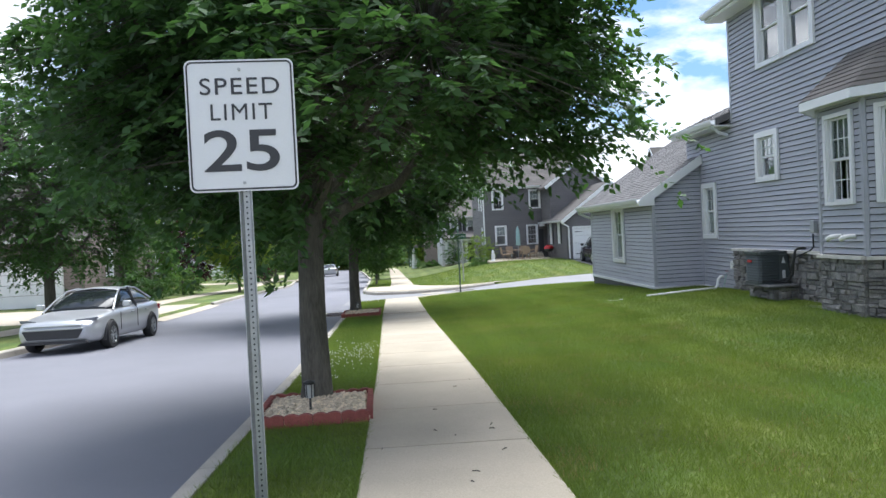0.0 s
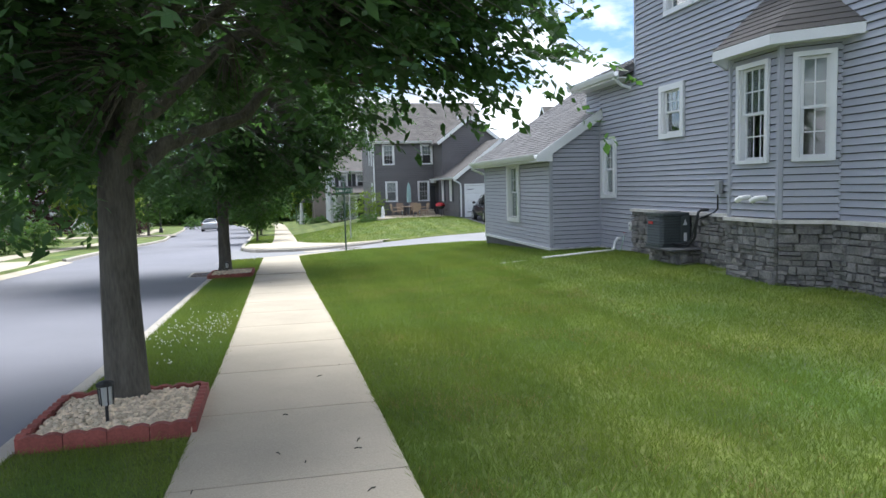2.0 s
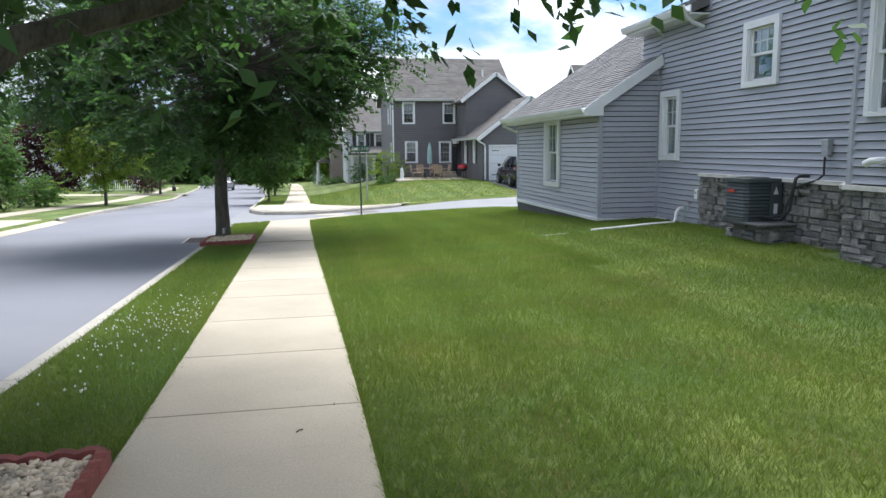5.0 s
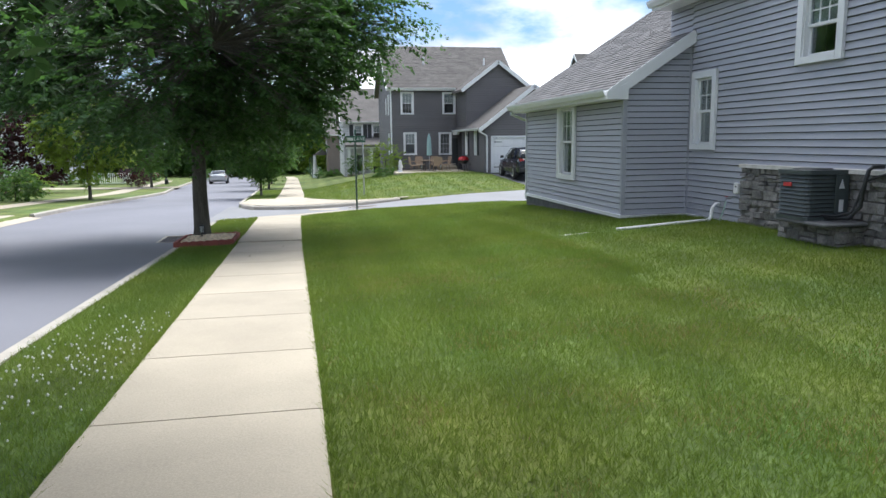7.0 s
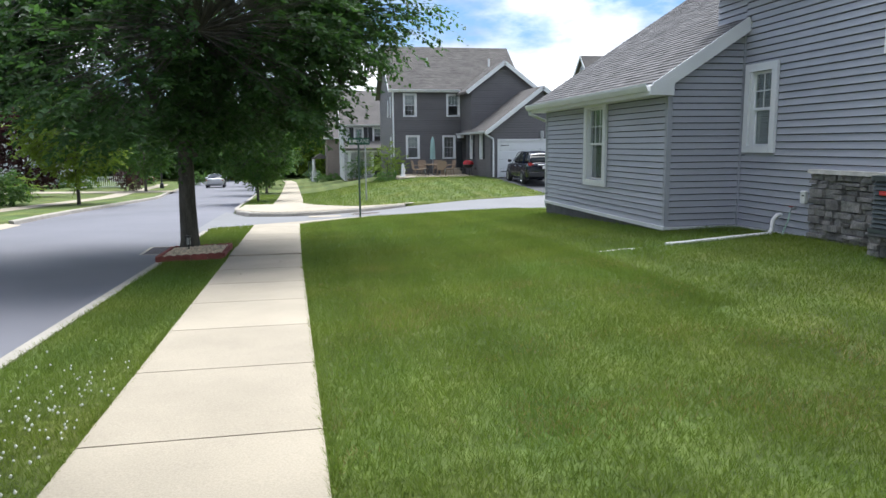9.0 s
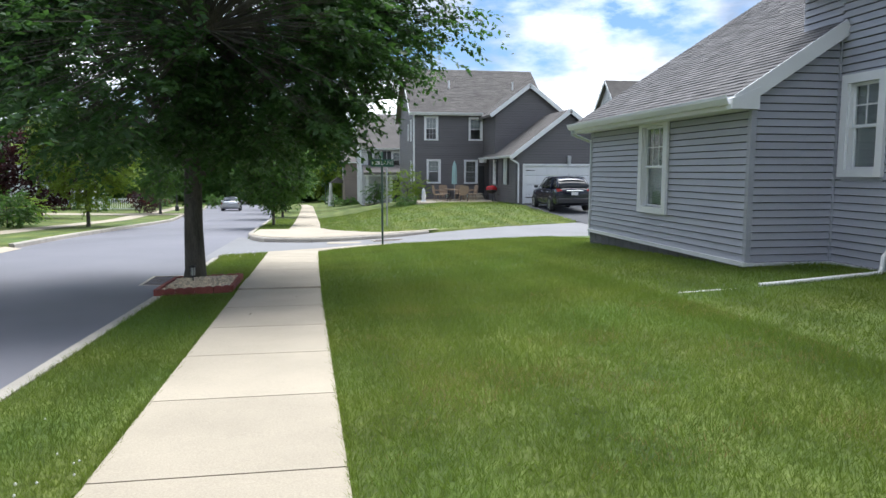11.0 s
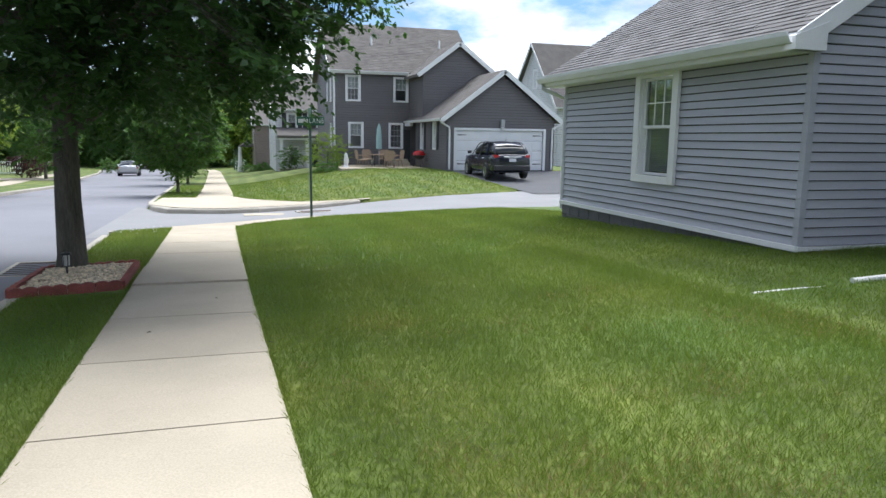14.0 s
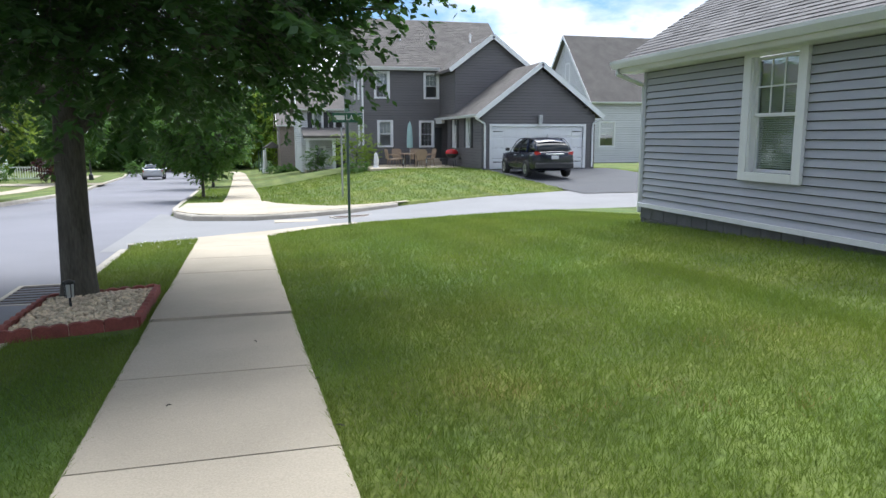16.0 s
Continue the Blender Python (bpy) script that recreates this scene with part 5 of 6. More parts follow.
def tree(name, x, y, seed, label, trunk=(0.17, 1.9), centre=(0, 0, 4.0), radii=(4, 4, 2.6), sprays=1500, per=26, length=0.7, size=0.11, leaf=LEAF, under=None, keep=None, limbs=9, group="", lump=0.55, shell=0.45, detail=True, z=None):
    rng = np.random.default_rng(seed)
    z0 = float(land(x, y)) if z is None else z
    top = thing(name, x, y, z0, label, "tree" if "shrub" not in name else "shrub", group=group)
    c, r = np.array(centre, float), np.array(radii, float)
    fork = trunk[1]
    pts = [(0, 0, -0.1), (0, 0, 0.05), (0.01, 0, 0.25), (0.0, 0.02, fork * 0.55), (0.02, 0, fork), (c[0] * 0.4, c[1] * 0.4, c[2] + r[2] * 0.45)]
    rr = [trunk[0] * 1.25, trunk[0] * 1.15, trunk[0], trunk[0] * 0.88, trunk[0] * 0.82, trunk[0] * 0.12]
    t = Shape()
    t.tube(pts, rr, 14)
    part("trunk", t, BARK, top, smooth=True)
    ends = []
    for i in range(limbs):
        a = i * 2.4 + rng.random() * 0.6
        f = 0.1 + 0.8 * i / limbs
        st_z = fork * (0.92 + 0.0 * f) + f * (c[2] - fork) * 0.8
        e = c + r * np.array([math.cos(a) * (0.85 - 0.35 * f), math.sin(a) * (0.85 - 0.35 * f), -0.35 + 1.0 * f])
        p = limb_path((c[0] * 0.2 * f, c[1] * 0.2 * f, st_z), e, 0.08, rng)
        s = Shape()
        s.tube(p, list(np.linspace(trunk[0] * (0.5 - 0.25 * f), 0.012, len(p))), 7)
        part("limb", s, BARK, top, smooth=True)
        ends += p[2:]
    # sprays inside an uneven crown
    cs, ds, tries = [], [], 0
    while len(cs) < sprays and tries < sprays * 12:
        tries += 1
        d = rng.normal(size=3)
        d /= np.linalg.norm(d)
        rad = (shell + (1 - shell) * rng.random()) ** 0.7
        wob = 1 + lump * 0.5 * noise.noise(Vector(d * 2.3) + Vector((seed, 0, 0)))
        p = c + r * d * rad * wob
        if noise.noise(Vector(p / (0.33 * r.mean())) + Vector((0, seed, 0))) < -0.17:
            continue
        if under is not None and p[2] < under(p[0], p[1]):
            continue
        if keep is not None and not keep(p[0] + x, p[1] + y, p[2] + z0):
            continue
        cs.append(p)
        o = d * np.array([1, 1, 0.35]) + rng.normal(0, 0.35, 3)
        ds.append(o)
    cs, ds = np.array(cs), np.array(ds)
    v, f = leaf_cloud(rng, cs, ds, per, length, size, 0.35 / length * 0.6)
    crown = bulk("crown", v, f, 4, leaf, top)
    if detail:
        E = np.array([list(p) for p in ends])
        near = ((cs[:, None, :] - E[None]) ** 2).sum(-1).argmin(1)
        A, Bq = E[near], cs + ds / np.linalg.norm(ds, axis=1, keepdims=True) * length * 0.5
        up = np.cross(Bq - A, rng.normal(size=A.shape))
        up /= np.linalg.norm(up, axis=1, keepdims=True) + 1e-6
        w2 = np.cross(Bq - A, up)
        w2 /= np.linalg.norm(w2, axis=1, keepdims=True) + 1e-6
        M = (A + Bq) / 2
        M[:, 2] += 0.06
        q = 0.007
        ring = lambda P, k: [P + up * k, P - up * k * 0.5 + w2 * k * 0.87, P - up * k * 0.5 - w2 * k * 0.87]
        V = np.stack(ring(A, q * 1.5) + ring(M, q) + ring(Bq, q * 0.4), 1)
        i0 = np.arange(len(A))[:, None] * 9
        fl = []
        for b0 in (0, 3):
            for k in range(3):
                fl.append(np.stack([i0[:, 0] + b0 + k, i0[:, 0] + b0 + (k + 1) % 3, i0[:, 0] + b0 + 3 + (k + 1) % 3, i0[:, 0] + b0 + 3 + k], 1))
        tw = bulk("fine_twig_growth", V.reshape(-1, 3), np.concatenate(fl).ravel(), 4, BARK, top)
        tw["kind"] = "stuff"
    return top


def clear_path(X, Y, Z):
    return not (abs(X - 0.3) < 1.2 and 4.5 < Y < 12 and Z < float(base(Y)) + 2.7)


tree("street_tree", -1.03, 7.75, 5, "mature street tree with ridged grey bark and a dark dense crown", (0.165, 1.75), (0.45, 0.7, 3.7), (3.1, 3.1, 2.5), 5000, 28, 0.65, 0.105,
     under=lambda a, b: 2.08 + 0.7 * max(0, -a - 0.9) + 0.16 * max(0, a - 1.5) + 0.30 * max(0, b - 0.3) + 0.12 * max(0, a) + (0.5 if b > 0.3 and a > 0.8 else 0), keep=clear_path, group="street trees", lump=1.0)
tree("street_tree", -1.66, 23.05, 8, "mature street tree with a dark wide crown over the sidewalk", (0.185, 1.8), (0.25, 0, 4.2), (4.3, 3.9, 3.0), 5200, 28, 0.7, 0.115,
     under=lambda a, b: 2.35 + 0.25 * max(0, -a - 1.0) + 0.2 * max(0, a - 1.0) + 0.7 * max(0, a - 2.5), keep=clear_path, group="street trees", lump=1.0)
tree("street_tree", -12.0, 24.5, 12, "broad dark green tree before the brown house", (0.2, 1.7), (0, 0, 4.6), (3.7, 3.7, 3.3), 3000, 24, 0.7, 0.14, under=lambda a, b: 2.1, group="street trees")
tree("small_street_tree", -1.85, 45.7, 21, "young bright street tree with a thin trunk", (0.07, 1.2), (0, 0, 2.75), (1.7, 1.7, 1.75), 1300, 20, 0.5, 0.14, LEAF_B, group="young street trees")
tree("small_street_tree", -2.3, 61, 22, "young street tree with a thin trunk", (0.09, 1.4), (0, 0, 3.6), (2.3, 2.3, 2.5), 950, 20, 0.6, 0.18, LEAF_B, group="young street trees", detail=False)
tree("small_street_tree", -2.9, 76, 23, "young yellow green street tree", (0.09, 1.5), (0, 0, 4.1), (2.6, 2.6, 2.8), 380, 20, 0.7, 0.2, LEAF_Y, group="young street trees", detail=False)
tree("small_street_tree", -4.2, 92, 24, "young yellow green street tree", (0.1, 1.6), (0, 0, 4.3), (2.8, 2.8, 3.0), 340, 20, 0.8, 0.24, LEAF_Y, group="young street trees", detail=False)
tree("small_street_tree", -10.9, 47, 25, "young yellow green tree on the opposite verge", (0.09, 1.6), (0, 0, 3.7), (2.4, 2.4, 2.2), 1300, 20, 0.6, 0.17, LEAF_Y, group="opposite trees")
tree("small_street_tree", -18.6, 62, 26, "purple-leaved ornamental tree before a pale house", (0.12, 1.3), (0, 0, 3.6), (2.5, 2.5, 3.0), 1000, 20, 0.6, 0.2, LEAF_P, group="opposite trees", detail=False)
tree("small_street_tree", -13.2, 73, 27, "dark green tree on the opposite verge", (0.12, 1.5), (0, 0, 4.3), (2.7, 2.7, 2.9), 800, 20, 0.7, 0.22, LEAF_B, group="opposite trees", detail=False)
tree("small_street_tree", -17.5, 90, 28, "dark green tree on the opposite verge", (0.12, 1.5), (0, 0, 4.8), (3.2, 3.2, 3.4), 400, 20, 0.8, 0.25, LEAF, group="opposite trees", detail=False)
tree("garden_tree", -25.0, 54, 29, "leafy garden tree across the street", (0.16, 1.6), (0, 0, 4.4), (3.0, 3.0, 3.2), 1000, 20, 0.8, 0.22, LEAF_B, group="opposite trees", detail=False)
tree("garden_tree", -14.5, 41, 30, "leafy garden tree beside the brown house", (0.1, 0.8), (0, 0, 2.2), (1.2, 1.2, 1.9), 420, 20, 0.6, 0.16, LEAF_B, group="opposite trees", detail=False)


def shrub(x, y, r, h, seed, leaf, label, n=160, size=0.09):
    z0 = float(land(x, y))
    t = tree("shrub", x, y, seed, label, (0.03, h * 0.3), (0, 0, h * 0.5), (r, r, h * 0.52), n, 20, 0.35, size, leaf, limbs=5, shell=0.3, detail=False, lump=0.9)
    return t


shrub(6.0, 55.6, 1.25, 2.3, 41, LEAF_Y, "loose yellow green shrub at the house corner", 240, 0.12)
shrub(5.9, 53.6, 0.75, 0.5, 42, LEAF_B, "low green ground shrub beside the patio", 90, 0.1)
shrub(4.9, 70.6, 0.8, 1.9, 43, LEAF_B, "green shrub before the porch", 120, 0.13)
shrub(2.3, 88.5, 0.9, 0.9, 44, LEAF_B, "rounded green shrub before the taupe house", 90, 0.14)
shrub(3.6, 88.8, 0.8, 0.8, 45, LEAF_B, "rounded green shrub before the taupe house", 90, 0.14)
shrub(1.3, 109, 1.2, 1.6, 46, LEAF, "dark shrub beside the fence", 90, 0.18)
shrub(-15.2, 76, 1.3, 2.3, 47, LEAF_P, "rounded purple shrub on the opposite lawn", 240, 0.13)
shrub(-17.0, 55, 1.4, 1.5, 48, LEAF_Y, "yellow green shrub across the street", 140, 0.13)
shrub(-19.0, 56.5, 1.2, 1.2, 49, LEAF_P, "low reddish shrub across the street", 120, 0.13)
for i, (sx, sy) in enumerate(((-14.6, 38.4), (-14.4, 46.5), (-15.2, 49), (-21, 60), (-22, 70), (-20, 79), (-24, 84), (-19, 100), (-12.6, 100))):
    shrub(sx, sy, 1.3, 1.7, 60 + i, LEAF_B if i % 3 else LEAF, "green garden shrub across the street", 130, 0.15)

wood = tree("far_tree", 0, 130, 71, "tall green tree of the wood at the street's end", (0.3, 3), (0, 0, 6.6), (5.2, 5.2, 6.4), 900, 18, 1.6, 0.55, LEAF_B, group="far wood", detail=False, z=-4.2, limbs=5)
wood_b = tree("far_tree", -9, 128, 72, "tall yellow green tree of the wood at the street's end", (0.3, 3), (0, 0, 5.4), (4.8, 4.8, 5.4), 800, 18, 1.5, 0.52, LEAF_Y, group="far wood", detail=False, z=-4.2, limbs=5)
wr = random.Random(5)
for i in range(44):
    a = i / 43
    X = -75 + 118 * a + wr.uniform(-2, 2)
    Y = 128 + wr.uniform(-8, 22) - 20 * max(0, a - 0.75)
    if X < -28:
        Y -= (-28 - X) * 0.9
    if X > 12:
        Y += 10
    copy_thing(wood if wr.random() < 0.62 else wood_b, pose(X, Y, float(land(X, Y)) - 0.2, 0, 0, wr.uniform(0, 360)) @ Matrix.Diagonal((1, 1, 1, 1)))


# ---- vehicles ----
def wheel(car, x, y, r, w, side):
    t = Shape()
    prof = [(-w / 2, r * 0.62), (-w / 2, r * 0.93), (-w * 0.35, r), (w * 0.35, r), (w / 2, r * 0.93), (w / 2, r * 0.62)]
    n = 24
    vs = [(x + a, y + q * math.cos(2 * math.pi * k / n), r + q * math.sin(2 * math.pi * k / n)) for k in range(n) for a, q in prof]
    fs = [(k * 6 + j, k * 6 + j + 1, ((k + 1) % n) * 6 + j + 1, ((k + 1) % n) * 6 + j) for k in range(n) for j in range(5)]
    t.add(vs, fs)
    tyre = part("wheel", t, RUBBER, car, smooth=True)
    s = Shape()
    o = x + side * w * 0.36
    s.tube([(o - side * 0.05, y, r), (o + side * 0.015, y, r)], r * 0.14, 12)
    for k in range(5):
        a = 2 * math.pi * k / 5 + 0.3
        d = Vector((0, math.cos(a), math.sin(a)))
        e = Vector((0, -math.sin(a), math.cos(a)))
        c = Vector((o, y, r))
        for sg in (-1, 1):
            s.prism([(0.1 * r, sg * 0.10 * r - 0.05 * r), (0.66 * r, sg * 0.20 * r - 0.05 * r), (0.66 * r, sg * 0.20 * r + 0.05 * r), (0.1 * r, sg * 0.10 * r + 0.05 * r)], c, d, e, (side * 0.02, 0, 0))
    rim_n = 24
    ring = [(o + a * side, y + q * r * math.cos(2 * math.pi * k / rim_n), r + q * r * math.sin(2 * math.pi * k / rim_n)) for k in range(rim_n) for a, q in ((0, 0.60), (0.02, 0.62), (0.02, 0.69), (0, 0.7))]
    s.add(ring, [(k * 4 + j, k * 4 + j + 1, ((k + 1) % rim_n) * 4 + j + 1, ((k + 1) % rim_n) * 4 + j) for k in range(rim_n) for j in range(3)])
    part("rim", s, RIM, tyre)
    part("hub_back", Shape().tube([(o - side * 0.1, y, r), (o - side * 0.07, y, r)], r * 0.66, 20), PLASTIC, tyre)


def loft(stations, ring):
    """A closed body through stations; ring(station) gives points from the underside's middle round to the top's middle (x >= 0)."""
    s = Shape()
    rings = []
    for st_ in stations:
        h = ring(st_)
        full = h + [(-p[0], p[1], p[2]) for p in h[-2:0:-1]]
        rings.append(full)
    n = len(rings[0])
    vs = [p for r in rings for p in r]
    fs = [(i * n + k, i * n + (k + 1) % n, (i + 1) * n + (k + 1) % n, (i + 1) * n + k) for i in range(len(rings) - 1) for k in range(n)]
    fs += [tuple(range(n)), tuple(range((len(rings) - 1) * n, len(rings) * n))[::-1]]
    return s.add(vs, fs)


def car(name, x, y, z, turn, paint, label, kind):
    """A car that faces local -y."""
    c = thing(name, x, y, z, label, "car", turn)
    suv = kind == "suv"
    L, Wd = (4.95, 0.97) if suv else (4.85, 0.925)
    belt, roofz = (1.08, 1.76) if suv else (0.92, 1.45)
    fy, ry_, wr_ = (-1.5, 1.5, 0.37) if suv else (-1.43, 1.40, 0.335)
    clear = 0.27 if suv else 0.2
    h = L / 2
    if suv:
        sts = [(-h, 0.42, 0.72, 0.72), (-h + 0.12, 0.30, 0.92, 0.86), (-h + 0.5, clear, 1.02, 0.94), (-1.3, clear, 1.08, Wd), (-0.85, clear, 1.10, Wd), (0, clear, 1.10, Wd), (1.2, clear, 1.12, Wd), (h - 0.5, clear, 1.14, Wd), (h - 0.12, 0.34, 1.14, 0.92), (h, 0.44, 1.05, 0.86)]
    else:
        sts = [(-h, 0.34, 0.60, 0.66), (-h + 0.10, 0.24, 0.71, 0.80), (-h + 0.45, clear, 0.80, 0.90), (-1.4, clear, 0.87, Wd), (-0.85, clear, 0.93, Wd), (0, clear, 0.94, Wd), (1.0, clear, 0.97, Wd), (1.7, clear, 0.99, Wd), (h - 0.14, 0.28, 0.98, 0.86), (h, 0.42, 0.92, 0.78)]

    def ring(q):
        yy, zb, zt, hw = q
        m = zb + (zt - zb) * 0.55
        return [(0, yy, zb), (hw * 0.75, yy, zb), (hw * 0.95, yy, zb + 0.05), (hw * 0.985, yy, zb + 0.16), (hw, yy, m), (hw * 0.975, yy, zt - 0.07), (hw * 0.9, yy, zt), (hw * 0.5, yy, zt + 0.035), (0, yy, zt + 0.045)]

    body = part("body", loft(sts, ring), paint, c, smooth=True)
    sub = body.modifiers.new("smooth", "SUBSURF")
    sub.levels = sub.render_levels = 2
    # greenhouse
    if suv:
        gs = [(-1.05, 1.06, 1.09, 0.86, 0.84), (-0.45, 1.06, 1.52, 0.90, 0.74), (-0.1, 1.06, 1.66, 0.91, 0.70), (0.8, 1.08, 1.70, 0.91, 0.70), (1.75, 1.10, 1.66, 0.9, 0.68), (2.15, 1.12, 1.5, 0.87, 0.70), (2.36, 1.12, 1.16, 0.84, 0.80)]
    else:
        gs = [(-1.08, 0.9, 0.93, 0.84, 0.82), (-0.6, 0.9, 1.18, 0.86, 0.73), (-0.15, 0.9, 1.385, 0.875, 0.64), (0.4, 0.91, 1.43, 0.875, 0.63), (1.0, 0.93, 1.39, 0.865, 0.63), (1.55, 0.95, 1.2, 0.84, 0.67), (2.05, 0.96, 1.01, 0.8, 0.76)]

    def gring(q):
        yy, zb, zt, b, t = q
        return [(0, yy, zb), (b, yy, zb), (b * 0.5 + t * 0.5 + 0.02, yy, zb * 0.5 + zt * 0.5), (t, yy, zt), (t * 0.55, yy, zt + 0.03), (0, yy, zt + 0.04)]

    glass = part("glasshouse", loft(gs, gring), CARGLASS, c, "tinted windows", smooth=True)
    sub = glass.modifiers.new("smooth", "SUBSURF")
    sub.levels = sub.render_levels = 1
    mid = gs[1:-1]
    sh = Shape()
    vs = []
    for q in mid:
        yy, zb, zt, b, t = q
        for k in (-1.03, -0.55, 0, 0.55, 1.03):
            vs.append((t * k, yy, zt + 0.02 + 0.05 * (1 - abs(k)) - (0.035 if abs(k) > 1 else 0)))
    fs = [(i * 5 + k, i * 5 + k + 1, i * 5 + k + 6, i * 5 + k + 5) for i in range(1, len(mid) - (2 if not suv else 1)) for k in range(4)]
    sh.add(vs, fs)
    rf = part("roof", sh, paint, c, smooth=True)
    so = rf.modifiers.new("thick", "SOLIDIFY")
    so.thickness = 0.03
    sub = rf.modifiers.new("smooth", "SUBSURF")
    sub.levels = sub.render_levels = 1
    for sx in (-1, 1):
        path = [(sx * (t * 0.98 + (0.015)), yy, zt + 0.012) for yy, zb, zt, b, t in gs]
        path = [(sx * gs[0][3], gs[0][0], gs[0][1])] + path[1:]
        part("pillar", Shape().tube(path, 0.022, 6), paint, c, smooth=True)
        bp = gs[3]
        part("pillar", Shape().tube([(sx * (bp[3] + 0.012), 0.35, bp[1]), (sx * (bp[4] + 0.02), 0.42, bp[2])], 0.03, 6), PLASTIC, c)
        if suv:
            part("pillar", Shape().tube([(sx * 0.91, 1.45, 1.1), (sx * 0.73, 1.3, 1.68)], 0.05, 6), paint, c)
        for yy in (fy, ry_):
            wheel(c, sx * (Wd - 0.065), yy, wr_, 0.22, sx)
            n = 20
            # Solid black half disc; its colour stands for the wheel well's shade.
            part("wheel_well_dark", Shape().prism([((wr_ + 0.03) * math.cos(math.pi * k / n), (wr_ + 0.03) * math.sin(math.pi * k / n)) for k in range(n + 1)] + [(-(wr_ + 0.03), -0.1), (wr_ + 0.03, -0.1)], (sx * (Wd - 0.28), yy, wr_), (0, 1, 0), (0, 0, 1), (sx * 0.285, 0, 0)), PLASTIC, c)
        part("mirror", Shape().box(sx * (Wd + 0.02) - (0.0 if sx > 0 else 0.2), sx * (Wd + 0.02) + (0.2 if sx > 0 else 0), -0.78, -0.66, belt + 0.04, belt + 0.19, 0.03), paint if not suv else PLASTIC, c)
        for yy in (-0.1, 0.95):
            part("door_handle", Shape().box(sx * (Wd + 0.0) - 0.02, sx * (Wd + 0.0) + 0.02, yy, yy + 0.2, belt - 0.14, belt - 0.11, 0.006), RIM if suv else paint, c)
        part("door_seam", Shape().box(sx * Wd - 0.008, sx * Wd + 0.004, 0.33, 0.342, clear + 0.2, belt - 0.04).box(sx * Wd - 0.008, sx * Wd + 0.004, -0.82, -0.808, clear + 0.2, belt - 0.08), PLASTIC, c)
        # lamps
        fz = belt - (0.22 if not suv else 0.2)
        part("headlamp", Shape().prism([(0.42, fz - 0.02), (0.84, fz + 0.04), (0.86, fz + 0.1), (0.45, fz + 0.07)], (0, -h + 0.03, 0), (sx, 0.33, 0), (0, 0, 1), (0, 0.12, 0)), LAMPCLEAR, c)
        part("tail_lamp", Shape().prism([(0.60, 0), (0.86, 0.02), (0.88, 0.16), (0.66, 0.13)], (0, h + 0.0 if not suv else h + 0.03, belt - 0.2 if not suv else belt - 0.1), (sx, -0.1, 0), (0, 0, 1), (0, -0.14, 0)), LAMPRED, c)
    g = Shape()
    for z, w in ((0.565, 0.66), (0.64, 0.62)) if not suv else ((0.7, 0.6), (0.85, 0.6)):
        g.box(-w, w, -h - 0.025, -h + 0.08, z, z + 0.035, 0.008)
    part("grille_bar", g, RIM, c)
    part("grille", Shape().prism([(-0.55, 0.36), (0.55, 0.36), (0.66, 0.56), (-0.66, 0.56)], (0, -h - 0.012, 0), (1, 0, 0), (0, 0, 1), (0, 0.1, 0)), PLASTIC, c)
    part("lower_intake", Shape().prism([(-0.78, 0.25), (0.78, 0.25), (0.70, 0.31), (-0.70, 0.31)], (0, -h + 0.0, 0), (1, 0, 0), (0, 0, 1), (0, 0.1, 0)), PLASTIC, c)
    if suv:
        part("bumper", Shape().box(-0.86, 0.86, h - 0.12, h + 0.05, 0.42, 0.66, 0.03), PLASTIC, c)
        part("chrome_strip", Shape().box(-0.42, 0.42, h + 0.0, h + 0.05, 1.0, 1.06, 0.01), RIM, c)
    part("number_plate", Shape().box(-0.16, 0.16, h - 0.02, h + 0.055, 0.78 if not suv else 0.82, 0.93 if not suv else 0.97, 0.004), SIGNWHITE, c)
    part("antenna", Shape().tube([(0, 1.4, roofz - 0.1), (0, 1.55, roofz + 0.12)], [0.02, 0.006], 6), PLASTIC, c)
    return c


def car_z(x, y):
    return float(road_z(np.array(x), np.array(y)))


sl = -math.degrees(math.atan(0.042))
sedan = car("sedan", -8.05, 18.75, car_z(-8.05, 18.75), 0, SILVER, "silver sedan parked at the far kerb", "sedan")
sedan.matrix_world = pose(-8.05, 18.75, car_z(-8.05, 18.75), sl, 0, 1)
suv = car("suv", 12.85, 45.2, -0.94, 180, NAVY, "dark navy suv parked before the garage", "suv")
suv.matrix_world = pose(12.85, 45.2, -0.93, 0, 0, 180 - 2)
far_car = car("sedan", -9.2, 88, car_z(-9.2, 88), 180, SILVER, "silver sedan further down the street", "sedan")
far_car.matrix_world = pose(-9.2, 88, car_z(-9.2, 88), -sl * 0.8, 0, 184)
red_car = car("suv", -21.5, 106, float(land(-21.5, 106)), 90, MAROON, "dark red car in a driveway across the street", "suv")


# ---- speed sign ----
def rounded(w, h, r, n=6):
    out = []
    for cx, cy, a0 in ((w / 2 - r, h / 2 - r, 0), (-w / 2 + r, h / 2 - r, 90), (-w / 2 + r, -h / 2 + r, 180), (w / 2 - r, -h / 2 + r, 270)):
        out += [(cx + r * math.cos(radians(a0 + 90 * k / n)), cy + r * math.sin(radians(a0 + 90 * k / n))) for k in range(n + 1)]
    return out


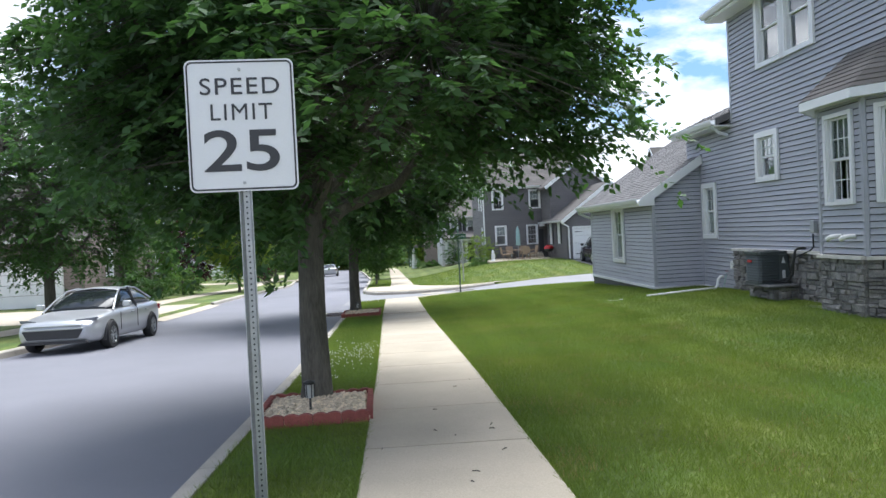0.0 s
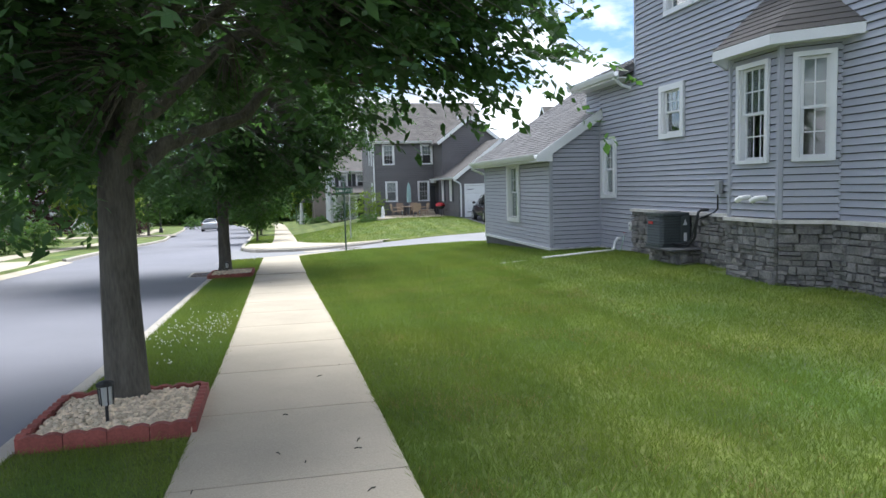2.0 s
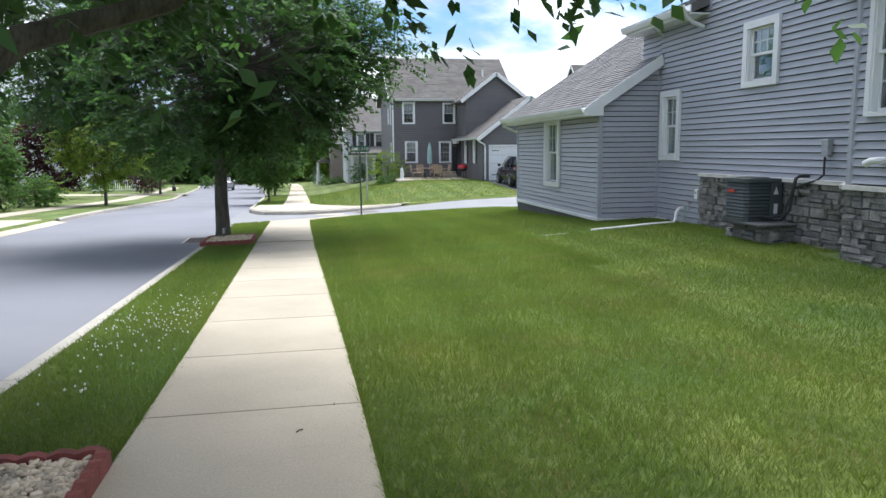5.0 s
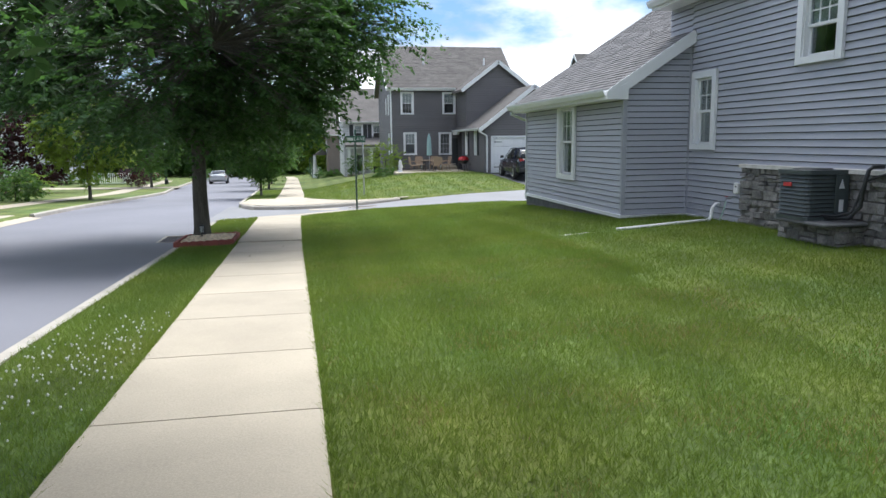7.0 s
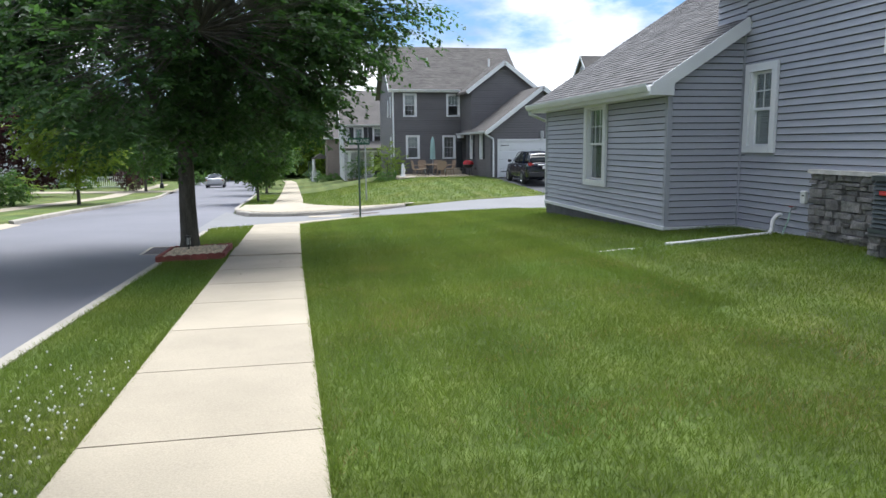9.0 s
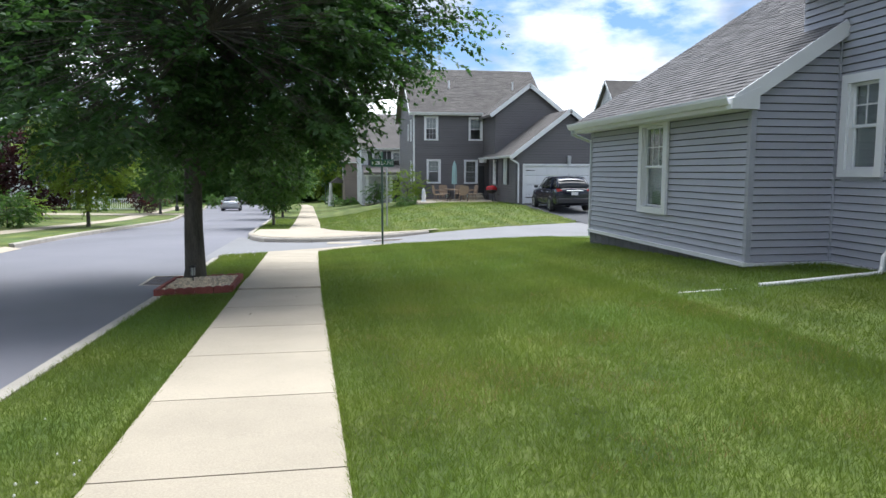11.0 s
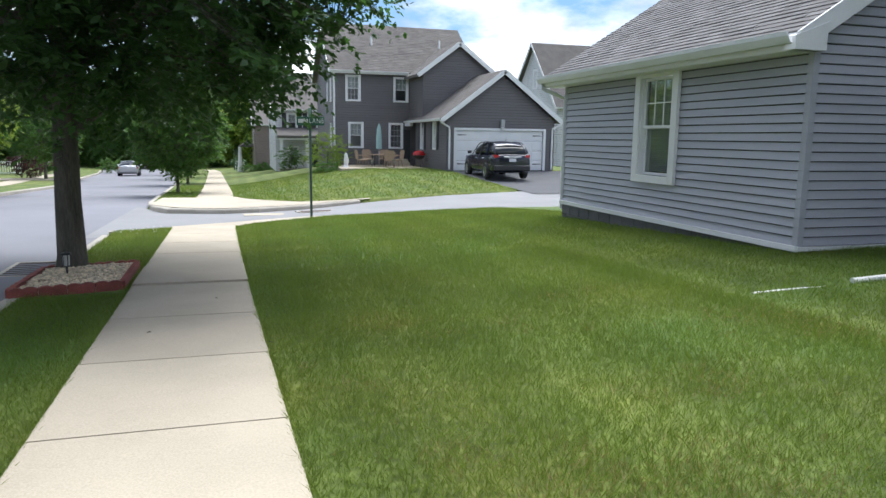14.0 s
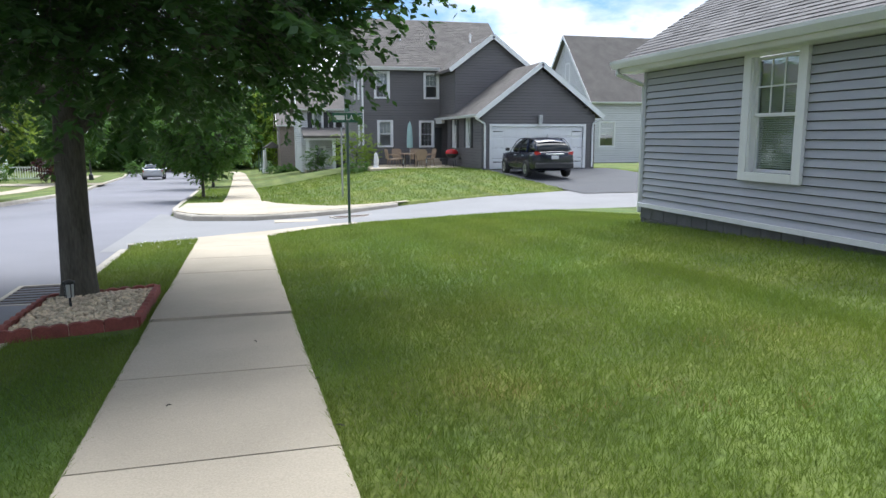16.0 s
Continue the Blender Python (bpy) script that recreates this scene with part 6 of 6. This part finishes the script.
def lettering(text, size, parent, m, material, name="lettering", sx=1.0, off=0.0):
    cu = bpy.data.curves.new(name, "FONT")
    cu.body, cu.size, cu.align_x, cu.align_y, cu.extrude, cu.offset = text, size, "CENTER", "CENTER", 0.0012, off
    cu.space_character = 1.14 if len(text) > 2 else 1.0
    tmp = new(name, cu)
    me = bpy.data.meshes.new_from_object(tmp.evaluated_get(bpy.context.evaluated_depsgraph_get()))
    bpy.data.objects.remove(tmp)
    me.transform(m @ Matrix.Diagonal((sx, 1, 1, 1)))
    return part(name, me, material, parent)


SX, SY = -0.894, 4.125
SZ = float(base(SY))
sign = thing("speed_sign", SX, SY, SZ, "white speed limit sign on a perforated galvanised post", "road sign")
# perforated channel post
t = Shape()
t.prism([(-0.03, -0.018), (-0.018, 0.012), (0.018, 0.012), (0.03, -0.018), (0.026, -0.02), (0.015, 0.008), (-0.015, 0.008), (-0.026, -0.02)], (0, 0.0, -0.3), (1, 0, 0), (0, 1, 0), (0, 0, 2.42))
post = part("post", t, GALV, sign)
# Black discs on the solid post; their colour gives the holes' darkness.
for k in range(82):
    z = -0.02 + k * 0.0254
    part("post_hole_dark", Shape().prism([(0.0048 * math.cos(a * math.pi / 4), 0.0048 * math.sin(a * math.pi / 4)) for a in range(8)], (0, -0.0004 + 0.006, z), (1, 0, 0), (0, 0, 1), (0, 0.003, 0)), SIGN_HOLLOW_BLACK, post)
face_z = (2.17 - SZ) / 1.25
FW, FH = 0.488, 0.60
plate = part("plate", Shape().prism(rounded(FW, FH, 0.03), (0, -0.022, face_z), (1, 0, 0), (0, 0, 1), (0, 0.003, 0)), SIGNWHITE, sign)
outer, inner = rounded(FW - 0.014, FH - 0.014, 0.026), rounded(FW - 0.030, FH - 0.030, 0.020)
t = Shape()
n = len(outer)
t.add([(a, -0.0235, face_z + b) for a, b in outer] + [(a, -0.0235, face_z + b) for a, b in inner], [(i, (i + 1) % n, n + (i + 1) % n, n + i) for i in range(n)])
part("border", t, SIGN_HOLLOW_BLACK, plate)
up = Matrix.Rotation(radians(90), 4, "X")
for text, size, dz, sx, off in (("SPEED", 0.108, 0.175, 1.13, 0.0004), ("LIMIT", 0.108, 0.058, 1.0, 0.0), ("25", 0.265, -0.125, 1.38, 0.003)):
    lettering(text, size, plate, Matrix.Translation((0, -0.0235, face_z + dz)) @ up, SIGN_HOLLOW_BLACK, "lettering", sx, off)
for dz in (0.255, -0.262):
    part("bolt", Shape().tube([(0, -0.03, face_z + dz), (0, -0.02, face_z + dz)], 0.007, 8), GALV, plate)
sign.matrix_world = pose(SX, SY, SZ, 0, 0.2, 2) @ Matrix.Diagonal((1.25, 1.25, 1.25, 1))

# ---- street name sign ----
pz = float(land(2.42, 31.0))
lane = thing("street_name_sign", 2.42, 31.05, pz, "green street name sign on a slim green post", "road sign")
part("post", Shape().tube([(0, 0, -0.2), (0, 0, 2.42)], 0.032, 8), GREENPOST, lane)
blade = part("name_blade", Shape().box(-0.34, 0.36, -0.01, 0.01, 2.36, 2.58, 0.004), SIGNGREEN, lane, "green blade lettered LANE")
lettering("LANE", 0.17, blade, Matrix.Translation((0.16, -0.013, 2.47)) @ up, SIGNWHITE, "lettering", 0.85)
part("letter_bars", Shape().box(-0.30, -0.06, -0.014, -0.012, 2.42, 2.52), SIGNWHITE, blade)
part("cross_blade", Shape().box(-0.01, 0.01, -0.36, 0.36, 2.60, 2.80, 0.004), SIGNGREEN, lane)
rear = thing("sign_post", 3.35, 40.2, float(land(3.35, 40.2)), "bare grey steel sign post on the far lawn", "post")
part("post", Shape().tube([(0, 0, -0.2), (0, 0, 2.5)], 0.035, 8), GALV, rear)
part("plate", Shape().prism(rounded(0.3, 0.45, 0.03), (0, 0.05, 2.25), (0, 1, 0), (0, 0, 1), (0.004, 0, 0)), GALV, rear)
for x, y in ((0.75, 105), (1.05, 100)):
    p = thing("sign_post", x, y, float(land(x, y)), "grey sign post beside the far sidewalk", "post")
    part("post", Shape().tube([(0, 0, -0.2), (0, 0, 2.6)], 0.05, 8), GREENPOST, p)
lamp = thing("street_lamp", -14.0, 84, float(land(-14.0, 84)), "black street lamp on the opposite verge", "street lamp")
part("base", Shape().tube([(0, 0, 0), (0, 0, 0.5), (0, 0, 0.6)], [0.22, 0.18, 0.09], 10), BLACKMETAL, lamp)
part("pole", Shape().tube([(0, 0, 0.5), (0, 0, 3.6)], [0.08, 0.06], 10), BLACKMETAL, lamp)
part("lantern", Shape().tube([(0, 0, 3.6), (0, 0, 3.75), (0, 0, 4.1), (0, 0, 4.3)], [0.1, 0.2, 0.24, 0.04], 8), LENS, lamp)


# ---- tree beds ----
def tree_bed(x0, x1, y0, y1, skew, seed, lamp_at, label, n):
    rng = np.random.default_rng(seed)
    mid = ((x0 + x1) / 2, (y0 + y1) / 2)
    z0 = float(base(mid[1]))
    top = thing("tree_bed_edging", 0, 0, 0, label, "edging")

    def scallop(p, q, count):
        p, q = Vector((*p, 0)), Vector((*q, 0))
        d = (q - p) / count
        nn = Vector((-d.y, d.x, 0)).normalized()
        for k in range(count):
            o = p + d * k
            o.z = float(base(o.y)) - 0.05
            L = d.length - 0.006
            poly = [(0, 0), (L, 0), (L, 0.15)]
            for a in range(7):
                f = 1 - a / 6
                poly.append((L * f, 0.15 + 0.02 * abs(math.sin(math.pi * f * 2)) + rng.uniform(0, 0.003)))
            slope = Vector((0, 0, float(base((o + d).y)) - float(base(o.y)))) / d.length
            part("edging_block", Shape().prism(poly, o - nn * 0.03, d.normalized() + slope, (0, 0, 1), nn * 0.06), BRICKRED, top)

    a, b, c, d = (x0, y0), (x1, y0 + skew), (x1 - 0.05, y1 + skew), (x0 - 0.05, y1)
    scallop(a, b, 4), scallop(b, c, 5), scallop(c, d, 4), scallop(d, a, 5)
    s = Shape()
    s.add([(p[0], p[1], float(base(p[1])) + 0.06) for p in (a, b, c, d)] + [(p[0], p[1], float(base(p[1])) - 0.08) for p in (a, b, c, d)], [(0, 1, 2, 3), (7, 6, 5, 4), (0, 4, 5, 1), (1, 5, 6, 2), (2, 6, 7, 3), (3, 7, 4, 0)])
    soil = part("pebble_bed", s, PEBBLE)
    tagged(soil, "bed of cream pebbles round the tree trunk", "pebbles", kind="stuff")
    # pebbles
    bm = bmesh.new()
    bmesh.ops.create_icosphere(bm, subdivisions=1, radius=1)
    bv = np.array([v.co for v in bm.verts])
    bf = np.array([[v.index for v in f.verts] for f in bm.faces])
    bm.free()
    u, v = rng.random(n), rng.random(n)
    px = x0 + 0.05 + u * (x1 - x0 - 0.1) - 0.05 * v
    py = y0 + 0.05 + v * (y1 - y0 - 0.1) + skew * u
    pz_ = base(py) + 0.06 + 0.05 * np.sin(math.pi * u) * np.sin(math.pi * v) + rng.random(n) * 0.03
    sc = np.stack([0.018 + 0.022 * rng.random(n), 0.016 + 0.018 * rng.random(n), 0.010 + 0.012 * rng.random(n)], 1)
    an = rng.random(n) * 6.28
    loc = bv[None] * sc[:, None, :] * (1 + rng.normal(0, 0.12, (n, len(bv), 1)))
    ca, sa = np.cos(an)[:, None], np.sin(an)[:, None]
    X = loc[..., 0] * ca - loc[..., 1] * sa + px[:, None]
    Y = loc[..., 0] * sa + loc[..., 1] * ca + py[:, None]
    Z = loc[..., 2] + pz_[:, None] + (loc[..., 0] * np.sin(an * 3)[:, None]) * 0.4
    V = np.stack([X, Y, Z], -1).reshape(-1, 3)
    F = (bf[None] + (np.arange(n) * len(bv))[:, None, None]).reshape(-1)
    ob = bulk("pebbles", V, F, 3, PEBBLE, soil)
    ob["kind"] = "stuff"
    path_lamp(lamp_at[0], lamp_at[1], float(base(lamp_at[1])) + 0.05, "black solar path lamp in the pebble bed", 0.36)


tree_bed(-1.5, -0.41, 6.8, 8.02, 0.06, 3, (-1.0, 7.02), "red scalloped edging blocks round a tree bed", 1900)
tree_bed(-1.93, -0.82, 21.15, 23.0, 0.35, 4, (-1.52, 22.05), "red scalloped edging blocks round the second tree bed", 1500)

# ---- gutter grates ----
def grate(x, y, w, l, z, turn, label, bars):
    g = thing("drain_grate", x, y, z, label, "drain grate", turn)
    part("frame", Shape().box(-w / 2, w / 2, -l / 2, -l / 2 + 0.06, -0.02, 0.014).box(-w / 2, w / 2, l / 2 - 0.06, l / 2, -0.02, 0.014).box(-w / 2, -w / 2 + 0.06, -l / 2 + 0.06, l / 2 - 0.06, -0.02, 0.014).box(w / 2 - 0.06, w / 2, -l / 2 + 0.06, l / 2 - 0.06, -0.02, 0.014), KERB, g)
    # Shallow black slab under the bars, coloured as the shaded pit.
    part("pit_shade", Shape().box(-w / 2 + 0.06, w / 2 - 0.06, -l / 2 + 0.06, l / 2 - 0.06, -0.02, 0.004), SIGN_HOLLOW_BLACK, g)
    for k in range(bars):
        a = -l / 2 + 0.06 + (l - 0.12) * (k + 0.5) / bars
        part("bar", Shape().box(-w / 2 + 0.06, w / 2 - 0.06, a - 0.02, a + 0.02, 0.0, 0.012), IRON, g)


grate(-2.5, 24.4, 0.7, 1.25, car_z(-2.5, 24.4) + 0.012, 0, "rusty iron storm drain grate in the gutter", 7)
grate(3.05, 34.2, 1.5, 0.5, float(land(3.05, 34.2)) - 0.12, 14, "iron drain grate across the lane", 12)
pad = part("lane_patch", Shape().box(0.75, 1.9, 33.45, 34.0, float(land(1.3, 33.7)) - 0.2, float(land(1.3, 33.7)) - 0.108), CONCRETE)
tagged(pad, "pale concrete patch in the lane", "patch", kind="structure")

# ---- air conditioner and wall fittings ----
AX, AY = 7.99, 15.17
ac = thing("air_conditioner", AX, AY, 0.03, "dark louvred air conditioning condenser beside the stone wall", "air conditioner")
W_ = 0.42
part("base_pan", Shape().prism(rounded(0.9, 0.9, 0.09), (0, 0, 0), (1, 0, 0), (0, 1, 0), (0, 0, 0.06)), ACGREEN, ac)
part("coil", Shape().prism(rounded(0.82, 0.82, 0.1), (0, 0, 0.06), (1, 0, 0), (0, 1, 0), (0, 0, 0.68)), SIGN_HOLLOW_BLACK, ac)
for k in range(10):
    z = 0.085 + k * 0.067
    pr = rounded(0.88, 0.88, 0.12)
    pi_ = rounded(0.82, 0.82, 0.1)
    s = Shape()
    n = len(pr)
    s.add([(a, b, z) for a, b in pr] + [(a, b, z + 0.05) for a, b in pi_] + [(a, b, z - 0.004) for a, b in pi_], [(i, (i + 1) % n, n + (i + 1) % n, n + i) for i in range(n)] + [(i, (i + 1) % n, 2 * n + (i + 1) % n, 2 * n + i) for i in range(n)])
    part("louvre", s, ACGREEN, ac)
part("top_cover", Shape().prism(rounded(0.92, 0.92, 0.12), (0, 0, 0.75), (1, 0, 0), (0, 1, 0), (0, 0, 0.07)), ACGREEN, ac)
part("fan_guard", Shape().tube([(0, 0, 0.82), (0, 0, 0.84)], [0.36, 0.34], 24), BLACKMETAL, ac)
part("service_panel", Shape().box(0.14, 0.42, -0.47, -0.44, 0.1, 0.74, 0.01), ACGREEN, ac)
part("brand_label", Shape().box(-0.462, -0.44, -0.02, 0.2, 0.55, 0.61), REDLABEL, ac, "red label")
part("warning_label", Shape().prism([(0, 0), (0.12, 0), (0.06, 0.16)], (0.2, -0.476, 0.52), (1, 0, 0), (0, 0, 1), (0, 0.004, 0)), SIGNWHITE, ac)
part("data_label", Shape().box(0.22, 0.31, -0.478, -0.472, 0.14, 0.34), SIGNWHITE, ac)
ac.scale = (0.76, 0.76, 0.86)
acpad = part("condenser_pad", Shape().box(AX - 0.34, AX + 0.33, AY - 0.75, AY + 0.36, -0.02, 0.03, 0.015), BLOCK)
tagged(acpad, "grey slab on ledge stones under the condenser", "pad")
plinth = part("stone_plinth", Shape().box(AX - 0.06, AX + 0.4, AY - 0.6, AY + 0.5, -0.7, -0.025), MORTAR)
tagged(plinth, "low ledge stone plinth under the condenser", "plinth")
stones(plinth, (AX - 0.06, AY + 0.5, 0), (0, -1, 0), (-1, 0, 0), 1.1, -0.5, -0.03, 31)
stones(plinth, (AX - 0.06, AY - 0.6, 0), (1, 0, 0), (0, -1, 0), 0.42, -0.5, -0.03, 32)
dis = thing("disconnect_box", XW - 0.09, 13.92, 1.25, "grey electrical disconnect box with black conduit", "electrical box")
part("box", Shape().box(-0.04, 0.05, -0.075, 0.075, -0.13, 0.12, 0.01), GREYBOX, dis)
part("conduit", Shape().tube([(-0.02, 0, -0.15), (-0.02, 0.0, -0.42), (-0.05, 0.08, -0.5), (-0.1, 0.32, -0.58), (-0.16, 0.5, -0.66), (-0.2, 0.55, -0.9), (-0.24, 0.6, -1.08), (-0.35, 0.75, -1.14), (-0.45, 0.95, -1.14)], 0.017, 8), BLACKMETAL, dis, smooth=True)
part("line_set", Shape().tube([(0.05, 0.42, -0.46), (-0.12, 0.42, -0.46), (-0.16, 0.44, -0.5), (-0.17, 0.5, -0.75), (-0.18, 0.52, -1.0), (-0.26, 0.62, -1.16), (-0.4, 0.95, -1.18)], 0.028, 8), BLACKMETAL, dis, smooth=True)
d_ = Vector((bay_pts[2][0] - bay_pts[1][0], bay_pts[2][1] - bay_pts[1][1], 0)).normalized()
n_ = Vector((d_.y, -d_.x, 0))
n_ = -n_ if n_.x > 0 else n_
for a in (0.58, 0.97):
    p = Vector((*bay_pts[1], 1.08)) + d_ * a + n_ * 0.02
    v = thing("vent_elbow", p.x, p.y, p.z, "white plastic vent elbow on the grey siding", "vent", group="vent elbows")
    part("elbow", Shape().tube([Vector((0, 0, 0)), n_ * 0.1, n_ * 0.16 - d_ * 0.05 + Vector((0, 0, -0.01)), n_ * 0.17 - d_ * 0.13 + Vector((0, 0, -0.05))], [0.042, 0.042, 0.046, 0.046], 12), PVC, v, smooth=True)
    # Black disc on the closed mouth, painting the dark inside of the elbow.
    part("bore_shade", Shape().tube([n_ * 0.17 - d_ * 0.125 + Vector((0, 0, -0.048)), n_ * 0.17 - d_ * 0.134 + Vector((0, 0, -0.052))], 0.038, 12), SIGN_HOLLOW_BLACK, v)
o = thing("outlet_box", XW - 0.04, 17.62, 0.3, "white weatherproof outlet box on the siding", "outlet")
part("cover", Shape().box(-0.05, 0.02, -0.06, 0.06, -0.1, 0.1, 0.012), PVC, o)
part("latch", Shape().box(-0.058, -0.05, -0.04, 0.0, 0.02, 0.04), PLASTIC, o)
f = thing("garden_tap", XW - 0.03, 17.83, 0.1, "metal garden tap on the siding with a hose", "tap")
part("spout", Shape().tube([(0, 0, 0), (-0.08, 0, 0), (-0.1, 0, -0.05)], 0.014, 8), GALV, f)
part("handle", Shape().tube([(-0.09, 0, 0.03), (-0.09, 0, 0.04)], 0.03, 8), REDLABEL, f)
part("hose", Shape().tube([(-0.1, 0, -0.05), (-0.14, -0.02, -0.2), (-0.16, 0.05, -0.36), (-0.25, -0.05, -0.42), (-0.45, -0.3, -0.44), (-0.6, -0.2, -0.43)], 0.011, 6), HOSE, f, smooth=True)
pp = thing("drain_pipe", 0, 0, 0, "white plastic drain pipe lying across the lawn", "pipe")
part("pipe", Shape().tube([(8.36, 18.1, -0.02), (8.28, 18.08, -0.02), (8.2, 18.07, -0.1), (8.18, 18.06, -0.24), (8.1, 18.0, -0.31), (7.37, 17.82, -0.32), (6.51, 17.8, -0.375), (6.2, 17.82, -0.395)], 0.034, 10), PVC, pp, smooth=True)
part("buried_end", Shape().tube([(6.05, 17.83, -0.45), (5.6, 17.9, -0.47), (5.16, 17.95, -0.5)], 0.024, 8), PVC, pp, smooth=True)

# ---- grass, clover, litter ----
def on_lawn(x, y):
    """True where grass grows."""
    w = x - walk_c(y)
    side = (w > HALF + 0.0)
    verge = (w < -HALF) & (x > kerb_r(y) + 0.17)
    lane_ = (y > lane_near(x) - 0.25) & (y < lane_far(x) + 0.3)
    k = np.clip((x - 0.6) / 2.0, 0, 1)
    corner = (y > 29.33 + 1.55 * k ** 0.6) & (x < 2.7) & (y < 34)
    corner |= (y >= 34) & (x < 5.1) & (y < np.where(x < 0.6, 40.8, np.maximum(lane_far(x) + 0.5, 41.0 - 4.6 * k ** 0.55)))
    house_ = ((x > XE - 0.03) & (y > YE - 0.03) & (y < YF + 0.05)) | (x > XW - 0.15) & (y < YF)
    bay_ = (x > 7.8) & (y > 10.9) & (y < 13.4)
    plinth_ = (x > AX - 0.16) & (y > AY - 0.7) & (y < AY + 0.6)
    beds = ((x < -0.38) & (y > 6.75) & (y < 8.1)) | ((x < -0.8) & (y > 21.15) & (y < 23.25))
    return (side | verge) & ~lane_ & ~corner & ~house_ & ~bay_ & ~plinth_ & ~beds & ~in_drive(x, y)


def blades(name, x0, x1, y0, y1, density, hgt, wid, seed, material, mask=None, label=""):
    rng = np.random.default_rng(seed)
    n = int((x1 - x0) * (y1 - y0) * density)
    x, y = rng.uniform(x0, x1, n), rng.uniform(y0, y1, n)
    ok = on_lawn(x, y)
    if mask is not None:
        ok &= mask(x, y, rng)
    x, y = x[ok], y[ok]
    n = len(x)
    patch = 0.75 + 0.35 * np.sin(x * 1.7 + np.sin(y * 1.1) * 2) * np.sin(y * 1.3 + x * 0.4)
    h = hgt * (0.5 + 0.9 * rng.random(n)) * (0.85 + 0.3 * patch)
    a = rng.random(n) * 6.283
    lean = rng.normal(0, 0.55, (n, 2)) * h[:, None]
    z = land(x, y) - 0.006
    wv = wid * (0.6 + 0.8 * rng.random(n))
    dx, dy = np.cos(a) * wv, np.sin(a) * wv
    V = np.stack([np.stack([x - dx, y - dy, z], 1), np.stack([x + dx, y + dy, z], 1), np.stack([x + lean[:, 0], y + lean[:, 1], z + h], 1)], 1).reshape(-1, 3)
    ob = bulk(name, V, np.arange(len(V)), 3, material)
    tagged(ob, label or "short mown green grass of the lawn and verge", "grass", kind="stuff")
    return ob


blades("grass", -1.7, 4.6, 2.0, 14, 5200, 0.05, 0.0026, 1, BLADE)
blades("grass", -2.2, 5.0, 14, 22, 4800, 0.05, 0.0026, 2, BLADE)
blades("grass", 4.6, 8.5, 2.0, 22, 2200, 0.05, 0.0042, 3, BLADE)
blades("grass", 1.0, 4.6, 2.0, 20, 260, 0.085, 0.003, 9, BLADE, label="taller stray blades standing over the lawn")
blades("grass", -2.3, 8.0, 22, 33, 2400, 0.05, 0.0042, 4, BLADE)
blades("grass", -2.3, 12, 36, 56, 160, 0.06, 0.014, 5, BLADE)


def dry_mask(x, y, rng):
    v = np.array([noise.noise(Vector((p * 0.9, q * 0.9, 3))) + 0.5 * noise.noise(Vector((p * 3.1, q * 3.1, 8))) for p, q in zip(x, y)])
    return v + rng.normal(0, 0.12, len(x)) > 0.28


blades("dry_grass", 0.9, 5.0, 3, 19, 1400, 0.042, 0.0035, 6, DRY, dry_mask, "dry straw-coloured grass patches in the lawn")


def edge_mask(x, y, rng):
    w = np.abs(x - walk_c(y)) - HALF
    return (w < 0.05) & (rng.random(len(x)) < 0.8)


blades("edge_grass", -0.9, 1.3, 2, 29.3, 5000, 0.045, 0.004, 7, BLADE, edge_mask, "longer grass along the sidewalk edge")


def clover(cx, cy, sx, sy, n, seed):
    rng = np.random.default_rng(seed)
    x, y = rng.normal(cx, sx, n), rng.normal(cy, sy, n)
    ok = on_lawn(x, y)
    x, y = x[ok], y[ok]
    s = Shape()
    for a, b in zip(x, y):
        z, r = float(land(a, b)) + rng.uniform(0.04, 0.08), rng.uniform(0.006, 0.0105)
        s.tube([(a, b, z - r), (a, b, z), (a, b, z + r)], [r * 0.5, r, r * 0.4], 6)
    ob = part("clover_flowers", s, PETAL)
    tagged(ob, "scattered white clover flowers in the verge", "flowers", kind="stuff")


clover(-1.3, 11.9, 0.25, 0.9, 110, 1)
clover(-0.8, 12.3, 0.18, 0.8, 110, 2)
clover(-0.9, 9.6, 0.25, 0.5, 16, 3)
clover(-1.5, 28.6, 0.4, 0.35, 45, 4)
rngl = random.Random(9)
for k in range(16):
    x, y = rngl.uniform(-0.3, 0.8), rngl.choice([rngl.uniform(4.5, 9), rngl.uniform(17, 23)])
    z = float(base(y)) + 0.024
    a, L = rngl.uniform(0, 6.28), rngl.uniform(0.025, 0.07)
    tw = part("fallen_twig", Shape().tube([(x, y, z), (x + L * math.cos(a) * 0.5, y + L * math.sin(a) * 0.5, z + 0.006), (x + L * math.cos(a), y + L * math.sin(a) * 0.9, z)], 0.004, 5), BARK)
    tagged(tw, "small brown twig fallen on the sidewalk", "twig", group="fallen twigs")
